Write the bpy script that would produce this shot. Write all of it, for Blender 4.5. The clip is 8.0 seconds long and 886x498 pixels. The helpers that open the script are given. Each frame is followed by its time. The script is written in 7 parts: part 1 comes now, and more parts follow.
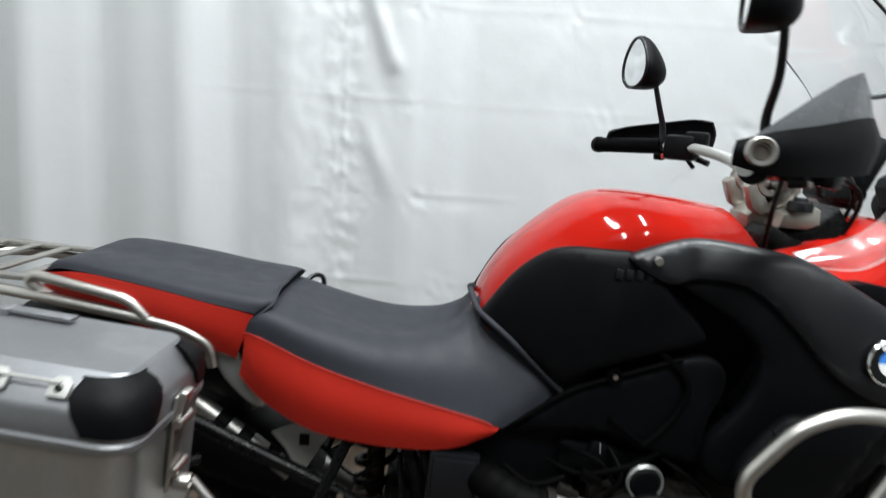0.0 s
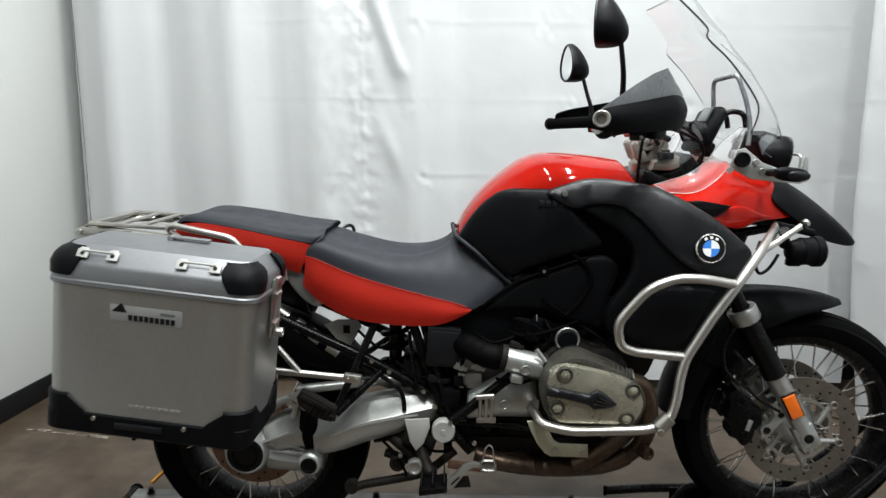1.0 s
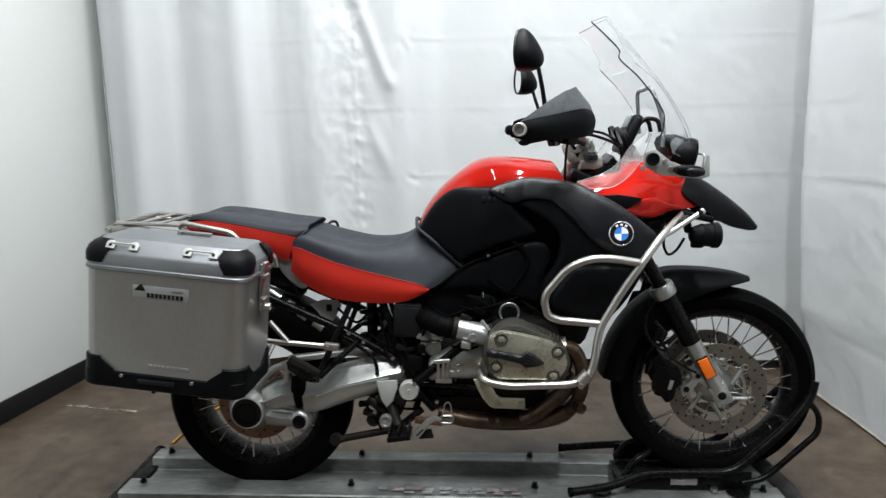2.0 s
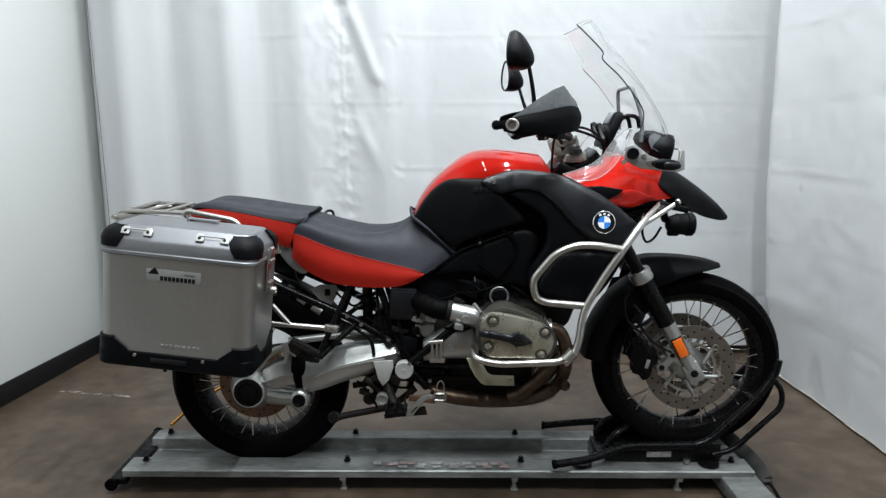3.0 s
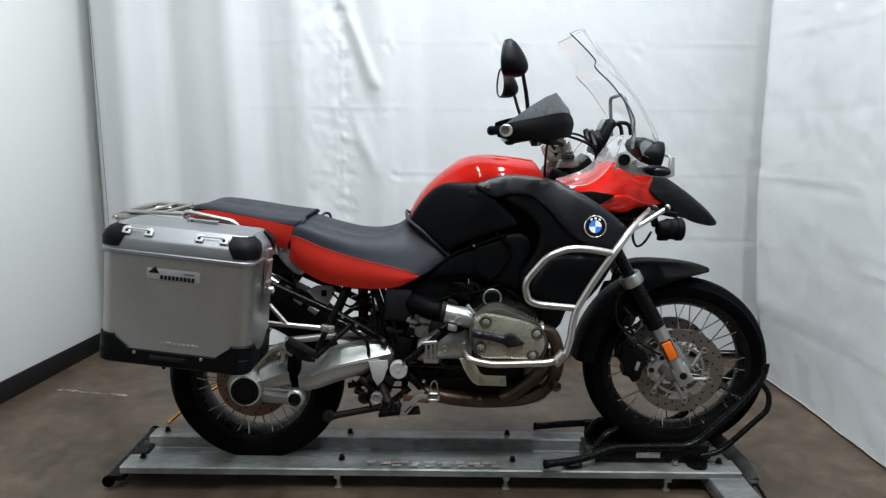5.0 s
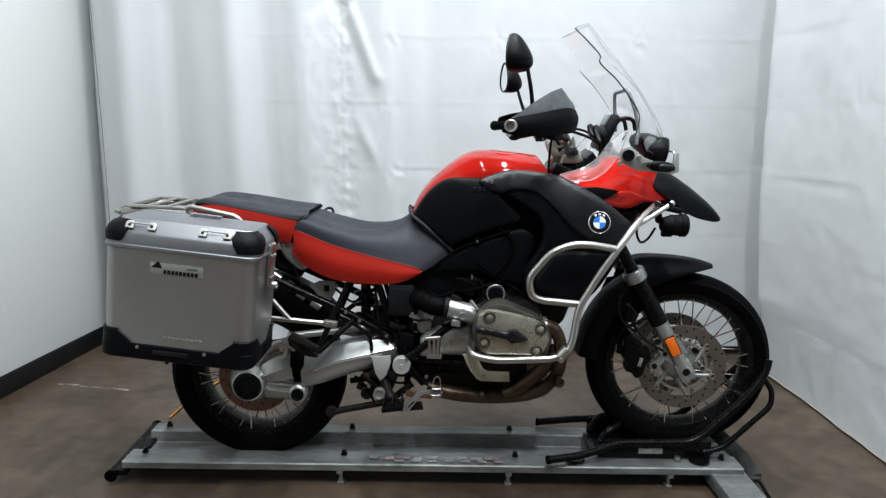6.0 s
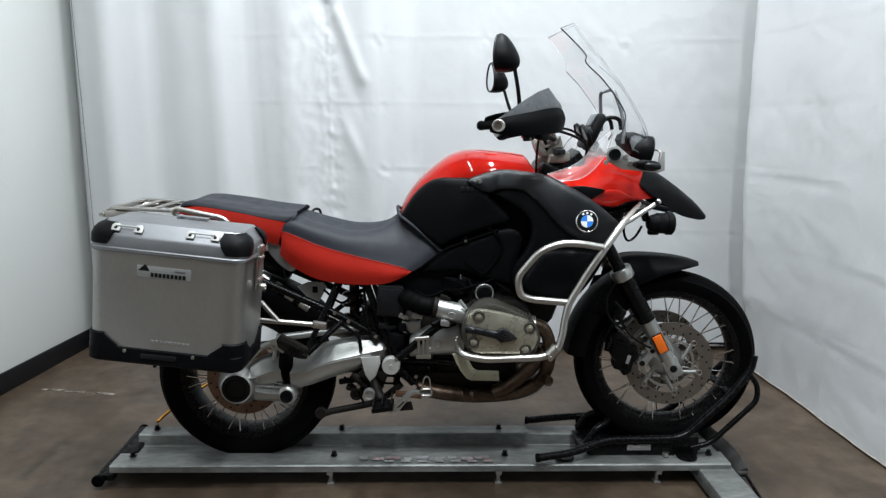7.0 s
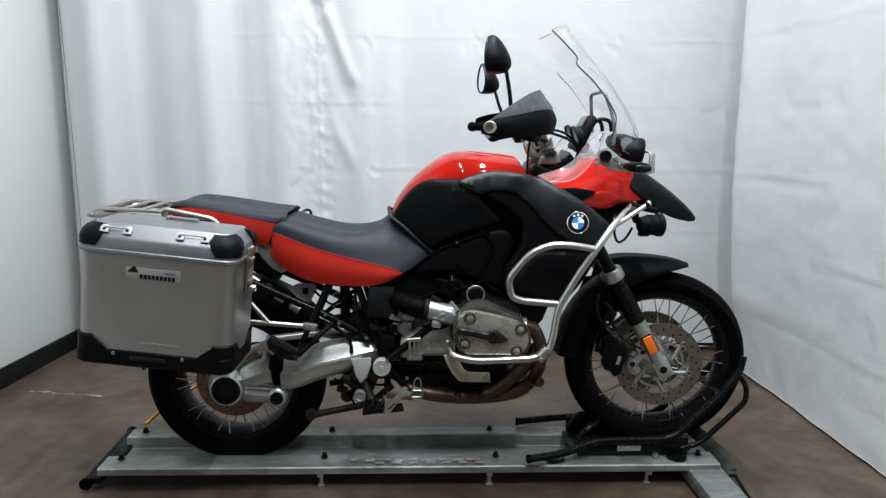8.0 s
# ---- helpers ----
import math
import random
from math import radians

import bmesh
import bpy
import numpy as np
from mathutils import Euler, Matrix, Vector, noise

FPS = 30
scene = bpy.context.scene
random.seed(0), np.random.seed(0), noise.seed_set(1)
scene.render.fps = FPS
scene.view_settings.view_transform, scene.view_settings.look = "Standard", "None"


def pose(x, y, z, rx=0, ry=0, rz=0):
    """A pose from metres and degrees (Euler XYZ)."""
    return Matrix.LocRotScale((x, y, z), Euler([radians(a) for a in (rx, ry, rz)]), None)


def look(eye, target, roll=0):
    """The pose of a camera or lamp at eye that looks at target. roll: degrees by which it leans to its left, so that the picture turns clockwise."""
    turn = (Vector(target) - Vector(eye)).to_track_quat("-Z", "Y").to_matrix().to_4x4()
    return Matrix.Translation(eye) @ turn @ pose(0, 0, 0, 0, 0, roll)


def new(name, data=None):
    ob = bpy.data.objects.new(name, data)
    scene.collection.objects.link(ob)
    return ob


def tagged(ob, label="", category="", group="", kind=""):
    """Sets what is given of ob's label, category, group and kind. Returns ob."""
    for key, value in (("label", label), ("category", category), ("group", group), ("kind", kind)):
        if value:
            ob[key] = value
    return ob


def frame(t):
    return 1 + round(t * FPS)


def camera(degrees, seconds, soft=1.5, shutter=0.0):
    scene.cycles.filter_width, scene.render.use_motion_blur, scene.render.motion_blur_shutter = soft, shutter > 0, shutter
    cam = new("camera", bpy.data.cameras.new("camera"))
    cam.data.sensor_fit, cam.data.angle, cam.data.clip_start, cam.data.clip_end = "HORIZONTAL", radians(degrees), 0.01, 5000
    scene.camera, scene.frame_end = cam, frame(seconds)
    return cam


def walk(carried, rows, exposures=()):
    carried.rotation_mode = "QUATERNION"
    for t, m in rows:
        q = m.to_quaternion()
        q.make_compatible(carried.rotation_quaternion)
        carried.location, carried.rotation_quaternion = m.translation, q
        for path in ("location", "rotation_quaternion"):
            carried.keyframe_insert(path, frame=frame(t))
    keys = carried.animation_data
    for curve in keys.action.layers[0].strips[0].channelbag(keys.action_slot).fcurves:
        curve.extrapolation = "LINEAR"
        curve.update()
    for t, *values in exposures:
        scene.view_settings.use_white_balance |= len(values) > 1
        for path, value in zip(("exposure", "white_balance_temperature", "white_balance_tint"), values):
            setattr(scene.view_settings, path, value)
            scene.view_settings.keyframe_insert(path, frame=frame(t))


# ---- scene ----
from mathutils import geometry
cam = camera(66.6, 8.0, soft=1.3, shutter=0.4)
PATH = [
    (0, (-0.303, -1.208, 1.229), (-0.252, 0.767, 0.915), 4.0),
    (0.5, (-0.186, -1.533, 1.231), (-0.356, 0.424, 0.855), -0.6),
    (1, (-0.218, -1.819, 1.205), (-0.243, 0.153, 0.874), 0.7),
    (1.5, (-0.167, -2.027, 1.232), (-0.203, -0.054, 0.904), 0.6),
    (2, (-0.025, -2.155, 1.231), (-0.123, -0.185, 0.899), -0.6),
    (2.2, (-0.021, -2.187, 1.225), (-0.15, -0.224, 0.865), -2.1),
    (3.5, (-0.125, -2.319, 1.234), (-0.09, -0.348, 0.895), 1.2),
    (4, (-0.073, -2.328, 1.233), (-0.054, -0.356, 0.897), 0.5),
    (4.5, (-0.077, -2.332, 1.231), (-0.078, -0.359, 0.9), 0.4),
    (6, (-0.098, -2.324, 1.232), (-0.099, -0.355, 0.882), 0.7),
    (6.5, (-0.105, -2.325, 1.233), (-0.083, -0.356, 0.881), 0.4),
    (7, (-0.109, -2.327, 1.233), (-0.066, -0.359, 0.883), 0.4),
    (7.5, (-0.11, -2.33, 1.229), (-0.048, -0.361, 0.885), 0.2),
    (8, (-0.114, -2.324, 1.237), (-0.04, -0.356, 0.887), 0.6),
]
walk(cam, [(t, look(eye, target, roll)) for t, eye, target, roll in PATH],
     exposures=[(0, 0.0, 6700, 10), (1, 0.06, 6850, 10), (2, 0.04, 6700, 10), (3.5, 0.0, 6500, 10), (8, 0.0, 6500, 10)])
# ---- world, lamps, exposure ----
world = bpy.data.worlds.new("world")
scene.world = world
world.use_nodes = True
world.node_tree.nodes["Background"].inputs[0].default_value = (0.6, 0.63, 0.66, 1)
world.node_tree.nodes["Background"].inputs[1].default_value = 0.02


def tube_lamp(x, y, z, sx, sy, watts, colour=(0.93, 1.0, 1.04)):
    """The light of one ceiling fixture, shining down."""
    data = bpy.data.lights.new("fixture_light", "AREA")
    data.shape, data.size, data.size_y, data.energy, data.color = "RECTANGLE", sx, sy, watts, colour
    ob = new("fixture_light", data)
    ob.matrix_world = pose(x, y, z)
    return ob


CEIL = 4.0
# the pair at y = -2.2 is added fill for the side curtain, unseen
LAMPS = [(-0.60, -0.05, 68), (0.56, -0.05, 108), (-0.60, -2.2, 88), (0.72, -2.2, 106)]
for lx, ly, watts in LAMPS:
    tube_lamp(lx, ly, CEIL - 0.16, 0.07, 1.2, watts)


# ---- materials ----
def material(name, colour, rough=0.5, metal=0.0, grain=0.0, scale=60.0, bump=0.0, bump_scale=200.0, stain=0.0, stain_scale=4.0,
             stretch=(1, 1, 1), coat=0.0, sharp=0.2, spec=0.5, rough_vary=0.0, stain_colour=None, sheen=0.0, rand=0.0):
    """Principled surface with variation at two scales: fine grain and broad stains, plus a fine relief."""
    m = bpy.data.materials.new(name)
    m.use_nodes = True
    nt = m.node_tree
    b = nt.nodes["Principled BSDF"]
    b.inputs["Base Color"].default_value = (*colour, 1)
    b.inputs["Roughness"].default_value = rough
    b.inputs["Metallic"].default_value = metal
    b.inputs["Specular IOR Level"].default_value = spec
    b.inputs["Coat Weight"].default_value = coat
    b.inputs["Coat Roughness"].default_value = 0.06
    if sheen:
        b.inputs["Sheen Weight"].default_value = sheen
    tc = nt.nodes.new("ShaderNodeTexCoord")
    mp = nt.nodes.new("ShaderNodeMapping")
    mp.inputs["Scale"].default_value = stretch
    nt.links.new(tc.outputs["Object"], mp.inputs[0])

    def nz(sc, detail=6.0, rgh=0.6):
        n = nt.nodes.new("ShaderNodeTexNoise")
        n.inputs["Scale"].default_value = sc
        n.inputs["Detail"].default_value = detail
        n.inputs["Roughness"].default_value = rgh
        nt.links.new(mp.outputs[0], n.inputs["Vector"])
        return n

    def ramp(src, lo, hi, half=0.2):
        r = nt.nodes.new("ShaderNodeMapRange")
        r.inputs[1].default_value, r.inputs[2].default_value = 0.5 - half, 0.5 + half
        r.inputs[3].default_value, r.inputs[4].default_value = lo, hi
        nt.links.new(src, r.inputs[0])
        return r.outputs[0]

    out = None
    if grain or stain or rand:
        rgb = nt.nodes.new("ShaderNodeRGB")
        rgb.outputs[0].default_value = (*colour, 1)
        out = rgb.outputs[0]
        if stain:
            mix = nt.nodes.new("ShaderNodeMix")
            mix.data_type = "RGBA"
            sc = stain_colour or tuple(c * 0.45 for c in colour)
            mix.inputs[7].default_value = (*sc, 1)
            nt.links.new(ramp(nz(stain_scale, 8.0, 0.62).outputs[0], 0.0, stain, sharp), mix.inputs[0])
            nt.links.new(out, mix.inputs[6])
            out = mix.outputs[2]
        if grain:
            hsv = nt.nodes.new("ShaderNodeHueSaturation")
            nt.links.new(ramp(nz(scale, 4.0).outputs[0], 1 - grain, 1 + grain), hsv.inputs["Value"])
            nt.links.new(out, hsv.inputs["Color"])
            out = hsv.outputs[0]
        if rand:
            info = nt.nodes.new("ShaderNodeObjectInfo")
            hs = nt.nodes.new("ShaderNodeHueSaturation")
            r = nt.nodes.new("ShaderNodeMapRange")
            r.inputs[3].default_value, r.inputs[4].default_value = 1 - rand, 1 + rand
            nt.links.new(info.outputs["Random"], r.inputs[0])
            nt.links.new(r.outputs[0], hs.inputs["Value"])
            nt.links.new(out, hs.inputs["Color"])
            out = hs.outputs[0]
        nt.links.new(out, b.inputs["Base Color"])
    if rough_vary:
        nt.links.new(ramp(nz(stain_scale * 3, 7.0).outputs[0], max(0.03, rough - rough_vary), min(1, rough + rough_vary)), b.inputs["Roughness"])
    if bump:
        bp = nt.nodes.new("ShaderNodeBump")
        bp.inputs["Strength"].default_value = 1.0
        bp.inputs["Distance"].default_value = bump
        nt.links.new(nz(bump_scale, 5.0).outputs[0], bp.inputs["Height"])
        nt.links.new(bp.outputs[0], b.inputs["Normal"])
    return m


def clear_glass(name, colour=(1, 1, 1), rough=0.0, ior=1.49, clear=1.0):
    m = bpy.data.materials.new(name)
    m.use_nodes = True
    b = m.node_tree.nodes["Principled BSDF"]
    b.inputs["Base Color"].default_value = (*colour, 1)
    b.inputs["Roughness"].default_value = rough
    b.inputs["IOR"].default_value = ior
    b.inputs["Transmission Weight"].default_value = clear
    return m


RED = material("red_lacquer", (0.265, 0.0075, 0.0042), 0.06, spec=0.16, coat=0.0, grain=0.03, scale=900, stain=0.15, stain_scale=5, stain_colour=(0.26, 0.007, 0.004))
RED_VINYL = material("red_vinyl", (0.39, 0.016, 0.008), 0.6, spec=0.2, grain=0.12, scale=500, bump=0.0004, bump_scale=700, stain=0.25, stain_scale=7, rough_vary=0.1)
GREY_VINYL = material("grey_vinyl", (0.016, 0.0175, 0.0225), 0.56, spec=0.2, grain=0.2, scale=500, bump=0.0005, bump_scale=650, rough_vary=0.08, stain=0.2, stain_scale=9, stain_colour=(0.029, 0.031, 0.039))
BLACK_PLASTIC = material("black_plastic", (0.0018, 0.0020, 0.0026), 0.46, spec=0.08, grain=0.2, scale=700, bump=0.0003, bump_scale=900, rough_vary=0.1, stain=0.25, stain_scale=6, stain_colour=(0.0046, 0.0047, 0.0052))
BLACK_SATIN = material("black_satin", (0.0034, 0.0040, 0.0056), 0.40, spec=0.30, grain=0.12, scale=700, rough_vary=0.06, stain=0.3, stain_scale=5, stain_colour=(0.006, 0.0065, 0.0078))
BLACK_PAINT = material("black_frame_paint", (0.0016, 0.0016, 0.0019), 0.30, spec=0.14, grain=0.2, scale=300, stain=0.3, stain_scale=25, stain_colour=(0.005, 0.0046, 0.0043), rough_vary=0.1)
DARK_METAL = material("dark_engine_metal", (0.008, 0.0076, 0.0072), 0.55, spec=0.1, metal=0.2, grain=0.3, scale=90, stain=0.5, stain_scale=22, stain_colour=(0.020, 0.016, 0.012), bump=0.0006, bump_scale=250)
RUBBER = material("rubber", (0.0010, 0.0010, 0.0012), 0.56, spec=0.035, grain=0.25, scale=200, stain=0.5, stain_scale=14, stain_colour=(0.0024, 0.0022, 0.002), bump=0.0004, bump_scale=400)
RIM_BLACK = material("black_rim", (0.0018, 0.0018, 0.0022), 0.28, spec=0.13, grain=0.2, scale=200, stain=0.4, stain_scale=30, stain_colour=(0.012, 0.011, 0.010), rough_vary=0.08)
CAST = material("cast_aluminium", (0.41, 0.42, 0.41), 0.35, metal=0.8, grain=0.08, scale=300, bump=0.0002, bump_scale=400, stain=0.45, stain_scale=6, sharp=0.3, stain_colour=(0.27, 0.262, 0.24), rough_vary=0.07)
CHAMPAGNE = material("champagne_cover_paint", (0.38, 0.36, 0.29), 0.3, metal=0.7, grain=0.06, scale=500, stain=0.4, stain_scale=14, stain_colour=(0.2, 0.185, 0.14), rough_vary=0.1, bump=0.0003, bump_scale=500)
BRUSHED = material("brushed_aluminium", (0.40, 0.40, 0.388), 0.42, metal=0.9, grain=0.035, scale=160, stretch=(1, 1, 0.35), stain=0.5, stain_scale=4, sharp=0.25, stain_colour=(0.31, 0.312, 0.30), rough_vary=0.06, bump=0.00008, bump_scale=150)
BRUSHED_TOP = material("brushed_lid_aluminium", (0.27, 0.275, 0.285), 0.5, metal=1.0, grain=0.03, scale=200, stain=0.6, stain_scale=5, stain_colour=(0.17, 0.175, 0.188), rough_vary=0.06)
STEEL = material("satin_steel", (0.47, 0.455, 0.43), 0.36, metal=1.0, grain=0.04, scale=300, stain=0.2, stain_scale=12, stain_colour=(0.40, 0.365, 0.31), rough_vary=0.03)
CHROME = material("bright_steel", (0.72, 0.72, 0.71), 0.16, metal=1.0, grain=0.05, scale=400, rough_vary=0.05)
EXHAUST = material("heat_stained_steel", (0.105, 0.075, 0.055), 0.40, metal=0.85, grain=0.25, scale=60, stain=0.85, stain_scale=14, stain_colour=(0.050, 0.028, 0.017), rough_vary=0.15, bump=0.0003, bump_scale=120)
DISC = material("brake_disc_steel", (0.21, 0.19, 0.168), 0.4, metal=0.9, grain=0.15, scale=120, stain=0.5, stain_scale=30, stain_colour=(0.15, 0.125, 0.10), rough_vary=0.1)
RUST_DISC = material("rusty_disc", (0.18, 0.10, 0.065), 0.5, metal=0.6, grain=0.3, scale=150, stain=0.6, stain_scale=25)
AMBER = material("amber_reflector", (0.72, 0.13, 0.008), 0.2, coat=0.4, grain=0.15, scale=350)
RED_LENS = material("red_plastic", (0.5, 0.02, 0.015), 0.3, grain=0.1, scale=300)
WHITE_MARK = material("white_mark", (0.75, 0.76, 0.76), 0.4, grain=0.05, scale=200)
BLUE_MARK = material("blue_mark", (0.03, 0.19, 0.62), 0.35, grain=0.05, scale=200)
BLACK_MARK = material("black_mark", (0.004, 0.004, 0.004), 0.5, spec=0.15, grain=0.1, scale=300)
GREY_PLATE = material("grey_sticker", (0.24, 0.24, 0.23), 0.42, metal=0.3, grain=0.1, scale=300)
RED_MARK = material("faded_red_mark", (0.26, 0.17, 0.165), 0.6, grain=0.3, scale=60, stain=0.9, stain_scale=35, sharp=0.08, stain_colour=(0.29, 0.29, 0.29))
DARK_MARK = material("faded_dark_mark", (0.22, 0.222, 0.225), 0.6, grain=0.3, scale=60, stain=0.9, stain_scale=35, sharp=0.08, stain_colour=(0.30, 0.305, 0.31))
RAIL = material("galvanised_rail", (0.255, 0.262, 0.252), 0.48, metal=0.45, grain=0.22, scale=60, stretch=(0.35, 1, 1), stain=0.9, stain_scale=8, sharp=0.13, stain_colour=(0.11, 0.115, 0.112), rough_vary=0.12, bump=0.0003, bump_scale=200)
BRIDGE = material("satin_cast_bridge", (0.34, 0.325, 0.29), 0.34, metal=0.75, grain=0.06, scale=300, stain=0.5, stain_scale=22, stain_colour=(0.22, 0.205, 0.175), rough_vary=0.06)
DULL_CAST = material("dull_cast_aluminium", (0.36, 0.36, 0.345), 0.5, metal=0.25, grain=0.06, scale=300, stain=0.4, stain_scale=16, stain_colour=(0.24, 0.235, 0.215), rough_vary=0.08)
SMOKED = material("smoked_plastic", (0.075, 0.08, 0.085), 0.28, grain=0.08, scale=400, rough_vary=0.05)
STRAP_ORANGE = material("orange_webbing", (0.5, 0.22, 0.02), 0.8, grain=0.25, scale=300, bump=0.0006, bump_scale=500)
STRAP_BLACK = material("black_webbing", (0.02, 0.019, 0.018), 0.8, grain=0.25, scale=300, bump=0.0006, bump_scale=500)
SCREEN = clear_glass("clear_screen", (0.985, 0.99, 0.995))
# a little white is mixed in for the curtains' pale reflection
DEFLECTOR = clear_glass("whitened_acrylic", (0.97, 0.96, 0.97), 0.08, 1.55, 0.94)
LENS = clear_glass("lamp_glass", (0.95, 0.97, 1.0))
MIRROR = material("mirror_glass", (0.85, 0.87, 0.88), 0.02, metal=1.0)
PLASTER = material("wall_paint", (0.595, 0.605, 0.59), 0.6, grain=0.02, scale=120, stain=0.1, stain_scale=2.0, stain_colour=(0.62, 0.64, 0.63), bump=0.0006, bump_scale=160)
# low greys on the unseen walls and ceiling hold down the fill light
DIM_WALL = material("low_fill_wall_paint", (0.16, 0.16, 0.16), 0.7, grain=0.04, scale=60, stain=0.3, stain_scale=2)
CEILING = material("ceiling_paint", (0.22, 0.22, 0.22), 0.8, grain=0.04, scale=60, stain=0.2, stain_scale=2)
BASE = material("black_baseboard", (0.006, 0.006, 0.007), 0.45, spec=0.25, grain=0.2, scale=150, stain=0.2, stain_scale=6)
FABRIC = material("white_satin_curtain", (0.81, 0.82, 0.83), 0.36, spec=0.4, grain=0.015, scale=900, stain=0.06, stain_scale=2.5, stain_colour=(0.7, 0.71, 0.71), bump=0.0022, bump_scale=6)
STICKER = material("clear_sticker_film", (0.20, 0.20, 0.193), 0.38, metal=0.2, grain=0.06, scale=200, stain=0.3, stain_scale=40, stain_colour=(0.16, 0.16, 0.154), rough_vary=0.08)
CONCRETE = material("worn_concrete", (0.078, 0.056, 0.039), 0.42, spec=0.42, grain=0.24, scale=14, stain=0.95, stain_scale=3.0, sharp=0.16, stain_colour=(0.032, 0.0215, 0.014), bump=0.0005, bump_scale=50, rough_vary=0.14)
SCUFF = material("pale_residue", (0.21, 0.185, 0.155), 0.8, grain=0.3, scale=90, stain=0.95, stain_scale=45, sharp=0.06, stain_colour=(0.08, 0.062, 0.048))
COVER_RIM = material("dark_olive_casting", (0.050, 0.047, 0.038), 0.5, metal=0.4, grain=0.25, scale=260, stain=0.5, stain_scale=30, stain_colour=(0.022, 0.020, 0.016), bump=0.0006, bump_scale=320)
PALE_BRACKET = material("pale_bracket_metal", (0.40, 0.385, 0.29), 0.45, metal=0.35, grain=0.08, scale=200, stain=0.4, stain_scale=18, stain_colour=(0.25, 0.235, 0.165), rough_vary=0.1)
CORD_GREY = material("grey_cord", (0.10, 0.105, 0.10), 0.8, grain=0.2, scale=300)
# hem colour goes darker than its grime, to mute the light on its top
HEM_CLOTH = material("grimy_darkened_hem_cloth", (0.36, 0.335, 0.29), 0.8, grain=0.25, scale=90, stain=0.7, stain_scale=14, stain_colour=(0.16, 0.14, 0.11))


# ---- mesh helpers ----
def finish(bm, smooth=40):
    bmesh.ops.recalc_face_normals(bm, faces=bm.faces)
    for f in bm.faces:
        f.smooth = True
    for e in bm.edges:
        if len(e.link_faces) == 2 and e.calc_face_angle(0) > radians(smooth):
            e.smooth = False
    return bm


def part(name, bm, mat, parent=None, label="", smooth=40, matrix=None):
    """One mesh object, under a thing or a part."""
    if matrix is not None:
        bm.transform(matrix)
    finish(bm, smooth)
    me = bpy.data.meshes.new(name)
    bm.to_mesh(me)
    bm.free()
    me.materials.append(mat)
    ob = new(name, me)
    ob.parent = parent
    if label:
        tagged(ob, label)
    return ob


def thing(name, label, category, where=None, group="", kind=""):
    ob = new(name)
    ob.matrix_world = where or Matrix()
    return tagged(ob, label, category, group, kind)


def mirrored(bm):
    """A copy of bm on the other side of the machine's middle plane."""
    other = bm.copy()
    for v in other.verts:
        v.co.y = -v.co.y
    bmesh.ops.reverse_faces(other, faces=other.faces)
    return other


def both(name, bm, mat, parent, label="", smooth=40):
    twin = mirrored(bm)
    return part(name, bm, mat, parent, label, smooth), part(name, twin, mat, parent, label, smooth)


def box(sx, sy, sz, at=(0, 0, 0), turn=(0, 0, 0), bevel=0.003, seg=2):
    bm = bmesh.new()
    bmesh.ops.create_cube(bm, size=1, matrix=Matrix.Diagonal((sx, sy, sz, 1)))
    if bevel:
        bmesh.ops.bevel(bm, geom=bm.edges[:], offset=min(bevel, 0.45 * min(sx, sy, sz)), segments=seg, affect="EDGES", profile=0.5)
    bm.transform(pose(*at, *turn))
    return bm


def merge(*bms):
    """Several bmeshes made one."""
    out = bms[0]
    for b in bms[1:]:
        me = bpy.data.meshes.new("tmp")
        b.to_mesh(me)
        out.from_mesh(me)
        bpy.data.meshes.remove(me)
        b.free()
    return out


def spline(pts, n=6, closed=False):
    """Catmull-Rom points through pts."""
    p = [Vector(q) for q in pts]
    out, m = [], len(p)
    for i in range(m if closed else m - 1):
        a, b, c, d = (p[(i + k) % m] if closed else p[min(max(i + k, 0), m - 1)] for k in (-1, 0, 1, 2))
        for s in range(n):
            t = s / n
            out.append(0.5 * (2 * b + (c - a) * t + (2 * a - 5 * b + 4 * c - d) * t * t + (3 * b - a - 3 * c + d) * t ** 3))
    if not closed:
        out.append(p[-1])
    return out


def fillet(pts, r, n=5, closed=False):
    """A bent line: straight runs with rounded corners."""
    p = [Vector(q) for q in pts]
    out, m = [], len(p)
    for i in range(m):
        if not closed and i in (0, m - 1):
            out.append(p[i])
            continue
        a, b, c = p[i - 1], p[i], p[(i + 1) % m]
        k = min(r, 0.45 * (a - b).length, 0.45 * (c - b).length)
        s, e = b + (a - b).normalized() * k, b + (c - b).normalized() * k
        for j in range(n + 1):
            t = j / n
            out.append((1 - t) ** 2 * s + 2 * t * (1 - t) * b + t * t * e)
    return out


def sweep(line, r, seg=10, closed=False, flat=1.0, caps=True):
    """A round bar along a line; r may be a number or a function of 0..1."""
    bm = bmesh.new()
    rings, m, up = [], len(line), None
    for i, q in enumerate(line):
        if closed:
            d = (line[(i + 1) % m] - line[i - 1]).normalized()
        else:
            d = (line[min(i + 1, m - 1)] - line[max(i - 1, 0)]).normalized()
        if up is None:
            up = d.orthogonal().normalized()
        up = (up - d * up.dot(d)).normalized()
        side = d.cross(up)
        rad = r(i / (m - 1)) if callable(r) else r
        rings.append([bm.verts.new(q + rad * (math.cos(a) * up + flat * math.sin(a) * side)) for a in (2 * math.pi * k / seg for k in range(seg))])
    for i in range(m if closed else m - 1):
        a, b = rings[i], rings[(i + 1) % m]
        for k in range(seg):
            bm.faces.new((a[k], a[(k + 1) % seg], b[(k + 1) % seg], b[k]))
    if not closed and caps:
        bm.faces.new(rings[0][::-1])
        bm.faces.new(rings[-1])
    return bm


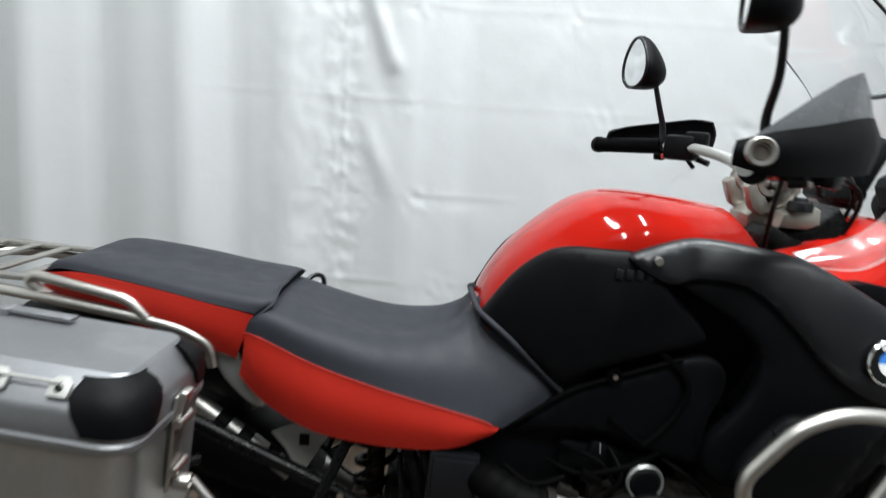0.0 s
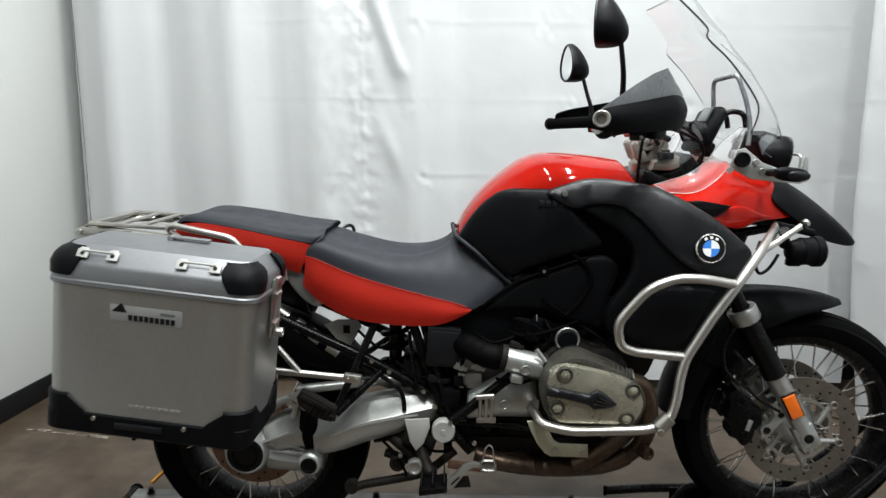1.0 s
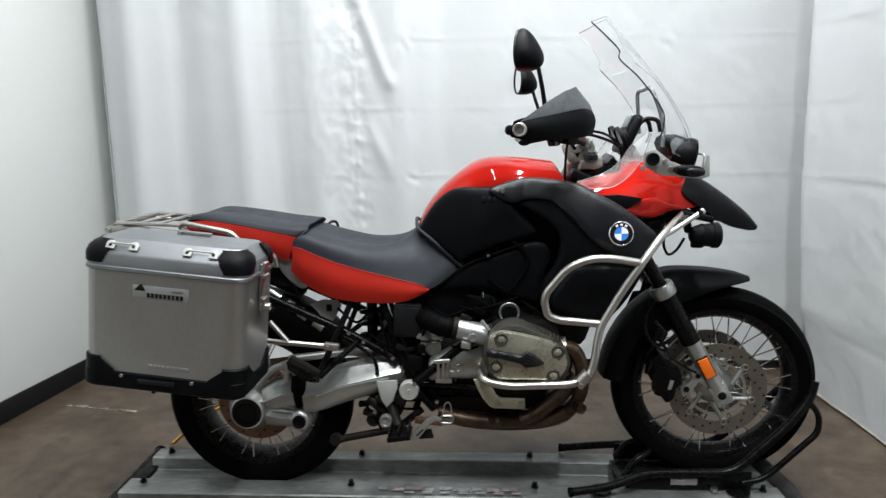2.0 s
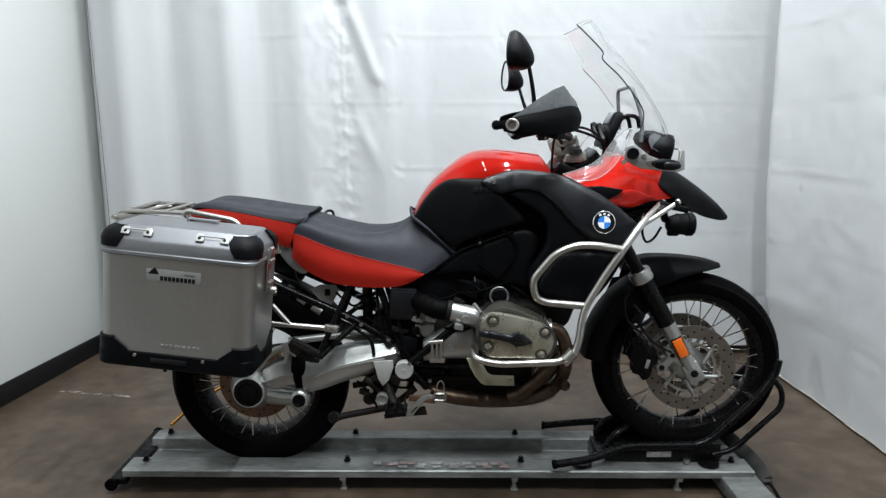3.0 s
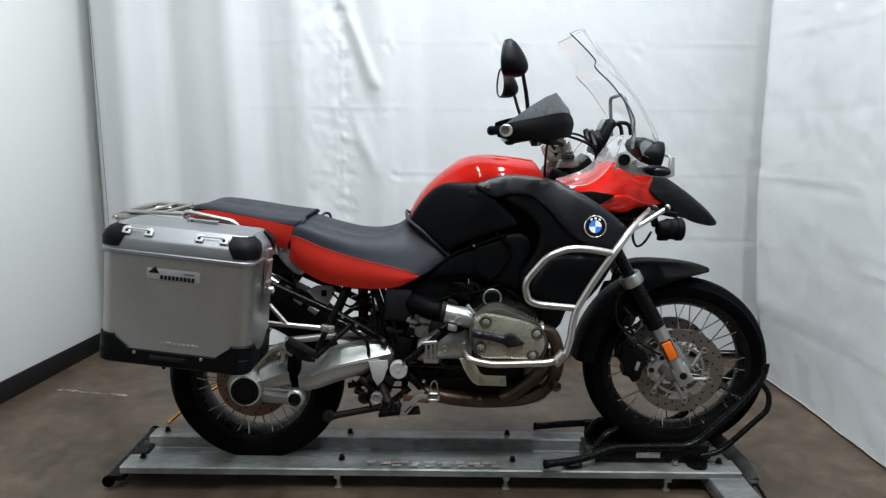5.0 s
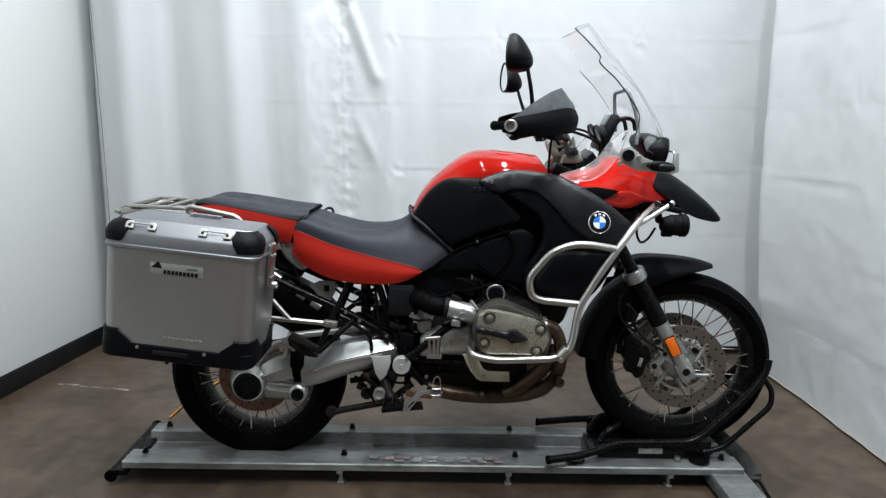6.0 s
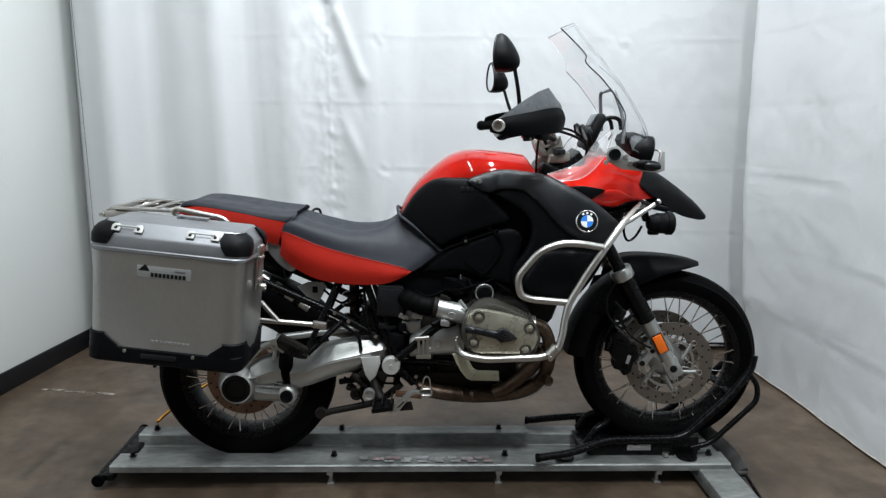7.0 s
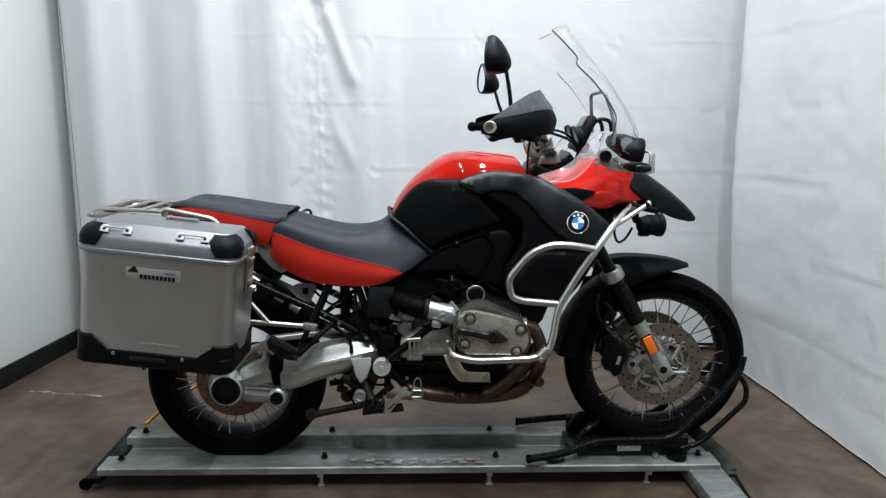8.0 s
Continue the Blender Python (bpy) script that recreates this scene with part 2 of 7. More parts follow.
def bar(pts, r, bend=0.03, seg=10, closed=False):
    return sweep(fillet(pts, bend, 5, closed), r, seg, closed)


def wire(pts, r, n=6, seg=7):
    return sweep(spline(pts, n), r, seg)


def rod(a, b, r, seg=12, r2=None):
    a, b = Vector(a), Vector(b)
    bm = bmesh.new()
    d = b - a
    m = Matrix.Translation((a + b) / 2) @ d.to_track_quat("Z", "Y").to_matrix().to_4x4()
    bmesh.ops.create_cone(bm, cap_ends=True, segments=seg, radius1=r, radius2=r if r2 is None else r2, depth=d.length, matrix=m)
    return bm


def lathe(profile, seg=32, axis="Y", at=(0, 0, 0), closed=False):
    """Turns (radius, along) pairs round an axis."""
    bm = bmesh.new()
    rings = []
    for r, h in profile:
        if r < 1e-6:
            rings.append([bm.verts.new((0, h, 0))])
        else:
            rings.append([bm.verts.new((r * math.cos(2 * math.pi * k / seg), h, r * math.sin(2 * math.pi * k / seg))) for k in range(seg)])
    pairs = list(zip(rings, rings[1:])) + ([(rings[-1], rings[0])] if closed else [])
    for a, b in pairs:
        for k in range(seg):
            k2 = (k + 1) % seg
            if len(a) == 1:
                bm.faces.new((a[0], b[k2], b[k]))
            elif len(b) == 1:
                bm.faces.new((a[k], a[k2], b[0]))
            else:
                bm.faces.new((a[k], a[k2], b[k2], b[k]))
    if axis == "X":
        bm.transform(pose(0, 0, 0, 0, 0, -90))
    elif axis == "Z":
        bm.transform(pose(0, 0, 0, 90, 0, 0))
    bm.transform(Matrix.Translation(at))
    return bm


def knob(at, r, depth, toward=(0, -1, 0), hollow=0.0, seg=20):
    """A round cap with a chamfer, a dished face where hollow is given; its face looks toward."""
    h = depth
    prof = [(0, 0), (r, 0), (r, h * 0.8), (r * 0.92, h)]
    prof += [(r * 0.72, h), (r * 0.66, h * (1 - hollow)), (0, h * (1 - hollow))] if hollow else [(0, h)]
    bm = lathe(prof, seg)
    bm.transform(Matrix.Translation(at) @ Vector(toward).to_track_quat("Y", "Z").to_matrix().to_4x4())
    return bm


def grid_mesh(rows, closed_u=False, closed_v=False):
    bm = bmesh.new()
    vs = [[bm.verts.new(q) for q in row] for row in rows]
    nu, nv = len(vs), len(vs[0])
    for i in range(nu if closed_u else nu - 1):
        for j in range(nv if closed_v else nv - 1):
            a, b, c, d = vs[i][j], vs[(i + 1) % nu][j], vs[(i + 1) % nu][(j + 1) % nv], vs[i][(j + 1) % nv]
            bm.faces.new((a, b, c, d))
    return bm, vs


def skin(rows, nu=5, nv=5, thick=0.0, closed_v=False, cap=False):
    """A smooth sheet through a net of points; thick gives it a back face; cap closes the ends of a closed net."""
    across = [spline(r, nv, closed_v) for r in rows]
    cols = [spline(c, nu) for c in zip(*across)]
    bm, vs = grid_mesh(list(zip(*cols)), False, closed_v)
    if cap:
        bm.faces.new(vs[0][::-1])
        bm.faces.new(vs[-1])
    if thick:
        bmesh.ops.recalc_face_normals(bm, faces=bm.faces)
        bmesh.ops.solidify(bm, geom=bm.faces[:], thickness=thick)
    return bm


def slab(outline, y0, y1, bevel=0.003, smooth=0):
    """A flat plate whose outline lies in the x-z plane, from y0 to y1."""
    pts = [(q.x, q.y) for q in spline([Vector((a, b, 0)) for a, b in outline], smooth, True)] if smooth else outline
    bm = bmesh.new()
    bot = bm.faces.new([bm.verts.new((x, y0, z)) for x, z in pts])
    ext = bmesh.ops.extrude_face_region(bm, geom=[bot])
    for v in (g for g in ext["geom"] if isinstance(g, bmesh.types.BMVert)):
        v.co.y = y1
    if bevel:
        edges = [e for e in bm.edges if len(e.link_faces) == 2 and any(len(f.verts) > 4 or len(pts) == 4 for f in e.link_faces) and abs(e.verts[0].co.y - e.verts[1].co.y) < 1e-6]
        bmesh.ops.bevel(bm, geom=edges, offset=bevel, segments=2, affect="EDGES", profile=0.5)
    return bm


def shell(outline, depth, thick=0.008, edge=0.012, step=0.014, smooth=4):
    """A moulded body panel: outline in x-z, its outer face at y = depth(x, z), with rounded edges and a back face."""
    pts = [Vector((q.x, q.y)) for q in spline([Vector((a, b, 0)) for a, b in outline], smooth, True)]
    n = len(pts)

    def dist(q):
        best = 9.0
        for i in range(n):
            a, b = pts[i], pts[(i + 1) % n]
            ab = b - a
            t = max(0, min(1, (q - a).dot(ab) / max(ab.length_squared, 1e-12)))
            best = min(best, (a + ab * t - q).length)
        return best

    def inside(q):
        hit = False
        for i in range(n):
            a, b = pts[i], pts[(i + 1) % n]
            if (a.y > q.y) != (b.y > q.y) and q.x < (b.x - a.x) * (q.y - a.y) / (b.y - a.y) + a.x:
                hit = not hit
        return hit

    verts = list(pts)
    x0, x1 = min(q.x for q in pts), max(q.x for q in pts)
    z0, z1 = min(q.y for q in pts), max(q.y for q in pts)
    for i in range(int((x1 - x0) / step) + 1):
        for j in range(int((z1 - z0) / step) + 1):
            q = Vector((x0 + (i + 0.5 * (j % 2)) * step, z0 + j * step))
            if inside(q) and dist(q) > 0.45 * step:
                verts.append(q)
    for k in (0.25, 0.6):
        for i in range(n):
            a, b = pts[i - 1], pts[(i + 1) % n]
            nrm = Vector((a.y - b.y, b.x - a.x))
            if nrm.length > 1e-9:
                for s in (1, -1):
                    q = pts[i] + nrm.normalized() * edge * k * s
                    if inside(q) and abs(dist(q) - edge * k) < 0.15 * edge:
                        verts.append(q)
    vs, _, faces, *_ = geometry.delaunay_2d_cdt(verts, [], [list(range(n))], 1, 1e-5)
    bm = bmesh.new()
    front, back = [], []
    for q in vs:
        d = min(dist(q), edge)
        drop = edge - math.sqrt(max(0, edge * edge - (edge - d) ** 2))
        y = depth(q.x, q.y)
        front.append(bm.verts.new((q.x, y + drop * 0.8, q.y)))
        back.append(bm.verts.new((q.x, y + edge * 0.8 + thick, q.y)))
    for f in faces:
        bm.faces.new([front[i] for i in f])
        bm.faces.new([back[i] for i in reversed(f)])
    rim = [e for e in bm.edges if len(e.link_faces) == 1]
    pairs = {}
    for a, b in zip(front, back):
        pairs[a] = b
    for e in rim:
        a, b = e.verts
        if a in pairs and b in pairs:
            bm.faces.new((a, b, pairs[b], pairs[a]))
    return bm


def rrect(sx, sy, r, n=5):
    """A rectangle with rounded corners, as (x, y) points."""
    out = []
    for cx, cy, a0 in ((1, 1, 0), (-1, 1, 90), (-1, -1, 180), (1, -1, 270)):
        for k in range(n + 1):
            a = radians(a0 + 90 * k / n)
            out.append((cx * (sx / 2 - r) + r * math.cos(a), cy * (sy / 2 - r) + r * math.sin(a)))
    return out


def stack(levels, caps=True):
    """A body of rounded rectangles one above the other: (z, size x, size y, corner radius, offset y)."""
    rows = [[Vector((x, y + o, z)) for x, y in rrect(sx, sy, r)] for z, sx, sy, r, o in levels]
    bm, vs = grid_mesh(rows, False, True)
    if caps:
        bm.faces.new(vs[0][::-1])
        bm.faces.new(vs[-1])
    return bm


def mirror_row(row):
    """A net row given from the middle out to the near side, completed to the far side."""
    near = [Vector(q) for q in row]
    return [Vector((q.x, q.y, q.z)) for q in reversed(near[1:])] + [Vector((q.x, -q.y, q.z)) for q in near]


# ---- the room ----
def wall(name, sx, sy, sz, at, turn=0, mat=None):
    return tagged(part(name, box(sx, sy, sz, bevel=0.004), mat or PLASTER, matrix=pose(*at, 0, 0, turn)), kind="structure")


floor = part("floor", box(5.2, 8.6, 0.1, (-0.1, -2.6, -0.05), bevel=0), CONCRETE)
tagged(floor, "brown-grey worn concrete floor with cloudy stains", "floor", kind="structure")
wall_back = wall("wall_north", 5.2, 0.1, CEIL, (-0.1, 1.565, CEIL / 2))
wall_left = wall("wall_west", 0.14, 2.6, CEIL, (-2.209, 0.21, CEIL / 2), -4.5)
# added out of view, pale so that it bounces light onto the side curtain
wall_left_rear = wall("wall_west_rear", 0.1, 6.0, CEIL, (-2.62, -3.95, CEIL / 2))
# unseen dark walls, added to close the room and limit bounced light
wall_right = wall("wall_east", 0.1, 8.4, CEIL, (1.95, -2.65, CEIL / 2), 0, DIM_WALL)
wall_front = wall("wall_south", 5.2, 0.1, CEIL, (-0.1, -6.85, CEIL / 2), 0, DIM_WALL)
ceiling = tagged(part("ceiling", box(5.2, 8.6, 0.1, (-0.1, -2.6, CEIL + 0.052), bevel=0), CEILING), "unseen ceiling, grey to keep the fill light low", "ceiling", kind="structure")
skirting = tagged(part("baseboard", box(0.012, 2.58, 0.1, bevel=0.004), BASE, matrix=pose(-2.209, 0.20, 0.05, 0, 0, -4.5) @ pose(0.076, 0, 0)),
                  "black vinyl baseboard along the white wall", "baseboard", kind="structure")
skirting_back = tagged(part("baseboard", box(4.2, 0.012, 0.1, (-0.1, 1.507, 0.05), bevel=0.004), BASE), "black baseboard behind the curtain", "baseboard", kind="structure")


def curtain_sheet(width, height, folds, nx, nz, thick=0.004):
    """A hanging sheet in the x-z plane, with its folds pushed along y."""
    rows = [[Vector((width * i / nx, folds(width * i / nx, height * j / nz), height * j / nz)) for j in range(nz + 1)] for i in range(nx + 1)]
    bm, _ = grid_mesh(rows)
    bmesh.ops.solidify(bm, geom=bm.faces[:], thickness=thick)
    return bm


def bell(v, c, w):
    return math.exp(-((v - c) / w) ** 2)


PLEATS = ((-1.97, 0.045), (-1.77, -0.020), (-1.56, 0.075), (-1.22, -0.030), (-1.045, 0.045), (-0.87, -0.022), (-0.64, 0.030), (-0.42, -0.035), (-0.19, 0.030), (0.12, 0.0), (3.0, 0.0))


def pleat(x):
    """Uneven pleats: short faces turned to the lamps, long ones turned away."""
    for (x0, y0), (x1, y1) in zip(PLEATS, PLEATS[1:]):
        if x < x1:
            return y0 + (y1 - y0) * (x - x0) / (x1 - x0)
    return 0.0


BACK_X, BACK_Y, BACK_Z, SEAM_X = -1.985, 1.30, 0.055, -0.632


def folds_back(u, v):
    """u from the sheet's left edge, v from its hem; negative is towards the room."""
    n = noise.noise
    x, z = BACK_X + u, BACK_Z + v
    lean = 0.035 * (1.85 - z) * min(1.0, max(0.0, (x + 1.8) / 0.7)) + 0.012 * n((0.3, z * 0.7, 1.0))
    xs = x - lean
    y = sum(pleat(xs + 0.011 * k) for k in range(-3, 4)) / 7
    y += 0.07 * math.exp(-u / 0.02)
    right = 1 / (1 + math.exp(-(x + 0.25) / 0.15))
    y += 0.003 * math.sin(2 * math.pi * xs / 0.19 + 0.6 * z) * (1 - right)
    y -= 0.030 * bell(xs, 0.03 + 0.05 * (z - 1.2), 0.12) * (0.5 + 0.5 / (1 + math.exp(-(z - 1.1) / 0.2)))
    y += right * 0.024 * n((x * 0.9, z * 0.45, 5.0)) + 0.006 * n((x * 2.3, z * 0.7, 2.0))
    # the sewn seam and the puckers that it draws
    d = x - SEAM_X - 0.006 * n((0.0, z * 3, 14.0))
    y -= 0.0055 * bell(d, 0.0, 0.012) * (0.5 + n((0.7, z * 24, 15.0)))
    y += 0.0075 * bell(d, 0.0, 0.055) * n((d * 14 + z * 3, z * 17, 16.0)) * (1.4 if d > 0 else 1.0)
    y += 0.0025 * bell(d, 0.0, 0.08) * n((d * 40 + z * 9, z * 38, 18.0))
    crumple = bell(x, -0.74, 0.16)
    r = 1 - abs(n((x * 5 - z * 2, z * 4.0, 7.0)))
    y += crumple * (0.014 * r * r * (0.3 + n((x * 3, z * 2.4, 27.0))) + 0.0035 * n((x * 22, z * 15, 8.0)))
    # one slack finger of cloth that slants off the seam
    xf = -0.60 + 0.385 * (1.857 - z)
    y -= 0.019 * bell(x - xf, 0.0, 0.034) / (1 + math.exp(-(z - 1.47) / 0.012))
    y += 0.008 * bell(x - xf, -0.060, 0.04) / (1 + math.exp(-(z - 1.25) / 0.05))
    y -= 0.016 * bell(x + 0.63 + 0.42 * (1.31 - z) * -1, 0.06, 0.04) * bell(z, 1.16, 0.14)
    # folding creases left from the packing
    for k in range(-2, 7):
        zc = 1.031 + 0.337 * k + 0.006 * n((x * 1.5, k * 3.1, 0.5))
        on = min(1.0, max(0.12, (x + 1.25) / 0.2)) * max(0.1, 0.42 + 1.2 * n((x * 2.6, k * 2.0, 9.0)))
        y -= on * (0.0021 * bell(z, zc, 0.008) - 0.0015 * bell(z, zc - 0.026, 0.020))
        for j in range(3):
            xc = -0.35 + 0.62 * j + 0.2 * n((j * 1.7, k * 1.3, 21.0))
            y += 0.0035 * bell(x, xc, 0.05) * bell(z, zc - 0.02, 0.05) * n((x * 26 + z * 10, z * 24, 22.0)) * 2
    y += right * (0.0025 * n((x * 7, z * 6, 4.0)) + 0.0012 * n((x * 15 + z * 5, z * 13, 6.0)))
    y += 0.006 * max(0.0, n((x * 1.1, z * 1.3, 31.0))) * n((x * 9 + z * 6, z * 7 - x * 3, 33.0))
    return y


SIDE_X, SIDE_Y = 1.615, 1.045


def folds_side(x, z):
    """x from the free edge near the corner; negative is towards the room."""
    n = noise.noise
    y = -(0.150 - 0.050 * bell(z, 0.3, 0.45) - 0.10 * max(0.0, 1 - z / 0.40)) * math.exp(-x / 0.40) + 0.008 * math.exp(-x / 0.012)
    y += 0.012 * n((x * 1.3, z * 0.5, 12.0)) + 0.005 * n((x * 2.6 + z * 0.9, z * 1.2, 15.0)) + 0.0030 * n((x * 8, z * 7, 18.0)) + 0.0014 * n((x * 17 + z * 6, z * 15, 19.0))
    r = 1 - abs(n((x * 2.3 + z * 1.9, z * 2.1 - x * 0.8, 43.0)))
    y -= 0.007 * r ** 3 * max(0.0, 0.25 + n((x * 1.2, z * 1.1, 41.0)))
    for k in range(9):
        zc = 0.357 + 0.337 * k + 0.02 * n((x * 1.5, k * 3.1, 20.5))
        on = max(0.1, 0.5 + 1.1 * n((x * 1.6, k * 2.0, 29.0)))
        y -= on * (0.0024 * bell(z, zc, 0.010) - 0.0018 * bell(z, zc - 0.03, 0.024))
    y -= (0.018 + 0.016 * n((x * 1.7, 3.0, 51.0)) + 0.008 * n((x * 7, 3.0, 53.0))) * max(0.0, 1 - z / 0.5) ** 2
    return y


back_sheet = part("curtain", curtain_sheet(3.65, 3.9, folds_back, 460, 380), FABRIC, matrix=Matrix.Translation((BACK_X, BACK_Y, BACK_Z)))
tagged(back_sheet, "white satin backdrop curtain with vertical folds and packing creases", "curtain")
side_sheet = part("curtain", curtain_sheet(4.6, 3.95, folds_side, 330, 260), FABRIC, matrix=pose(SIDE_X, SIDE_Y, 0.006, 0, 0, -90.0))
tagged(side_sheet, "white hanging side curtain with soft wrinkles reaching the floor", "curtain")
hem = part("hem", sweep([Vector((4.6 * i / 160, folds_side(4.6 * i / 160, 0.0) - 0.004, 0.006 + 0.003 * noise.noise((i * 0.31, 0, 61.0)))) for i in range(161)], 0.0030, 6), HEM_CLOTH, side_sheet, "grimy stitched hem, darkened where it catches light")
hem.matrix_parent_inverse = Matrix()
hem.matrix_world = Matrix()
hem.data.transform(pose(SIDE_X, SIDE_Y, 0.006, 0, 0, -90.0))
cord = part("cord", wire([(-1.905 + 0.006 * math.sin(1.1 * k) + 0.0012 * max(0, k - 5) ** 2, 1.262, CEIL + 0.004 - 0.4 * k) for k in range(11)], 0.0016), CORD_GREY)
tagged(cord, "thin dark cord hanging down beside the curtain", "cord")


def ceiling_fixture(x, y):
    """A long fluorescent fitting on the ceiling."""
    t = thing("ceiling_light", "long white fluorescent fitting on the ceiling, out of view", "ceiling light", Matrix.Translation((x, y, CEIL)), "ceiling fittings")
    part("housing", box(0.2, 1.3, 0.05, (0, 0, -0.027), bevel=0.01), CEILING, t)
    for s in (-1, 1):
        part("tube", rod((s * 0.045, -0.6, -0.075), (s * 0.045, 0.6, -0.075), 0.013, 12), WHITE_MARK, t)
        part("end_cap", box(0.18, 0.03, 0.06, (0, s * 0.62, -0.08), bevel=0.006), CEILING, t)
    return t


for lx, ly, _ in LAMPS:
    ceiling_fixture(lx, ly)

residue = part("tape_residue", merge(*[box(0.035 + 0.03 * (k % 3), 0.012 + 0.010 * (k % 2), 0.0016, (-1.93 + 0.062 * k, 0.752 - 0.012 * k + 0.006 * (k % 2), 0.0012), (0, 0, -9), bevel=0.0006) for k in range(6)]), SCUFF)
tagged(residue, "pale strip of old tape residue on the concrete", "floor mark", kind="stuff")


# ---- the stand ----
stand = thing("motorcycle_stand", "aluminium rail stand with a black tubular wheel chock", "motorcycle stand")


def channel(x0, x1, profile, name, mat, label=""):
    """A folded metal rail: a y-z profile drawn out along x with a thickness."""
    bm, _ = grid_mesh([[Vector((x, y, z)) for y, z in profile] for x in (x0, x1)])
    bmesh.ops.recalc_face_normals(bm, faces=bm.faces)
    bmesh.ops.solidify(bm, geom=bm.faces[:], thickness=0.004)
    return part(name, bm, mat, stand, label, 25)


channel(-1.205, 0.955, [(-0.152, 0.059), (-0.1525, 0.080), (-0.148, 0.084), (-0.062, 0.085), (-0.056, 0.081), (-0.050, 0.045), (-0.046, 0.042), (0.078, 0.042),
                        (0.082, 0.045), (0.090, 0.081), (0.095, 0.085), (0.160, 0.085), (0.164, 0.081), (0.164, 0.05)], "rail", RAIL, "worn galvanised metal wheel channel")
# added black bars stand in for the shadow in the gap below the rail
part("under_frame", merge(box(2.06, 0.03, 0.024, (-0.13, -0.100, 0.050), bevel=0.004), box(2.06, 0.03, 0.024, (-0.13, 0.130, 0.050), bevel=0.004)), BLACK_PAINT, stand, "dark bars added for the shade under the channel")
for bx in (-1.15, -0.442, 0.166, 0.90):
    for by in (-0.087, 0.129):
        b = part("bolt", merge(knob((bx, by, 0.089), 0.012, 0.003, (0, 0, 1), seg=16), knob((bx, by, 0.091), 0.0085, 0.014, (0, 0, 1), seg=6)), BLACK_PAINT, stand, "black bolt head with a washer")
for bx in (-0.450, 0.140, 0.705):
    part("foot", merge(box(0.024, 0.03, 0.008, (bx, -0.120, 0.004), bevel=0.003), rod((bx, -0.12, 0.006), (bx, -0.12, 0.082), 0.007), box(0.022, 0.012, 0.020, (bx, -0.142, 0.052), (0, 12, 0), 0.003)), CAST, stand, "small metal levelling foot")
    part("foot", merge(box(0.03, 0.06, 0.012, (bx, 0.13, 0.006), bevel=0.003), rod((bx, 0.13, 0.01), (bx, 0.13, 0.082), 0.008)), CAST, stand, "small metal levelling foot")
part("crossbar", merge(rod((-1.242, -0.158, 0.034), (-1.250, 0.24, 0.034), 0.0185, 14), box(0.045, 0.05, 0.022, (-1.215, -0.128, 0.040), bevel=0.004), box(0.05, 0.20, 0.02, (-1.208, 0.05, 0.047), bevel=0.004)), BLACK_PAINT, stand, "black tubular rear crossbar")
for s in (-1, 1):
    part("end_plug", knob((-1.242 if s < 0 else -1.250, -0.157 if s < 0 else 0.238, 0.034), 0.0215, 0.010, (0, s, 0)), RUBBER, stand, "black rubber end plug")
part("crossbar", box(0.125, 1.0, 0.052, (0.905, -0.32, 0.038), bevel=0.006), RAIL, stand, "wide aluminium front cross beam", matrix=None)
part("washer_plate", lathe([(0, 0), (0.036, 0), (0.034, 0.006), (0.012, 0.007), (0, 0.007)], 18, "Z", (0.375, -0.105, 0.090)), BLACK_PAINT, stand, "round dark plate")
part("washer_plate", lathe([(0, 0), (0.036, 0), (0.034, 0.006), (0.012, 0.007), (0, 0.007)], 18, "Z", (0.815, -0.105, 0.090)), BLACK_PAINT, stand, "round dark plate")
# faded lettering on the rail, too worn to read: plain bars
for k in range(9):
    part("worn_print", box(0.028 + 0.012 * (k % 3), 0.02, 0.0012, (-0.335 + 0.052 * k, -0.108 - 0.006 * (k % 2), 0.0895), bevel=0.0003), RED_MARK if k in (1, 2, 7, 8) else DARK_MARK, stand, "worn printed bar")
    if k > 1:
        part("worn_print", box(0.032, 0.015, 0.0012, (-0.36 + 0.058 * k, -0.132, 0.0895), bevel=0.0003), DARK_MARK if k < 7 else RED_MARK, stand)

chock = part("wheel_chock", merge(box(0.44, 0.15, 0.012, (0.66, 0.01, 0.096), bevel=0.004),
                                  box(0.40, 0.008, 0.062, (0.66, -0.088, 0.121), bevel=0.003), box(0.40, 0.008, 0.062, (0.66, 0.108, 0.121), bevel=0.003)), BLACK_PAINT, stand, "black steel chock tray")
for s in (-1, 1):
    y = 0.01 + s * 0.105
    part("guide_tube", bar([(0.272 if s < 0 else 0.280, y + s * 0.075 if s < 0 else y + 0.05, 0.119 if s < 0 else 0.105), (0.40, y + s * 0.045 if s < 0 else y + 0.04, 0.122), (0.52, y, 0.148), (0.80, y, 0.152), (0.965, y * 0.9, 0.31), (1.035, y * 0.75, 0.40), (1.045, y * 0.7, 0.452)], 0.0138, 0.05, 12), BLACK_PAINT, chock, "black guide tube")
    part("end_plug", knob((0.275 if s < 0 else 0.283, y + s * 0.075 if s < 0 else y + 0.05, 0.119 if s < 0 else 0.105), 0.0152, 0.01, (-1, s * 0.2, 0)), RUBBER, chock)
    part("brace_tube", bar([(0.83, y * 0.95, 0.115), (0.90, y * 0.95, 0.13), (1.06, y * 0.9, 0.29), (1.062, y * 0.8, 0.345), (1.03, y * 0.8, 0.385)], 0.0098, 0.04, 10), BLACK_PAINT, chock, "black brace tube")
part("cross_tube", rod((0.968, -0.085, 0.313), (0.968, 0.105, 0.313), 0.014), BLACK_PAINT, chock)
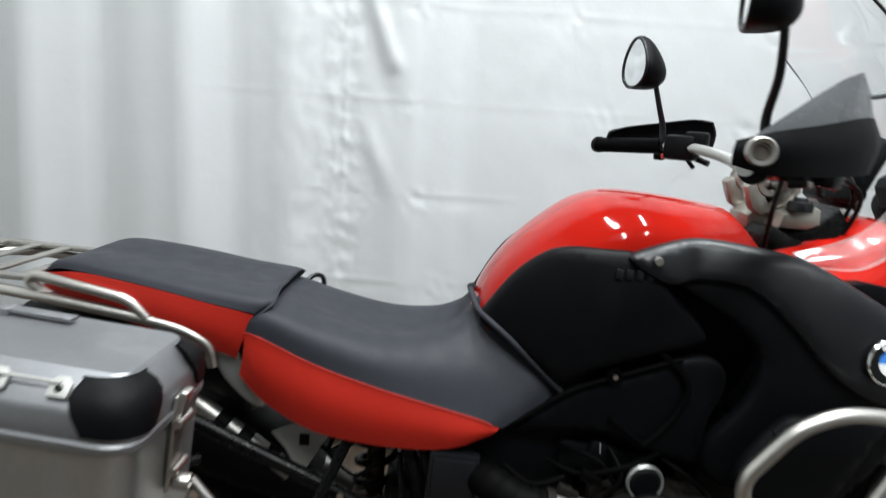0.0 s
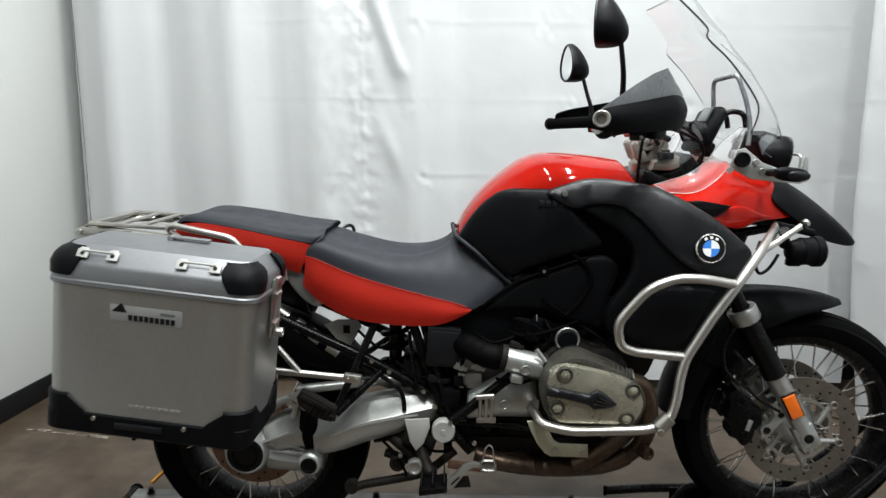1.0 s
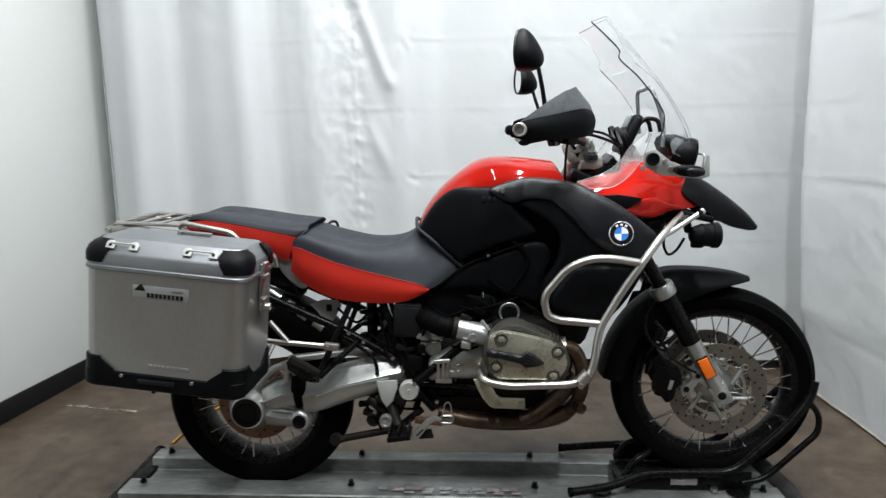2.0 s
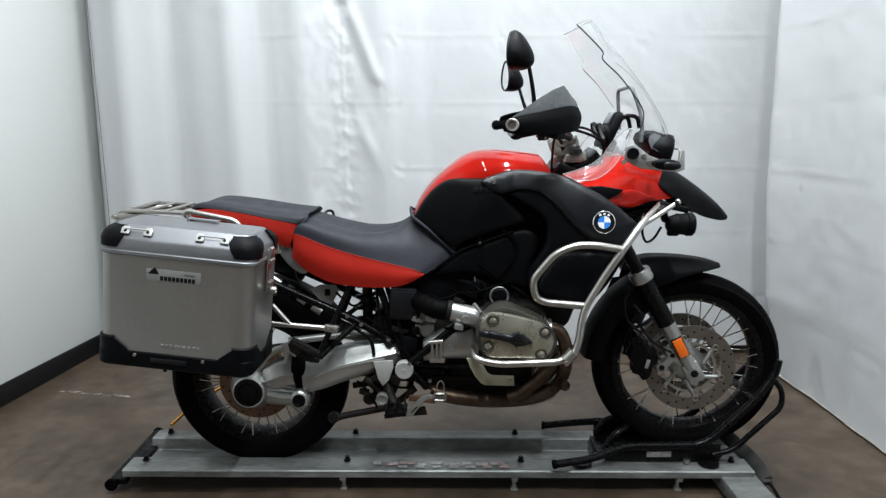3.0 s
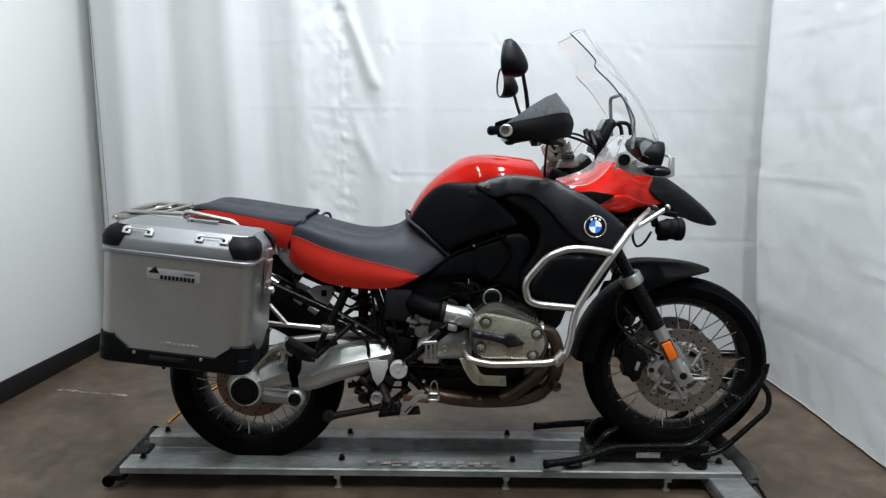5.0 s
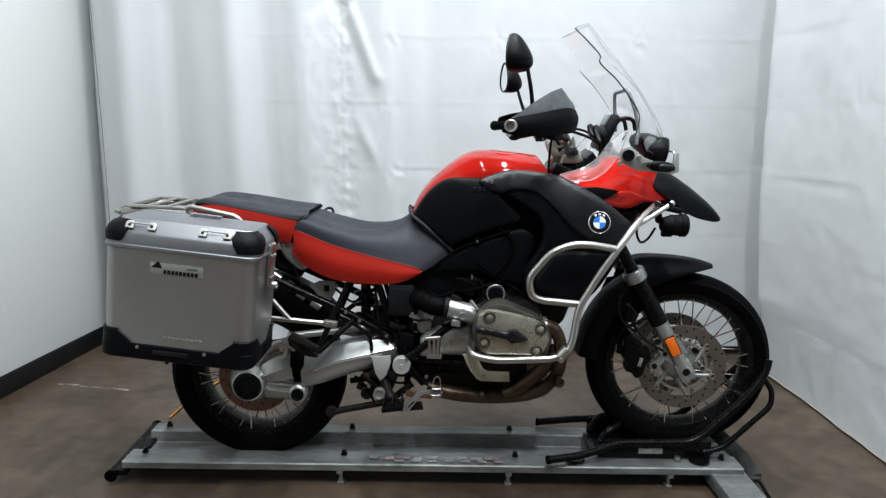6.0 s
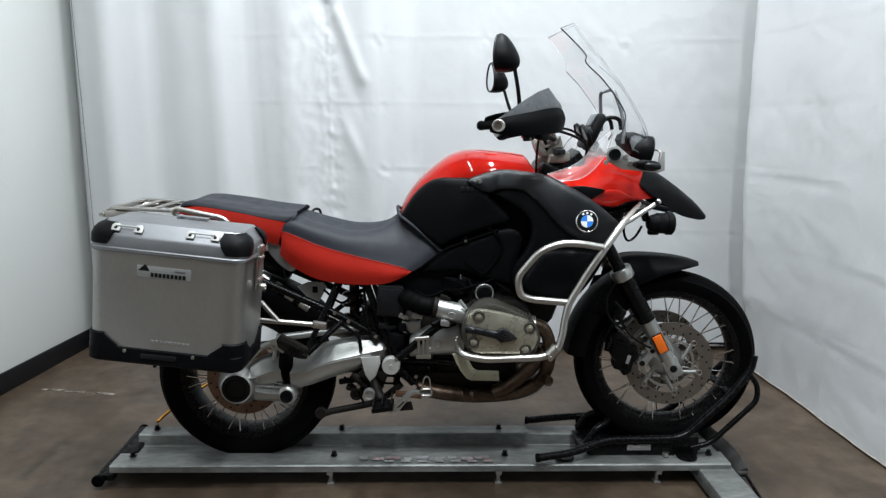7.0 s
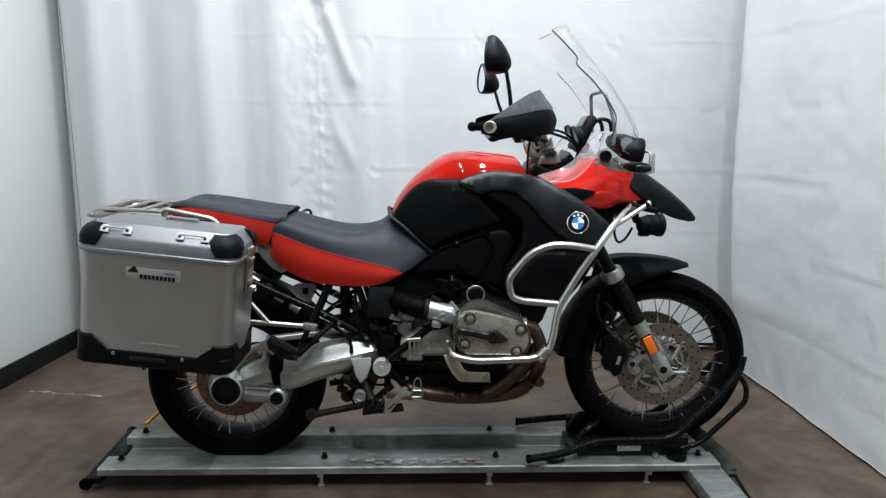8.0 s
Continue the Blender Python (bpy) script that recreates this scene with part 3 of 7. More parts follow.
part("cradle", bar([(0.46, -0.06, 0.115), (0.50, -0.055, 0.175), (0.55, -0.03, 0.19), (0.55, 0.05, 0.19), (0.50, 0.075, 0.175), (0.46, 0.08, 0.115)], 0.012, 0.03), BLACK_PAINT, chock, "black rocking cradle tube")
for k in range(3):
    part("bolt", knob((0.55 + 0.04 * k, -0.092, 0.135), 0.007, 0.006, seg=10), DARK_METAL, chock)
plate = part("maker_plate", box(0.085, 0.002, 0.022, (0.645, -0.0935, 0.118), bevel=0.0006), GREY_PLATE, chock, "small silver maker plate")
part("print_bar", box(0.035, 0.001, 0.008, (0.63, -0.0950, 0.121), bevel=0.0002), RED_MARK, chock)
part("bolt", knob((0.74, -0.10, 0.089), 0.012, 0.014, (0, 0, 1), seg=6), STEEL, chock)

strap = thing("ratchet_strap", "dark webbing strap with a metal hook beside the front beam", "strap")
part("webbing", sweep(spline([(0.925, 0.05, 0.13), (0.955, 0.01, 0.105), (0.995, -0.02, 0.070), (1.010, -0.06, 0.050), (1.000, -0.14, 0.045)], 6), 0.026, 12, flat=0.4), STRAP_BLACK, strap)
part("webbing_end", box(0.036, 0.02, 0.016, (0.999, -0.146, 0.044), (0, 0, 10), 0.004), STRAP_BLACK, strap, "worn webbing end")
part("hook", bar([(0.984, -0.152, 0.042), (1.010, -0.152, 0.042), (1.012, -0.275, 0.012), (0.982, -0.275, 0.012)], 0.006, 0.016, 8, True), BLACK_PAINT, strap, "black metal loop hook")
orange = tagged(part("webbing_strap", sweep(spline([(-1.17, 0.18, 0.095), (-1.12, 0.24, 0.135), (-1.06, 0.30, 0.17), (-1.0, 0.34, 0.20)], 5), 0.018, 8, flat=0.35), STRAP_ORANGE), "orange webbing strap behind the rear wheel", "strap")

# ---- the motorcycle ----
bike = thing("motorcycle", "red and black adventure motorcycle with an aluminium pannier", "motorcycle", Matrix.Translation((0, 0.015, 0)))
TURN_AXIS = Vector((0.46, 0, -0.89)).normalized()
HEAD = Vector((0.30, 0, 1.13))
STEER = Matrix.Translation(HEAD) @ Matrix.Rotation(radians(4.0), 4, TURN_AXIS) @ Matrix.Translation(-HEAD)
BAR = Matrix.Translation((0.028, 0, 0)) @ STEER


def wheel(name, cx, cz, radius, width, bead, n_pairs, label, matrix=None, hub_r=0.05):
    """A spoked wheel: tyre with grooves, black rim, hub and crossed steel spokes to the rim's flanges."""
    at = (cx, 0, cz)
    w = width / 2
    crown = 1.0 if width < 0.13 else 1.55
    prof = [(bead - 0.012, -0.62 * w), (bead + 0.012, -0.80 * w), (bead + 0.35 * (radius - bead), -0.98 * w), (bead + 0.62 * (radius - bead), -0.97 * w), (radius - 0.026 * crown, -0.86 * w), (radius - 0.0205 * crown, -0.76 * w), (radius - 0.021 * crown, -0.745 * w), (radius - 0.0145 * crown, -0.66 * w), (radius - 0.008 * crown, -0.46 * w), (radius - 0.0115, -0.44 * w), (radius - 0.0115, -0.40 * w), (radius - 0.006, -0.38 * w), (radius - 0.001, -0.10 * w), (radius - 0.006, -0.085 * w), (radius - 0.006, 0)]
    prof += [(r, -h) for r, h in reversed(prof[:-1])]
    w_ob = new(name)
    w_ob.parent = bike
    tagged(w_ob, label)
    part("tyre", lathe(prof, 72, "Y", at, True), RUBBER, w_ob, "black tubeless road tyre", 50, matrix)
    rp = [(bead + 0.014, -0.74 * w), (bead + 0.014, -0.66 * w), (bead - 0.004, -0.62 * w), (bead - 0.016, -0.30 * w), (bead - 0.016, 0.30 * w), (bead - 0.004, 0.62 * w), (bead + 0.014, 0.66 * w), (bead + 0.014, 0.74 * w),
          (bead + 0.004, 0.76 * w), (bead - 0.014, 0.68 * w), (bead - 0.026, 0.32 * w), (bead - 0.026, -0.32 * w), (bead - 0.014, -0.68 * w), (bead + 0.004, -0.76 * w)]
    part("rim", lathe(rp, 72, "Y", at, True), RIM_BLACK, w_ob, "black rim with spoke flanges", 35, matrix)
    part("hub", lathe([(0, -0.62 * w), (hub_r * 0.8, -0.62 * w), (hub_r, -0.5 * w), (hub_r, -0.38 * w), (hub_r * 0.62, -0.3 * w), (hub_r * 0.62, 0.3 * w), (hub_r, 0.38 * w), (hub_r, 0.5 * w), (hub_r * 0.8, 0.62 * w), (0, 0.62 * w)], 28, "Y", at), CAST, w_ob, "cast silver hub", 35, matrix)
    me = None
    for k in range(n_pairs):
        for s in (-1, 1):
            for lean in (-1, 1):
                a = 2 * math.pi * (k + 0.25 + 0.125 * s) / n_pairs + lean * 0.11
                b = a - lean * 0.62
                p = Vector((math.cos(b) * hub_r * 0.95, s * 0.44 * w, math.sin(b) * hub_r * 0.95)) + Vector(at)
                q = Vector((math.cos(a) * (bead - 0.004), s * 0.66 * w, math.sin(a) * (bead - 0.004))) + Vector(at)
                if me is None:
                    me = part("spoke", rod((0, 0, 0), (0, 0, 1), 0.0024, 6), CHROME, w_ob).data
                    ob = [o for o in bpy.data.objects if o.data == me][0]
                else:
                    ob = new("spoke", me)
                    ob.parent = w_ob
                d = q - p
                m = Matrix.Translation(p) @ d.to_track_quat("Z", "Y").to_matrix().to_4x4() @ Matrix.Diagonal((1, 1, d.length, 1))
                ob.matrix_local = (matrix @ m) if matrix is not None else m
    return w_ob


REAR, FRONT = (-0.758, 0.360), (0.748, 0.423)
rear_wheel = wheel("rear_wheel", *REAR, 0.316, 0.150, 0.220, 10, "rear wire-spoked wheel with a black rim")
front_wheel = wheel("front_wheel", *FRONT, 0.325, 0.112, 0.252, 10, "front wire-spoked wheel with a black rim", STEER, 0.062)


def brake_disc(parent, cx, cz, y, r_out, r_in, mat, matrix=None, holes=26):
    """A drilled disc with a carrier of arms and floating buttons."""
    t = 0.0025
    d = part("brake_disc", lathe([(r_in, y - t), (r_out, y - t), (r_out, y + t), (r_in, y + t)], 64, "Y", (cx, 0, cz), True), mat, parent, "drilled steel brake disc", 30, matrix)
    dots = []
    for k in range(holes):
        for j, rr in enumerate((0.2, 0.5, 0.8)):
            if (k + j) % 2:
                a = 2 * math.pi * (k + 0.3 * j) / holes
                rad = r_in + (r_out - r_in) * rr
                dots.append(knob((cx + rad * math.cos(a), y - t + 0.0002, cz + rad * math.sin(a)), 0.0038, 0.0008, seg=8))
    tagged(part("drill_holes", merge(*dots), DARK_METAL, parent, "", 30, matrix), kind="stuff")
    return d


for y in (-0.072, 0.072):
    brake_disc(front_wheel, *FRONT, y, 0.153, 0.108, DISC, STEER)
for k in range(6):
    a = radians(20 + 60 * k)
    a2 = a + radians(24)
    for y in (-0.066, 0.066):
        part("disc_arm", rod((FRONT[0] + 0.05 * math.cos(a), y, FRONT[1] + 0.05 * math.sin(a)), (FRONT[0] + 0.112 * math.cos(a2), y, FRONT[1] + 0.112 * math.sin(a2)), 0.007), CAST, front_wheel, "", 40, STEER)
        part("disc_button", knob((FRONT[0] + 0.112 * math.cos(a2), y, FRONT[1] + 0.112 * math.sin(a2)), 0.011, 0.012, (0, math.copysign(1, y), 0), 0.3, 12), STEEL, front_wheel, "", 40, STEER)
part("sensor_ring", lathe([(0.083, -0.062), (0.092, -0.062), (0.092, -0.065), (0.083, -0.065)], 48, "Y", (FRONT[0], 0, FRONT[1]), True), STEEL, front_wheel, "thin steel sensor ring", 30, STEER)
brake_disc(rear_wheel, *REAR, -0.058, 0.132, 0.075, RUST_DISC)

# fork, axle and caliper
fork_dir = (Vector((0.556, 0, 0.748)) - Vector((0.748, 0, 0.416))).normalized()
axle = Vector((0.748, 0, 0.425))
for s in (-1, 1):
    o = Vector((0, s * 0.108, 0))
    leg = part("fork_leg", rod(axle + o + fork_dir * 0.015, axle + o + fork_dir * 0.20, 0.024, 18, 0.028), CAST, bike, "silver cast lower fork leg", 40, STEER)
    part("axle_clamp", merge(box(0.056, 0.036, 0.075, axle + o, (0, -30, 0), 0.008), knob(axle + o + Vector((0, s * 0.018, 0)), 0.019, 0.005, (0, s, 0), 0.5, 18)), CAST, leg, "", 40, STEER)
    part("axle_hole", knob(axle + o + Vector((0, s * 0.0205, 0)), 0.0125, 0.003, (0, s, 0), 0.0, 16), BLACK_MARK, leg, "dark hollow axle end", 40, STEER)
    part("pinch_bolt", knob(axle + o + Vector((0.008, s * 0.020, -0.033)), 0.006, 0.006, (0, s, 0), seg=8), STEEL, leg, "", 40, STEER)
    part("fork_gaiter", sweep([axle + o + fork_dir * (0.195 + 0.02 * k) for k in range(10)], 0.0300, 18), BLACK_PAINT, bike, "black fork cover tube", 40, STEER)
    part("fork_collar", lathe([(0.024, -0.02), (0.036, -0.02), (0.038, -0.016), (0.038, 0.014), (0.035, 0.019), (0.024, 0.019)], 28, "Y"), CAST, bike, "silver clamp collar", 40,
         STEER @ Matrix.Translation(axle + o + fork_dir * 0.385) @ fork_dir.to_track_quat("Y", "Z").to_matrix().to_4x4())
    part("fork_tube", rod(axle + o + fork_dir * 0.38, axle + Vector((0, s * 0.10, 0)) + fork_dir * 0.74, 0.021, 18), BLACK_PAINT, bike, "black upper fork tube", 40, STEER)
    lug = part("caliper_lug", slab([(0.628, 0.528), (0.648, 0.540), (0.690, 0.530), (0.712, 0.480), (0.722, 0.452), (0.702, 0.440), (0.672, 0.458), (0.648, 0.426), (0.622, 0.418), (0.618, 0.438), (0.640, 0.456), (0.652, 0.478), (0.640, 0.500)], s * 0.100, s * 0.118, 0.004), CAST, bike, "silver cast caliper carrier with bolts")
    for x, z, r in ((0.640, 0.524, 0.010), (0.634, 0.436, 0.010), (0.668, 0.480, 0.008), (0.664, 0.512, 0.007)):
        part("carrier_bolt", knob((x, s * 0.117, z), r, 0.005, (0, s, 0), 0.6, 14), DARK_METAL, lug, "dark recessed bolt")
    cal = part("brake_caliper", slab([(0.532, 0.535), (0.552, 0.556), (0.572, 0.544), (0.590, 0.530), (0.598, 0.512), (0.622, 0.500), (0.628, 0.460), (0.612, 0.440), (0.606, 0.408), (0.582, 0.392), (0.566, 0.412), (0.546, 0.418), (0.548, 0.448), (0.530, 0.470), (0.540, 0.505)], s * 0.055, s * 0.125, 0.008, 2), BLACK_PAINT, bike, "black brake caliper", 40, STEER)
    for q in ((0.562, s * 0.123, 0.522), (0.580, s * 0.123, 0.425)):
        part("piston_cap", knob(q, 0.012, 0.006, (0, s, 0), 0.5, 14), BLACK_PAINT, cal, "", 40, STEER)
    part("print_bar", box(0.012, 0.001, 0.032, (0.592, s * 0.1260, 0.455), (0, 14, 0), 0.0003), GREY_PLATE, cal, "", 40, STEER)
refl = part("reflector", slab([(-0.016, -0.033), (0.016, -0.033), (0.016, 0.033), (-0.016, 0.033)], -0.008, 0.0, 0.003), AMBER, bike, "amber side reflector in a thin frame", 40, STEER @ Matrix.Translation(axle + Vector((0, -0.134, 0)) + fork_dir * 0.108) @ pose(0, 0, 0, 0, -28, 0))
part("reflector_frame", slab([(-0.019, -0.036), (0.019, -0.036), (0.019, 0.036), (-0.019, 0.036)], -0.004, 0.004, 0.002), BLACK_PLASTIC, refl, "", 40, STEER @ Matrix.Translation(axle + Vector((0, -0.134, 0)) + fork_dir * 0.108) @ pose(0, 0, 0, 0, -28, 0))
for k, pts in enumerate(([(0.535, -0.12, 0.66), (0.56, -0.128, 0.63), (0.555, -0.13, 0.60), (0.575, -0.125, 0.57)], [(0.55, -0.118, 0.64), (0.535, -0.125, 0.60), (0.525, -0.12, 0.565)], [(0.60, -0.12, 0.62), (0.575, -0.13, 0.60), (0.545, -0.13, 0.585)])):
    part("hose", wire(pts, 0.006), BLACK_PAINT, bike, "black brake hose", 40, STEER)
part("hose_block", box(0.03, 0.03, 0.04, (0.555, -0.118, 0.615), (0, 25, 0), 0.006), BLACK_PAINT, bike, "", 40, STEER)
part("brake_hose", wire([(0.53, -0.13, 0.73), (0.505, -0.135, 0.68), (0.51, -0.14, 0.62), (0.545, -0.135, 0.58), (0.575, -0.125, 0.565)], 0.0045), BLACK_PAINT, bike, "thin brake hose", 40, STEER)
part("sensor_cable", wire([(0.575, -0.13, 0.565), (0.60, -0.14, 0.54), (0.64, -0.14, 0.515), (0.665, -0.13, 0.50)], 0.004), BLACK_PAINT, bike, "", 40, STEER)


# front mudguard: arched strip of three faces round the wheel
def arched(a0, a1, r, half, n, drop=0.03, cx=FRONT[0], cz=FRONT[1], taper=None, flare=0.0):
    rows = []
    for i in range(n + 1):
        f = i / n
        a = radians(a0 + (a1 - a0) * f)
        k = taper(f) if taper else 1.0
        rr = r + flare * f
        row = []
        for y, d in ((-1.0, drop), (-0.97, drop * 0.45), (-0.8, 0.008), (-0.45, 0.0), (0.0, -0.004), (0.45, 0.0), (0.8, 0.008), (0.97, drop * 0.45), (1.0, drop)):
            row.append(Vector((cx + (rr - d * k) * math.cos(a), half * k * y, cz + (rr - d * k) * math.sin(a))))
        rows.append(row)
    bm, _ = grid_mesh(rows)
    bmesh.ops.recalc_face_normals(bm, faces=bm.faces)
    bmesh.ops.solidify(bm, geom=bm.faces[:], thickness=0.004)
    return bm


part("front_mudguard", arched(176, 122, 0.365, 0.085, 18, 0.065), BLACK_PLASTIC, bike, "matte black plastic front mudguard", 40, STEER)
part("front_mudguard", skin([mirror_row(q) for q in (
    [(0.545, 0, 0.790), (0.545, -0.045, 0.785), (0.53, -0.085, 0.735), (0.52, -0.088, 0.685)],
    [(0.60, 0, 0.804), (0.60, -0.045, 0.800), (0.60, -0.088, 0.753), (0.60, -0.090, 0.703)],
    [(0.70, 0, 0.805), (0.70, -0.04, 0.801), (0.70, -0.076, 0.765), (0.70, -0.080, 0.745)],
    [(0.79, 0, 0.795), (0.79, -0.03, 0.792), (0.79, -0.056, 0.775), (0.79, -0.060, 0.766)],
    [(0.842, 0, 0.780), (0.841, -0.012, 0.779), (0.839, -0.025, 0.774), (0.838, -0.028, 0.770)])], 5, 4, 0.004), BLACK_PLASTIC, bike, "black front mudguard tip", 40, STEER)
for s in (-1, 1):
    part("mudguard_stay", slab([(0.50, 0.70), (0.60, 0.715), (0.585, 0.64), (0.53, 0.60), (0.47, 0.62)], s * 0.088, s * 0.094, 0.002), BLACK_PLASTIC, bike, "", 40, STEER)


# ---- seat and tail ----
seat = new("rider_seat")
seat.parent = bike
tagged(seat, "two-tone rider seat of dark grey and red vinyl")
grey_rows = [[(-0.592, 0, 0.940), (-0.592, -0.10, 0.936), (-0.592, -0.145, 0.922), (-0.590, -0.152, 0.900)],
             [(-0.560, 0, 0.940), (-0.560, -0.10, 0.942), (-0.560, -0.150, 0.932), (-0.560, -0.160, 0.894)],
             [(-0.47, 0, 0.908), (-0.47, -0.11, 0.916), (-0.47, -0.162, 0.902), (-0.47, -0.175, 0.860)],
             [(-0.37, 0, 0.882), (-0.37, -0.11, 0.896), (-0.37, -0.166, 0.878), (-0.37, -0.185, 0.832)],
             [(-0.29, 0, 0.886), (-0.28, -0.10, 0.902), (-0.27, -0.160, 0.872), (-0.27, -0.190, 0.808)],
             [(-0.23, 0, 0.915), (-0.22, -0.09, 0.928), (-0.17, -0.150, 0.872), (-0.205, -0.190, 0.792)],
             [(-0.195, 0, 0.965), (-0.188, -0.08, 0.962), (-0.095, -0.148, 0.868), (-0.178, -0.190, 0.782)],
             [(-0.185, 0, 0.958), (-0.176, -0.078, 0.956), (-0.062, -0.142, 0.850), (-0.160, -0.186, 0.775)]]
part("seat_cover", skin([mirror_row(r) for r in grey_rows], 5, 5, 0.004), GREY_VINYL, seat, "dark grey grained vinyl seat top")
red_rows = [[(-0.590, -0.153, 0.898), (-0.592, -0.150, 0.860), (-0.600, -0.140, 0.822)],
            [(-0.560, -0.161, 0.892), (-0.560, -0.164, 0.835), (-0.555, -0.148, 0.780)],
            [(-0.47, -0.176, 0.858), (-0.47, -0.182, 0.800), (-0.47, -0.165, 0.742)],
            [(-0.37, -0.186, 0.830), (-0.37, -0.192, 0.778), (-0.37, -0.178, 0.730)],
            [(-0.27, -0.191, 0.806), (-0.275, -0.196, 0.768), (-0.28, -0.184, 0.730)],
            [(-0.205, -0.191, 0.790), (-0.215, -0.196, 0.765), (-0.228, -0.188, 0.740)],
            [(-0.164, -0.187, 0.775), (-0.170, -0.189, 0.770), (-0.177, -0.187, 0.763)]]
both("seat_side", skin(red_rows, 5, 5, 0.004), RED_VINYL, seat, "red vinyl seat side")
both("seat_piping", wire([tuple(Vector(r[-1]) + Vector((0, -0.0015, -0.0005))) for r in grey_rows[:-1]], 0.0011, 6, 6), RED_VINYL, seat, "stitched seam between the colours")
both("seat_edge", wire([(-0.216, -0.01, 0.966), (-0.208, -0.088, 0.951), (-0.191, -0.134, 0.942), (-0.152, -0.155, 0.914), (-0.112, -0.163, 0.879), (-0.066, -0.168, 0.838)], 0.0055, 6, 10), GREY_VINYL, seat, "raised grey edge against the tank")
part("seat_pan", skin([mirror_row([(-0.585, 0, 0.84), (-0.585, -0.11, 0.84), (-0.585, -0.135, 0.83)]), mirror_row([(-0.38, 0, 0.76), (-0.38, -0.13, 0.755), (-0.38, -0.17, 0.745)]), mirror_row([(-0.15, 0, 0.79), (-0.15, -0.14, 0.785), (-0.15, -0.175, 0.775)])], 4, 3, 0.01), BLACK_PLASTIC, seat)

pillion = new("pillion_seat")
pillion.parent = bike
tagged(pillion, "dark grey and red vinyl pillion seat")
g2 = [[(-0.930, 0, 0.978), (-0.930, -0.08, 0.978), (-0.926, -0.118, 0.976), (-0.925, -0.122, 0.972)],
      [(-0.915, 0, 0.988), (-0.912, -0.08, 0.991), (-0.908, -0.120, 0.992), (-0.905, -0.128, 0.981)],
      [(-0.86, 0, 0.992), (-0.86, -0.08, 0.998), (-0.86, -0.128, 0.996), (-0.86, -0.140, 0.981)],
      [(-0.75, 0, 0.980), (-0.75, -0.09, 0.985), (-0.75, -0.138, 0.982), (-0.75, -0.152, 0.967)],
      [(-0.65, 0, 0.963), (-0.65, -0.09, 0.969), (-0.65, -0.142, 0.965), (-0.65, -0.156, 0.947)],
      [(-0.575, 0, 0.955), (-0.572, -0.09, 0.960), (-0.568, -0.142, 0.955), (-0.580, -0.155, 0.934)],
      [(-0.553, 0, 0.958), (-0.550, -0.09, 0.962), (-0.548, -0.136, 0.950), (-0.572, -0.150, 0.930)]]
part("seat_cover", skin([mirror_row(r) for r in g2], 5, 5, 0.004), GREY_VINYL, pillion, "dark grey grained vinyl seat top")
part("seat_front", skin([mirror_row([(-0.553, 0, 0.958), (-0.550, -0.09, 0.962), (-0.548, -0.136, 0.950), (-0.572, -0.150, 0.930)]), mirror_row([(-0.565, 0, 0.95), (-0.565, -0.08, 0.945), (-0.57, -0.12, 0.93), (-0.585, -0.142, 0.905)]), mirror_row([(-0.60, 0, 0.90), (-0.60, -0.08, 0.90), (-0.605, -0.12, 0.89), (-0.612, -0.138, 0.870)])], 4, 4, 0.004), GREY_VINYL, pillion)
r2 = [[(-0.926, -0.124, 0.971), (-0.928, -0.122, 0.957), (-0.928, -0.118, 0.944)],
      [(-0.86, -0.142, 0.979), (-0.86, -0.142, 0.950), (-0.86, -0.134, 0.925)],
      [(-0.75, -0.154, 0.965), (-0.75, -0.155, 0.928), (-0.75, -0.142, 0.892)],
      [(-0.65, -0.158, 0.945), (-0.65, -0.158, 0.904), (-0.65, -0.142, 0.866)],
      [(-0.595, -0.156, 0.934), (-0.603, -0.154, 0.888), (-0.610, -0.140, 0.852)],
      [(-0.575, -0.151, 0.929), (-0.592, -0.150, 0.885), (-0.606, -0.138, 0.850)]]
both("seat_side", skin(r2, 5, 5, 0.004), RED_VINYL, pillion, "red vinyl seat side")
part("seat_back", skin([mirror_row([(-0.930, 0, 0.978), (-0.930, -0.08, 0.978), (-0.925, -0.122, 0.970)]), mirror_row([(-0.935, 0, 0.965), (-0.934, -0.08, 0.963), (-0.929, -0.121, 0.956)]), mirror_row([(-0.932, 0, 0.944), (-0.931, -0.08, 0.944), (-0.928, -0.118, 0.944)])], 3, 4, 0.004), RED_VINYL, pillion)
part("seat_pan", box(0.30, 0.22, 0.02, (-0.77, 0, 0.915), (0, 10, 0), 0.006), BLACK_PLASTIC, pillion)
part("seat_strap", wire([(-0.545, 0.13, 0.925), (-0.53, 0.15, 0.938), (-0.515, 0.16, 0.935), (-0.51, 0.165, 0.915), (-0.515, 0.165, 0.89)], 0.005), BLACK_SATIN, bike, "small black loop strap behind the seat")

tail = part("tail_panel", shell([(-0.660, 0.872), (-0.612, 0.867), (-0.572, 0.815), (-0.545, 0.780), (-0.575, 0.760), (-0.630, 0.808)], lambda x, z: -0.128 + 0.3 * (x + 0.58) ** 2, 0.008, 0.01), CAST, bike, "silver grey tail side panel")
part("tail_panel", mirrored(shell([(-0.660, 0.872), (-0.612, 0.867), (-0.572, 0.815), (-0.545, 0.780), (-0.575, 0.760), (-0.630, 0.808)], lambda x, z: -0.128 + 0.3 * (x + 0.58) ** 2, 0.008, 0.01)), CAST, bike, "silver grey tail side panel")
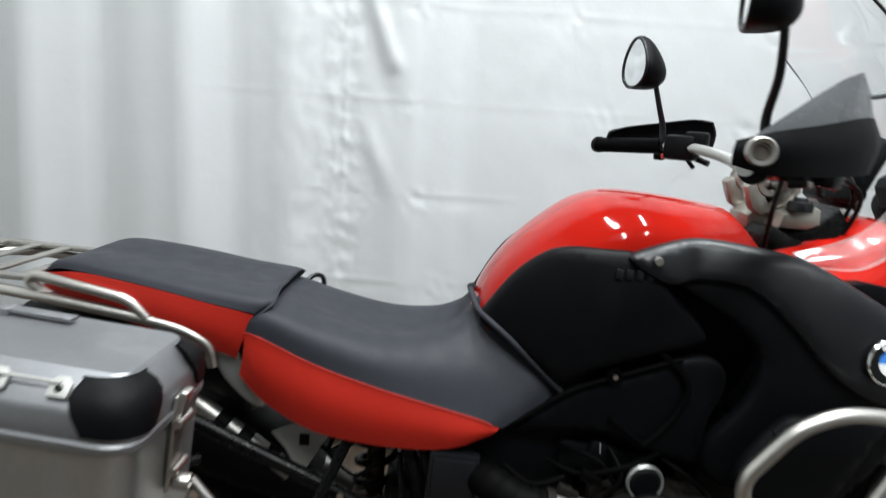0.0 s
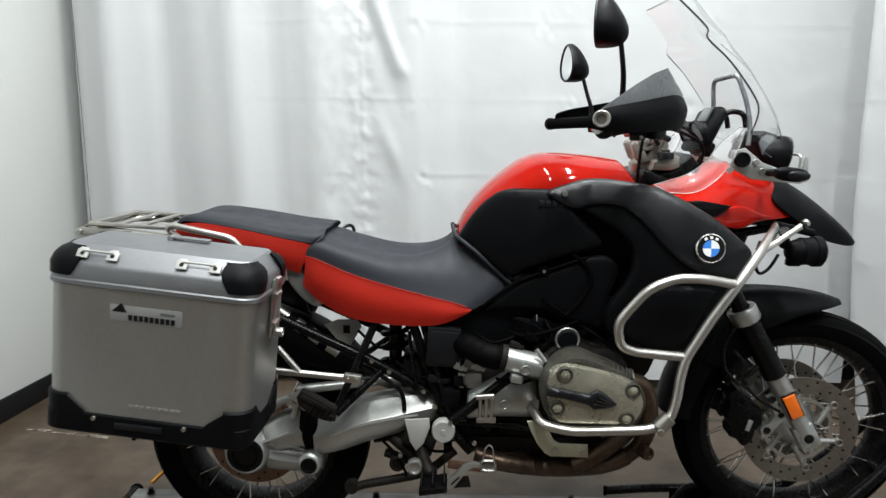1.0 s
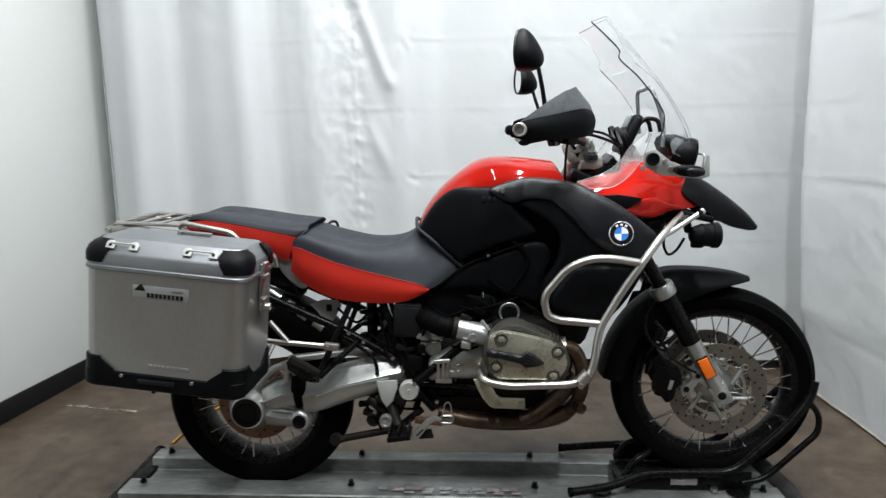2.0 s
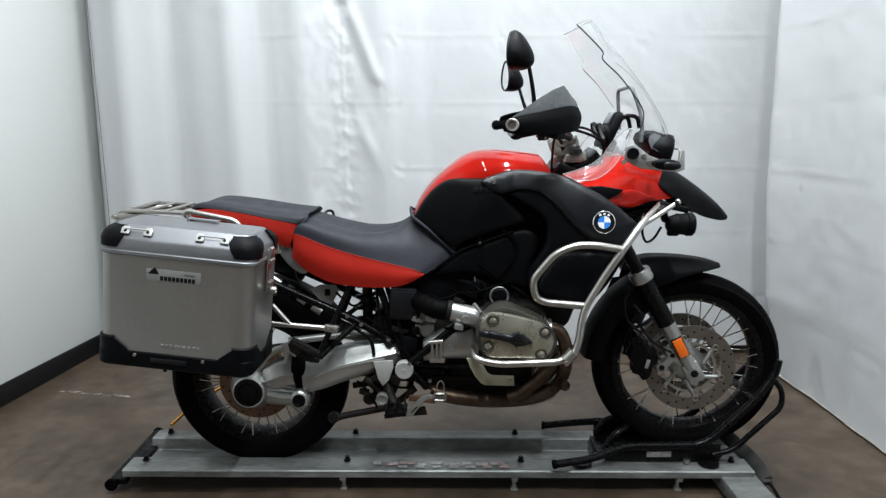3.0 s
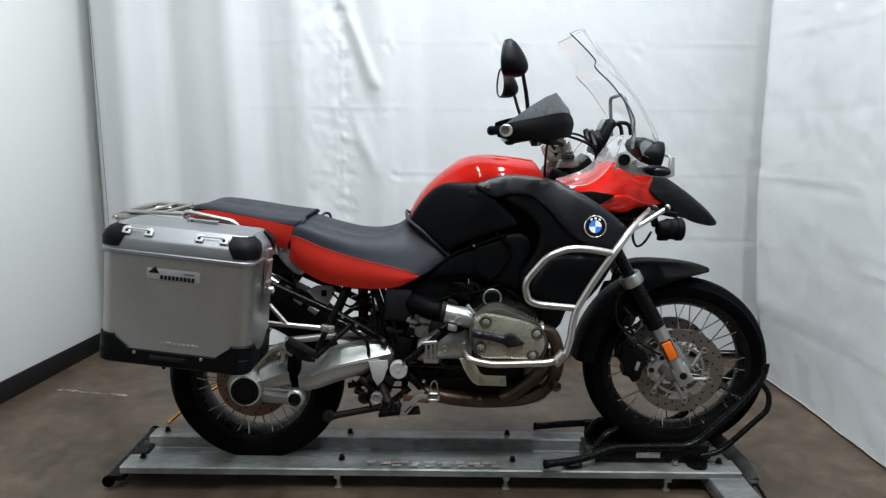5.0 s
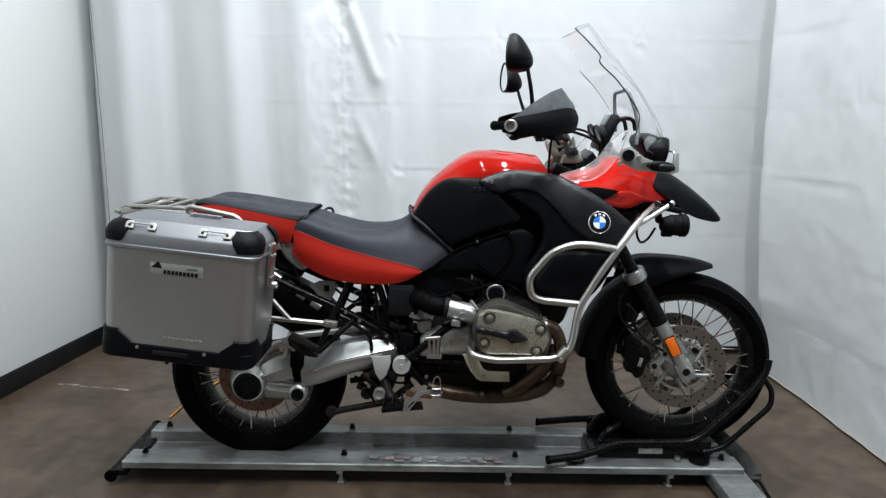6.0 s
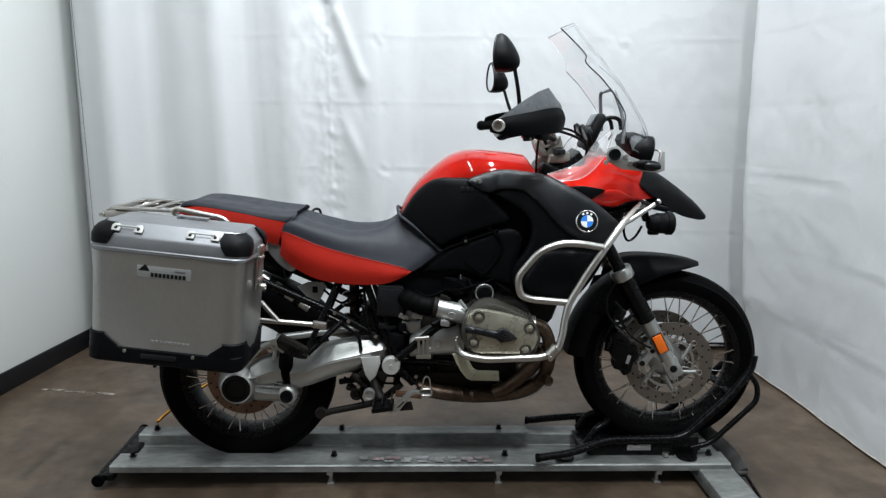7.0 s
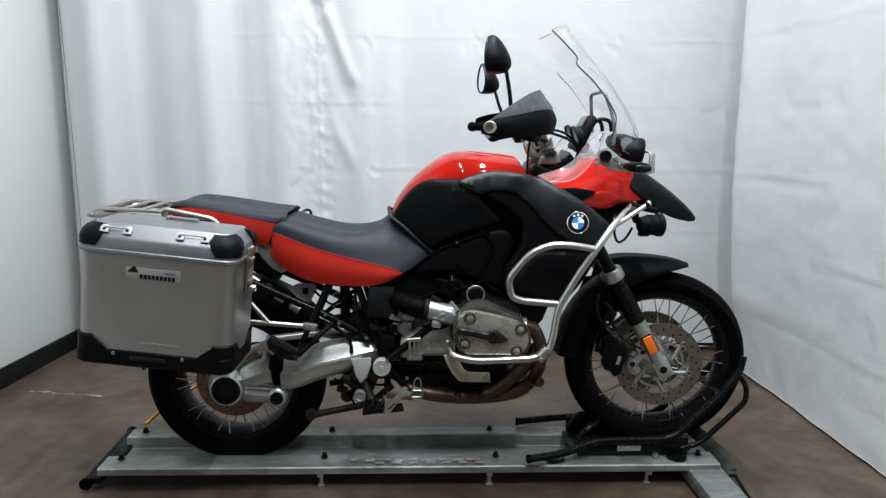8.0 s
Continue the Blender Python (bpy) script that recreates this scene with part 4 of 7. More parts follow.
part("tail_unit", skin([mirror_row([(-1.00, 0, 0.90), (-1.00, -0.07, 0.895), (-1.0, -0.09, 0.86), (-1.0, -0.05, 0.835), (-1.0, 0, 0.83)]), mirror_row([(-0.80, 0, 0.915), (-0.80, -0.09, 0.91), (-0.80, -0.115, 0.86), (-0.8, -0.06, 0.80), (-0.8, 0, 0.79)]), mirror_row([(-0.60, 0, 0.86), (-0.60, -0.09, 0.85), (-0.60, -0.115, 0.79), (-0.6, -0.06, 0.72), (-0.6, 0, 0.71)])], 4, 3, 0.006), BLACK_PLASTIC, bike, "black plastic tail underside")
part("tail_lamp", box(0.04, 0.10, 0.04, (-0.985, 0.02, 0.852), (0, 12, 0), 0.012), RED_LENS, bike, "red tail lamp")

# ---- tank ----
tank_back = [[(-0.216, 0, 0.930), (-0.214, -0.05, 0.930), (-0.208, -0.085, 0.925), (-0.200, -0.10, 0.905)],
             [(-0.188, 0, 1.000), (-0.186, -0.07, 0.993), (-0.178, -0.115, 0.974), (-0.165, -0.135, 0.945)],
             [(-0.137, 0, 1.068), (-0.134, -0.09, 1.058), (-0.120, -0.145, 1.030), (-0.114, -0.165, 0.990)],
             [(-0.062, 0, 1.131), (-0.060, -0.10, 1.120), (-0.047, -0.163, 1.082), (-0.045, -0.180, 1.028)],
             [(-0.012, 0, 1.157), (-0.010, -0.105, 1.145), (-0.006, -0.170, 1.100), (-0.004, -0.184, 1.036)],
             [(0.042, 0, 1.165), (0.042, -0.105, 1.155), (0.042, -0.174, 1.112), (0.042, -0.187, 1.042)]]
tank_front = [[(0.120, 0, 1.161), (0.120, -0.10, 1.151), (0.120, -0.172, 1.112), (0.120, -0.186, 1.045)],
             [(0.196, 0, 1.152), (0.197, -0.09, 1.143), (0.205, -0.158, 1.108), (0.215, -0.180, 1.050)],
             [(0.214, 0, 1.147), (0.216, -0.087, 1.138), (0.228, -0.152, 1.100), (0.240, -0.174, 1.046)],
             [(0.230, 0, 1.126), (0.233, -0.085, 1.116), (0.247, -0.146, 1.082), (0.262, -0.168, 1.038)],
             [(0.256, 0, 1.084), (0.258, -0.08, 1.076), (0.272, -0.135, 1.046), (0.285, -0.155, 1.018)]]
tank = part("fuel_tank", skin([mirror_row(r) for r in tank_back + tank_front], 6, 6, 0.003), RED, bike, "glossy red painted fuel tank")
side_outline = [(-0.205, 0.935), (-0.186, 0.978), (-0.150, 1.030), (-0.107, 1.066), (-0.070, 1.078), (-0.02, 1.080), (0.028, 1.079), (0.050, 1.064), (0.094, 1.016), (0.146, 0.962), (0.145, 0.940), (0.100, 0.928), (0.057, 0.916), (-0.030, 0.882), (-0.070, 0.860), (-0.115, 0.885), (-0.165, 0.915)]
tank_side = shell(side_outline, lambda x, z: -0.212 + (1.5 if x < 0.04 else 0.9) * (x - 0.04) ** 2 + 1.1 * max(0, z - 0.96) ** 2 + 0.55 * max(0, 0.96 - z) ** 2, 0.012, 0.014)
both("tank_side_panel", tank_side, BLACK_PLASTIC, bike, "matte black grained tank side panel")
# embossed mark on the panel, too faint to read: low bars
for k in range(4):
    part("embossed_bar", box(0.011, 0.004, 0.015, (-0.002 + 0.016 * k, -0.2055, 1.046), (0, 8, 0), 0.001), BLACK_SATIN, bike)

# ---- fairing ----
fair_y = lambda x, z: -0.290 + 0.95 * (x - 0.36) ** 2 + 1.2 * max(0, z - 0.95) ** 2 + 0.35 * (z - 0.93) ** 2
fair_outline = [(0.012, 1.072), (0.055, 1.092), (0.117, 1.107), (0.19, 1.104), (0.262, 1.092), (0.33, 1.060), (0.398, 1.020), (0.455, 0.975), (0.486, 0.945), (0.482, 0.905), (0.455, 0.868), (0.425, 0.880), (0.375, 0.890), (0.345, 0.902), (0.298, 0.935), (0.243, 0.994), (0.190, 1.040), (0.13, 1.046), (0.085, 1.034), (0.045, 1.046)]
both("fairing_panel", shell(fair_outline, lambda x, z: min(fair_y(x, z), -0.226 + 0.9 * (x - 0.04) ** 2 + 1.1 * max(0, z - 0.96) ** 2 + 0.2 * max(0, x - 0.15)), 0.01, 0.014), BLACK_SATIN, bike, "satin black upper fairing panel")
fair2 = [(0.095, 1.035), (0.14, 1.055), (0.195, 1.062), (0.252, 1.032), (0.30, 0.985), (0.345, 0.940), (0.392, 0.905), (0.43, 0.895), (0.462, 0.870), (0.43, 0.79), (0.38, 0.715), (0.335, 0.69), (0.24, 0.70), (0.17, 0.725), (0.165, 0.79), (0.205, 0.865), (0.215, 0.93), (0.19, 0.975), (0.145, 1.005)]
both("fairing_lower", shell(fair2, lambda x, z: fair_y(x, z) + 0.016 + 0.06 * max(0, 0.9 - z), 0.01, 0.014), BLACK_PLASTIC, bike, "matte black lower fairing panel")
fair3 = [(0.150, 0.918), (0.186, 0.905), (0.196, 0.87), (0.172, 0.80), (0.165, 0.735), (0.10, 0.745), (0.0, 0.775), (-0.09, 0.770), (-0.14, 0.765), (-0.06, 0.84), (0.03, 0.880), (0.10, 0.908)]
both("side_cover", shell(fair3, lambda x, z: -0.198 + 0.5 * (x - 0.1) ** 2 + 0.4 * (z - 0.85) ** 2, 0.01, 0.012), BLACK_PLASTIC, bike, "matte black inner side cover")
both("cover_seam", wire([(0.080, -0.200, 0.922), (0.112, -0.204, 0.897), (0.128, -0.205, 0.866), (0.118, -0.205, 0.832), (0.098, -0.205, 0.800), (0.068, -0.204, 0.768)], 0.0052), RUBBER, bike, "black hose along the side cover")
both("cover_seam", wire([(0.008, -0.200, 0.812), (0.034, -0.203, 0.792), (0.066, -0.204, 0.770)], 0.0036), RUBBER, bike, "black seam of the side cover")
both("cover_seam", bar([(-0.145, -0.172, 0.775), (-0.055, -0.190, 0.850), (0.03, -0.198, 0.884), (0.115, -0.202, 0.915)], 0.0045, 0.03), RUBBER, bike)
stop = part("rubber_stop", knob((0.011, -0.190, 0.879), 0.013, 0.012, hollow=0.2, seg=16), RUBBER, bike, "small black rubber stop")
part("stop_screw", knob((0.011, -0.200, 0.879), 0.0045, 0.004, seg=10), STEEL, stop, "small bright screw")
part("bolt", knob((0.052, -0.216, 1.072), 0.007, 0.006, seg=12), STEEL, bike, "small bright bolt")
both("cooler_panel", shell([(0.19, 0.755), (0.235, 0.835), (0.285, 0.862), (0.405, 0.855), (0.40, 0.83), (0.325, 0.705), (0.235, 0.715)], lambda x, z: -0.280 + 0.4 * (x - 0.3) ** 2, 0.01, 0.012), BLACK_PLASTIC, bike, "dark ribbed cooler cover")
for s in (-1, 1):
    m = Matrix.Translation((0.377, s * 0.295, 0.957)) @ pose(0, 0, 0, 6 * s, 0, 0 if s < 0 else 180)
    e = part("emblem", lathe([(0, 0), (0.0345, 0), (0.0345, -0.004), (0.032, -0.006), (0.030, -0.005), (0.0, -0.005)], 40), CHROME, bike, "round emblem with a black ring and blue and white quarters", 40, m)
    part("emblem_ring", lathe([(0.0195, -0.0050), (0.0305, -0.0050), (0.0305, -0.0062), (0.0195, -0.0062)], 40, "Y", (0, 0, 0), True), BLACK_MARK, e, "", 40, m)
    for k in range(4):
        q = bmesh.new()
        pts = [(0, 0)] + [(0.019 * math.cos(radians(90 * k + 9 * j)), 0.019 * math.sin(radians(90 * k + 9 * j))) for j in range(11)]
        q = slab(pts, -0.0063, -0.004, 0)
        part("emblem_quarter", q, BLUE_MARK if k % 2 else WHITE_MARK, e, "", 40, m)
    for k in (60, 90, 120):
        part("emblem_mark", box(0.007, 0.0012, 0.006, (0.025 * math.cos(radians(k)), -0.0062, 0.025 * math.sin(radians(k))), (0, 90 - k, 0), 0.0003), WHITE_MARK, e, "", 40, m)

# filler boxes, added so that no light shows through the panel gaps
part("fairing_core", merge(box(0.30, 0.30, 0.26, (0.17, 0, 0.93), (0, 0, 0), 0.04), box(0.20, 0.34, 0.20, (0.33, 0, 0.86), (0, 30, 0), 0.04)), BLACK_PLASTIC, bike, "added black boxes that stop light behind the panels")
# ---- nose: red beak, black tip ----
beak_rows = [[(0.270, 0, 1.095), (0.275, -0.09, 1.09), (0.29, -0.155, 1.07), (0.30, -0.19, 1.035)],
             [(0.385, 0, 1.135), (0.390, -0.08, 1.125), (0.395, -0.15, 1.085), (0.40, -0.195, 1.020)],
             [(0.470, 0, 1.150), (0.475, -0.08, 1.138), (0.480, -0.14, 1.085), (0.475, -0.175, 1.000)],
             [(0.560, 0, 1.130), (0.565, -0.07, 1.118), (0.565, -0.120, 1.075), (0.56, -0.145, 1.005)],
             [(0.640, 0, 1.100), (0.642, -0.06, 1.088), (0.640, -0.100, 1.055), (0.635, -0.120, 1.012)],
             [(0.668, 0, 1.085), (0.668, -0.055, 1.072), (0.666, -0.090, 1.048), (0.665, -0.105, 1.018)]]
part("beak", skin([mirror_row(r) for r in beak_rows], 6, 6, 0.004), RED, bike, "glossy red front beak")
both("beak_vent", slab([(0.346, 1.054), (0.385, 1.057), (0.456, 1.046), (0.432, 1.030), (0.410, 1.016), (0.384, 1.018)], -0.2085, -0.178, 0.002), BLACK_PLASTIC, bike, "dark air vent in the beak")
both("beak_vent_lip", shell([(0.404, 1.012), (0.446, 1.038), (0.500, 1.044), (0.545, 1.026), (0.60, 1.010), (0.54, 1.000), (0.497, 0.986), (0.44, 0.994)], lambda x, z: -0.212 + 0.40 * (x - 0.40), 0.006, 0.008), RED, bike, "red vent lip")
tip_rows = [[(0.628, 0, 1.112), (0.614, -0.07, 1.098), (0.590, -0.120, 1.064), (0.597, -0.128, 1.046)],
            [(0.670, 0, 1.096), (0.667, -0.07, 1.082), (0.658, -0.114, 1.050), (0.648, -0.130, 1.010)],
            [(0.740, 0, 1.050), (0.740, -0.055, 1.040), (0.735, -0.092, 1.010), (0.733, -0.102, 0.956)],
            [(0.810, 0, 0.995), (0.810, -0.048, 0.987), (0.808, -0.082, 0.970), (0.803, -0.092, 0.937)],
            [(0.845, 0, 0.958), (0.842, -0.044, 0.953), (0.838, -0.072, 0.946), (0.832, -0.080, 0.937)]]
part("beak_tip", skin([mirror_row(r) for r in tip_rows], 6, 5, 0.005), BLACK_PLASTIC, bike, "matte black beak tip")
part("beak_underside", skin([mirror_row([(0.36, 0, 1.00), (0.36, -0.16, 1.0), (0.36, -0.18, 1.02)]), mirror_row([(0.6, 0, 0.985), (0.6, -0.10, 0.99), (0.6, -0.12, 1.0)]), mirror_row([(0.80, 0, 0.95), (0.80, -0.06, 0.95), (0.80, -0.08, 0.945)])], 4, 3, 0.004), BLACK_PLASTIC, bike)
part("nose_frame", merge(box(0.20, 0.16, 0.10, (0.46, 0, 0.96), (0, 20, 0), 0.02), rod((0.35, -0.10, 0.93), (0.66, -0.08, 0.99), 0.012), rod((0.35, 0.10, 0.93), (0.66, 0.08, 0.99), 0.012)), BLACK_PAINT, bike, "black front subframe")

# ---- screen, instruments, headlamps ----
mid = [(0.379, 1.578), (0.433, 1.514), (0.478, 1.461), (0.496, 1.440), (0.550, 1.373), (0.614, 1.274), (0.640, 1.218), (0.656, 1.160)]
edge = [(0.310, -0.115, 1.552), (0.349, -0.130, 1.512), (0.386, -0.150, 1.467), (0.387, -0.158, 1.441), (0.441, -0.165, 1.389), (0.501, -0.170, 1.311), (0.518, -0.165, 1.270), (0.513, -0.145, 1.220)]
rows = []
for (mx, mz), (ex, ey, ez) in zip(mid, edge):
    rows.append([Vector((mx + (ex - mx) * abs(k) ** 2.2, -ey * k, mz + (ez - mz) * abs(k) ** 2.2)) for k in (-1, -0.85, -0.6, -0.3, 0, 0.3, 0.6, 0.85, 1)])
screen = part("windscreen", skin(rows, 5, 3, 0.003), SCREEN, bike, "clear curved acrylic windscreen", 60)
screen.visible_shadow = False
part("screen_edge", wire(edge, 0.0016, 5, 6), BLACK_SATIN, screen, "dark polished screen edge")
part("screen_edge", wire([(x, -y, z) for x, y, z in edge[3:6]], 0.0012, 5, 6), SMOKED, screen, "dark polished screen edge")
part("screen_edge", wire([edge[0], (0.357, -0.06, 1.573), (0.379, 0, 1.579), (0.357, 0.06, 1.573), (0.310, 0.115, 1.552)], 0.0008, 5, 6), CORD_GREY, screen)
part("screen_fold", wire([(0.446, -0.080, 1.438), (0.514, -0.100, 1.371), (0.578, -0.105, 1.272), (0.614, -0.100, 1.195), (0.605, -0.100, 1.156), (0.556, -0.120, 1.177)], 0.0012, 5, 6), SMOKED, screen, "moulded fold of the screen")
part("screen_stay", bar([(0.502, 0.07, 1.23), (0.491, 0.07, 1.362), (0.503, -0.06, 1.367), (0.531, -0.062, 1.300), (0.544, -0.064, 1.244), (0.540, -0.070, 1.190)], 0.0062, 0.022, 12), SMOKED, bike, "grey hoop that carries the screen")
for s in (-1, 1):
    d_rows = [[(0.268, s * -0.195, 1.095), (0.284, s * -0.210, 1.086), (0.300, s * -0.212, 1.077)],
              [(0.342, s * -0.200, 1.120), (0.350, s * -0.220, 1.100), (0.362, s * -0.220, 1.080)],
              [(0.384, s * -0.205, 1.152), (0.398, s * -0.226, 1.132), (0.412, s * -0.222, 1.114)],
              [(0.414, s * -0.210, 1.196), (0.432, s * -0.226, 1.180), (0.448, s * -0.220, 1.166)],
              [(0.456, s * -0.212, 1.234), (0.463, s * -0.222, 1.232), (0.470, s * -0.215, 1.230)]]
    dfl = part("wind_deflector", skin([[Vector(q) for q in r] for r in d_rows], 5, 4, 0.004), DEFLECTOR, bike, "clear acrylic wind deflector", 60)
    dfl.visible_shadow = False
    # thin pale wires draw the highlight along the acrylic edges
    part("deflector_edge", wire([d_rows[k][2] for k in range(5)], 0.0011, 5, 6), GREY_PLATE, dfl, "pale wire for the glint on the polished edge")
    part("deflector_edge", wire([d_rows[0][0], d_rows[0][1], d_rows[0][2]], 0.0011, 5, 6), GREY_PLATE, dfl)
    part("deflector_edge", wire([d_rows[k][0] for k in range(5)], 0.0009, 5, 6), GREY_PLATE, dfl)
    part("lamp_bracket", slab([(0.470, 1.175), (0.500, 1.185), (0.545, 1.150), (0.640, 1.115), (0.650, 1.165), (0.657, 1.165), (0.660, 1.105), (0.640, 1.098), (0.520, 1.108), (0.468, 1.135)], s * 0.150, s * 0.143, 0.002), CAST, bike, "silver lamp bracket")
    part("bracket_knob", knob((0.492, s * 0.150, 1.156), 0.019, 0.014, (0, s, 0), 0.2), BLACK_PLASTIC, bike, "black round screen adjuster")
    for bx, bz in ((0.528, 1.150), (0.545, 1.128), (0.465, 1.130)):
        part("bolt", knob((bx, s * 0.150, bz), 0.008, 0.006, (0, s, 0), seg=10), STEEL, bike)
    part("guard_bar", bar([(0.60, s * 0.14, 1.112), (0.644, s * 0.13, 1.112), (0.648, s * 0.13, 1.168), (0.638, s * 0.10, 1.170)], 0.0032, 0.01), STEEL, bike)
    lamp = part("headlamp", lathe([(0, -0.025), (0.025, -0.022), (0.045, 0.0), (0.052, 0.03), (0.050, 0.042)], 28, "X"), BLACK_PLASTIC, bike, "round dark headlamp housing", 40, Matrix.Translation((0.590, s * 0.068, 1.170)) @ pose(0, 0, 0, 0, 10, 0))
    part("reflector_bowl", lathe([(0.012, -0.008), (0.03, 0.005), (0.050, 0.034)], 28, "X"), CHROME, lamp, "", 40, Matrix.Translation((0.590, s * 0.068, 1.170)) @ pose(0, 0, 0, 0, 10, 0))
    part("lens", lathe([(0, 0.050), (0.03, 0.048), (0.052, 0.042), (0.052, 0.038), (0.03, 0.044), (0, 0.046)], 28, "X"), LENS, lamp, "clear lamp glass", 40, Matrix.Translation((0.590, s * 0.068, 1.170)) @ pose(0, 0, 0, 0, 10, 0))
HOOD = [(0.548, 1.200), (0.554, 1.218), (0.572, 1.228), (0.600, 1.219), (0.626, 1.205), (0.641, 1.184), (0.642, 1.160), (0.624, 1.142), (0.592, 1.144), (0.562, 1.165)]
hood = part("headlamp_shroud", slab(HOOD, -0.094, 0.070, 0.010), BLACK_PLASTIC, bike, "black plastic headlamp housing", 30)
for s in (-1, 1):
    pane = [(0.586 + (x - 0.592) * 0.66, 1.186 + (z - 1.186) * 0.78) for x, z in HOOD]
    face = -0.094 if s < 0 else 0.070
    part("side_window", slab(pane, face - s * 0.002, face + s * 0.0015, 0.001), SMOKED, hood, "smoky side window of the lamp")
sig = part("turn_signal", sweep([Vector((0.538 + 0.0105 * k, -0.235, 1.129 - 0.001 * k)) for k in range(8)], lambda f: 0.0145 - 0.006 * (2 * f - 1) ** 4, 16, flat=1.3), BLACK_PLASTIC, bike, "black indicator housing")
part("lens", sweep([Vector((0.560 + 0.0105 * k, -0.244, 1.126 - 0.001 * k)) for k in range(6)], lambda f: 0.0105 - 0.004 * (2 * f - 1) ** 4, 14, flat=1.2), BLACK_SATIN, sig, "dark indicator lens")
part("stalk", rod((0.556, -0.228, 1.128), (0.562, -0.135, 1.125), 0.009, 12), BLACK_PLASTIC, sig)
dash = part("dashboard", merge(box(0.026, 0.160, 0.118, (0.448, 0.0, 1.226), (0, 24, 0), 0.010), box(0.026, 0.060, 0.040, (0.466, -0.035, 1.268), (0, 24, 0), 0.009), box(0.034, 0.10, 0.04, (0.448, 0, 1.180), (0, 24, 0), 0.010)), BLACK_PLASTIC, bike, "black plastic instrument housing")
for y, z, r in ((-0.048, 1.214, 0.042), (0.048, 1.218, 0.042)):
    m = Matrix.Translation((0.426 - 0.35 * (1.222 - z), y, z)) @ pose(0, 0, 0, 0, 156, 0)
    dial = part("dial", lathe([(0, 0.002), (r * 0.90, 0.002), (r * 0.91, 0.009), (r * 0.97, 0.010), (r, 0.006), (r, -0.002), (r * 0.80, -0.006), (r * 0.70, -0.018), (0, -0.018)], 30, "X"), BLACK_PLASTIC, dash, "round dial with a raised bezel", 40, m)
    part("dial_glass", lathe([(0, 0.0030), (r * 0.89, 0.0030), (r * 0.89, 0.0050), (0, 0.0062)], 30, "X"), SMOKED, dial, "grey dial glass", 40, m)
part("display", box(0.006, 0.062, 0.040, (0.446, -0.010, 1.268), (0, 24, 0), 0.002), SMOKED, dash, "grey display window")
part("warning_panel", box(0.006, 0.062, 0.024, (0.437, -0.010, 1.240), (0, 24, 0), 0.002), DARK_METAL, dash)
for q in (-0.055, 0.055):
    part("cockpit_bar", bar([(0.468, q, 1.256), (0.492, q, 1.277), (0.528, q * 1.05, 1.272), (0.536, q * 1.05, 1.235)], 0.0068, 0.016, 12), BLACK_PAINT, bike, "black curved cockpit bracket")

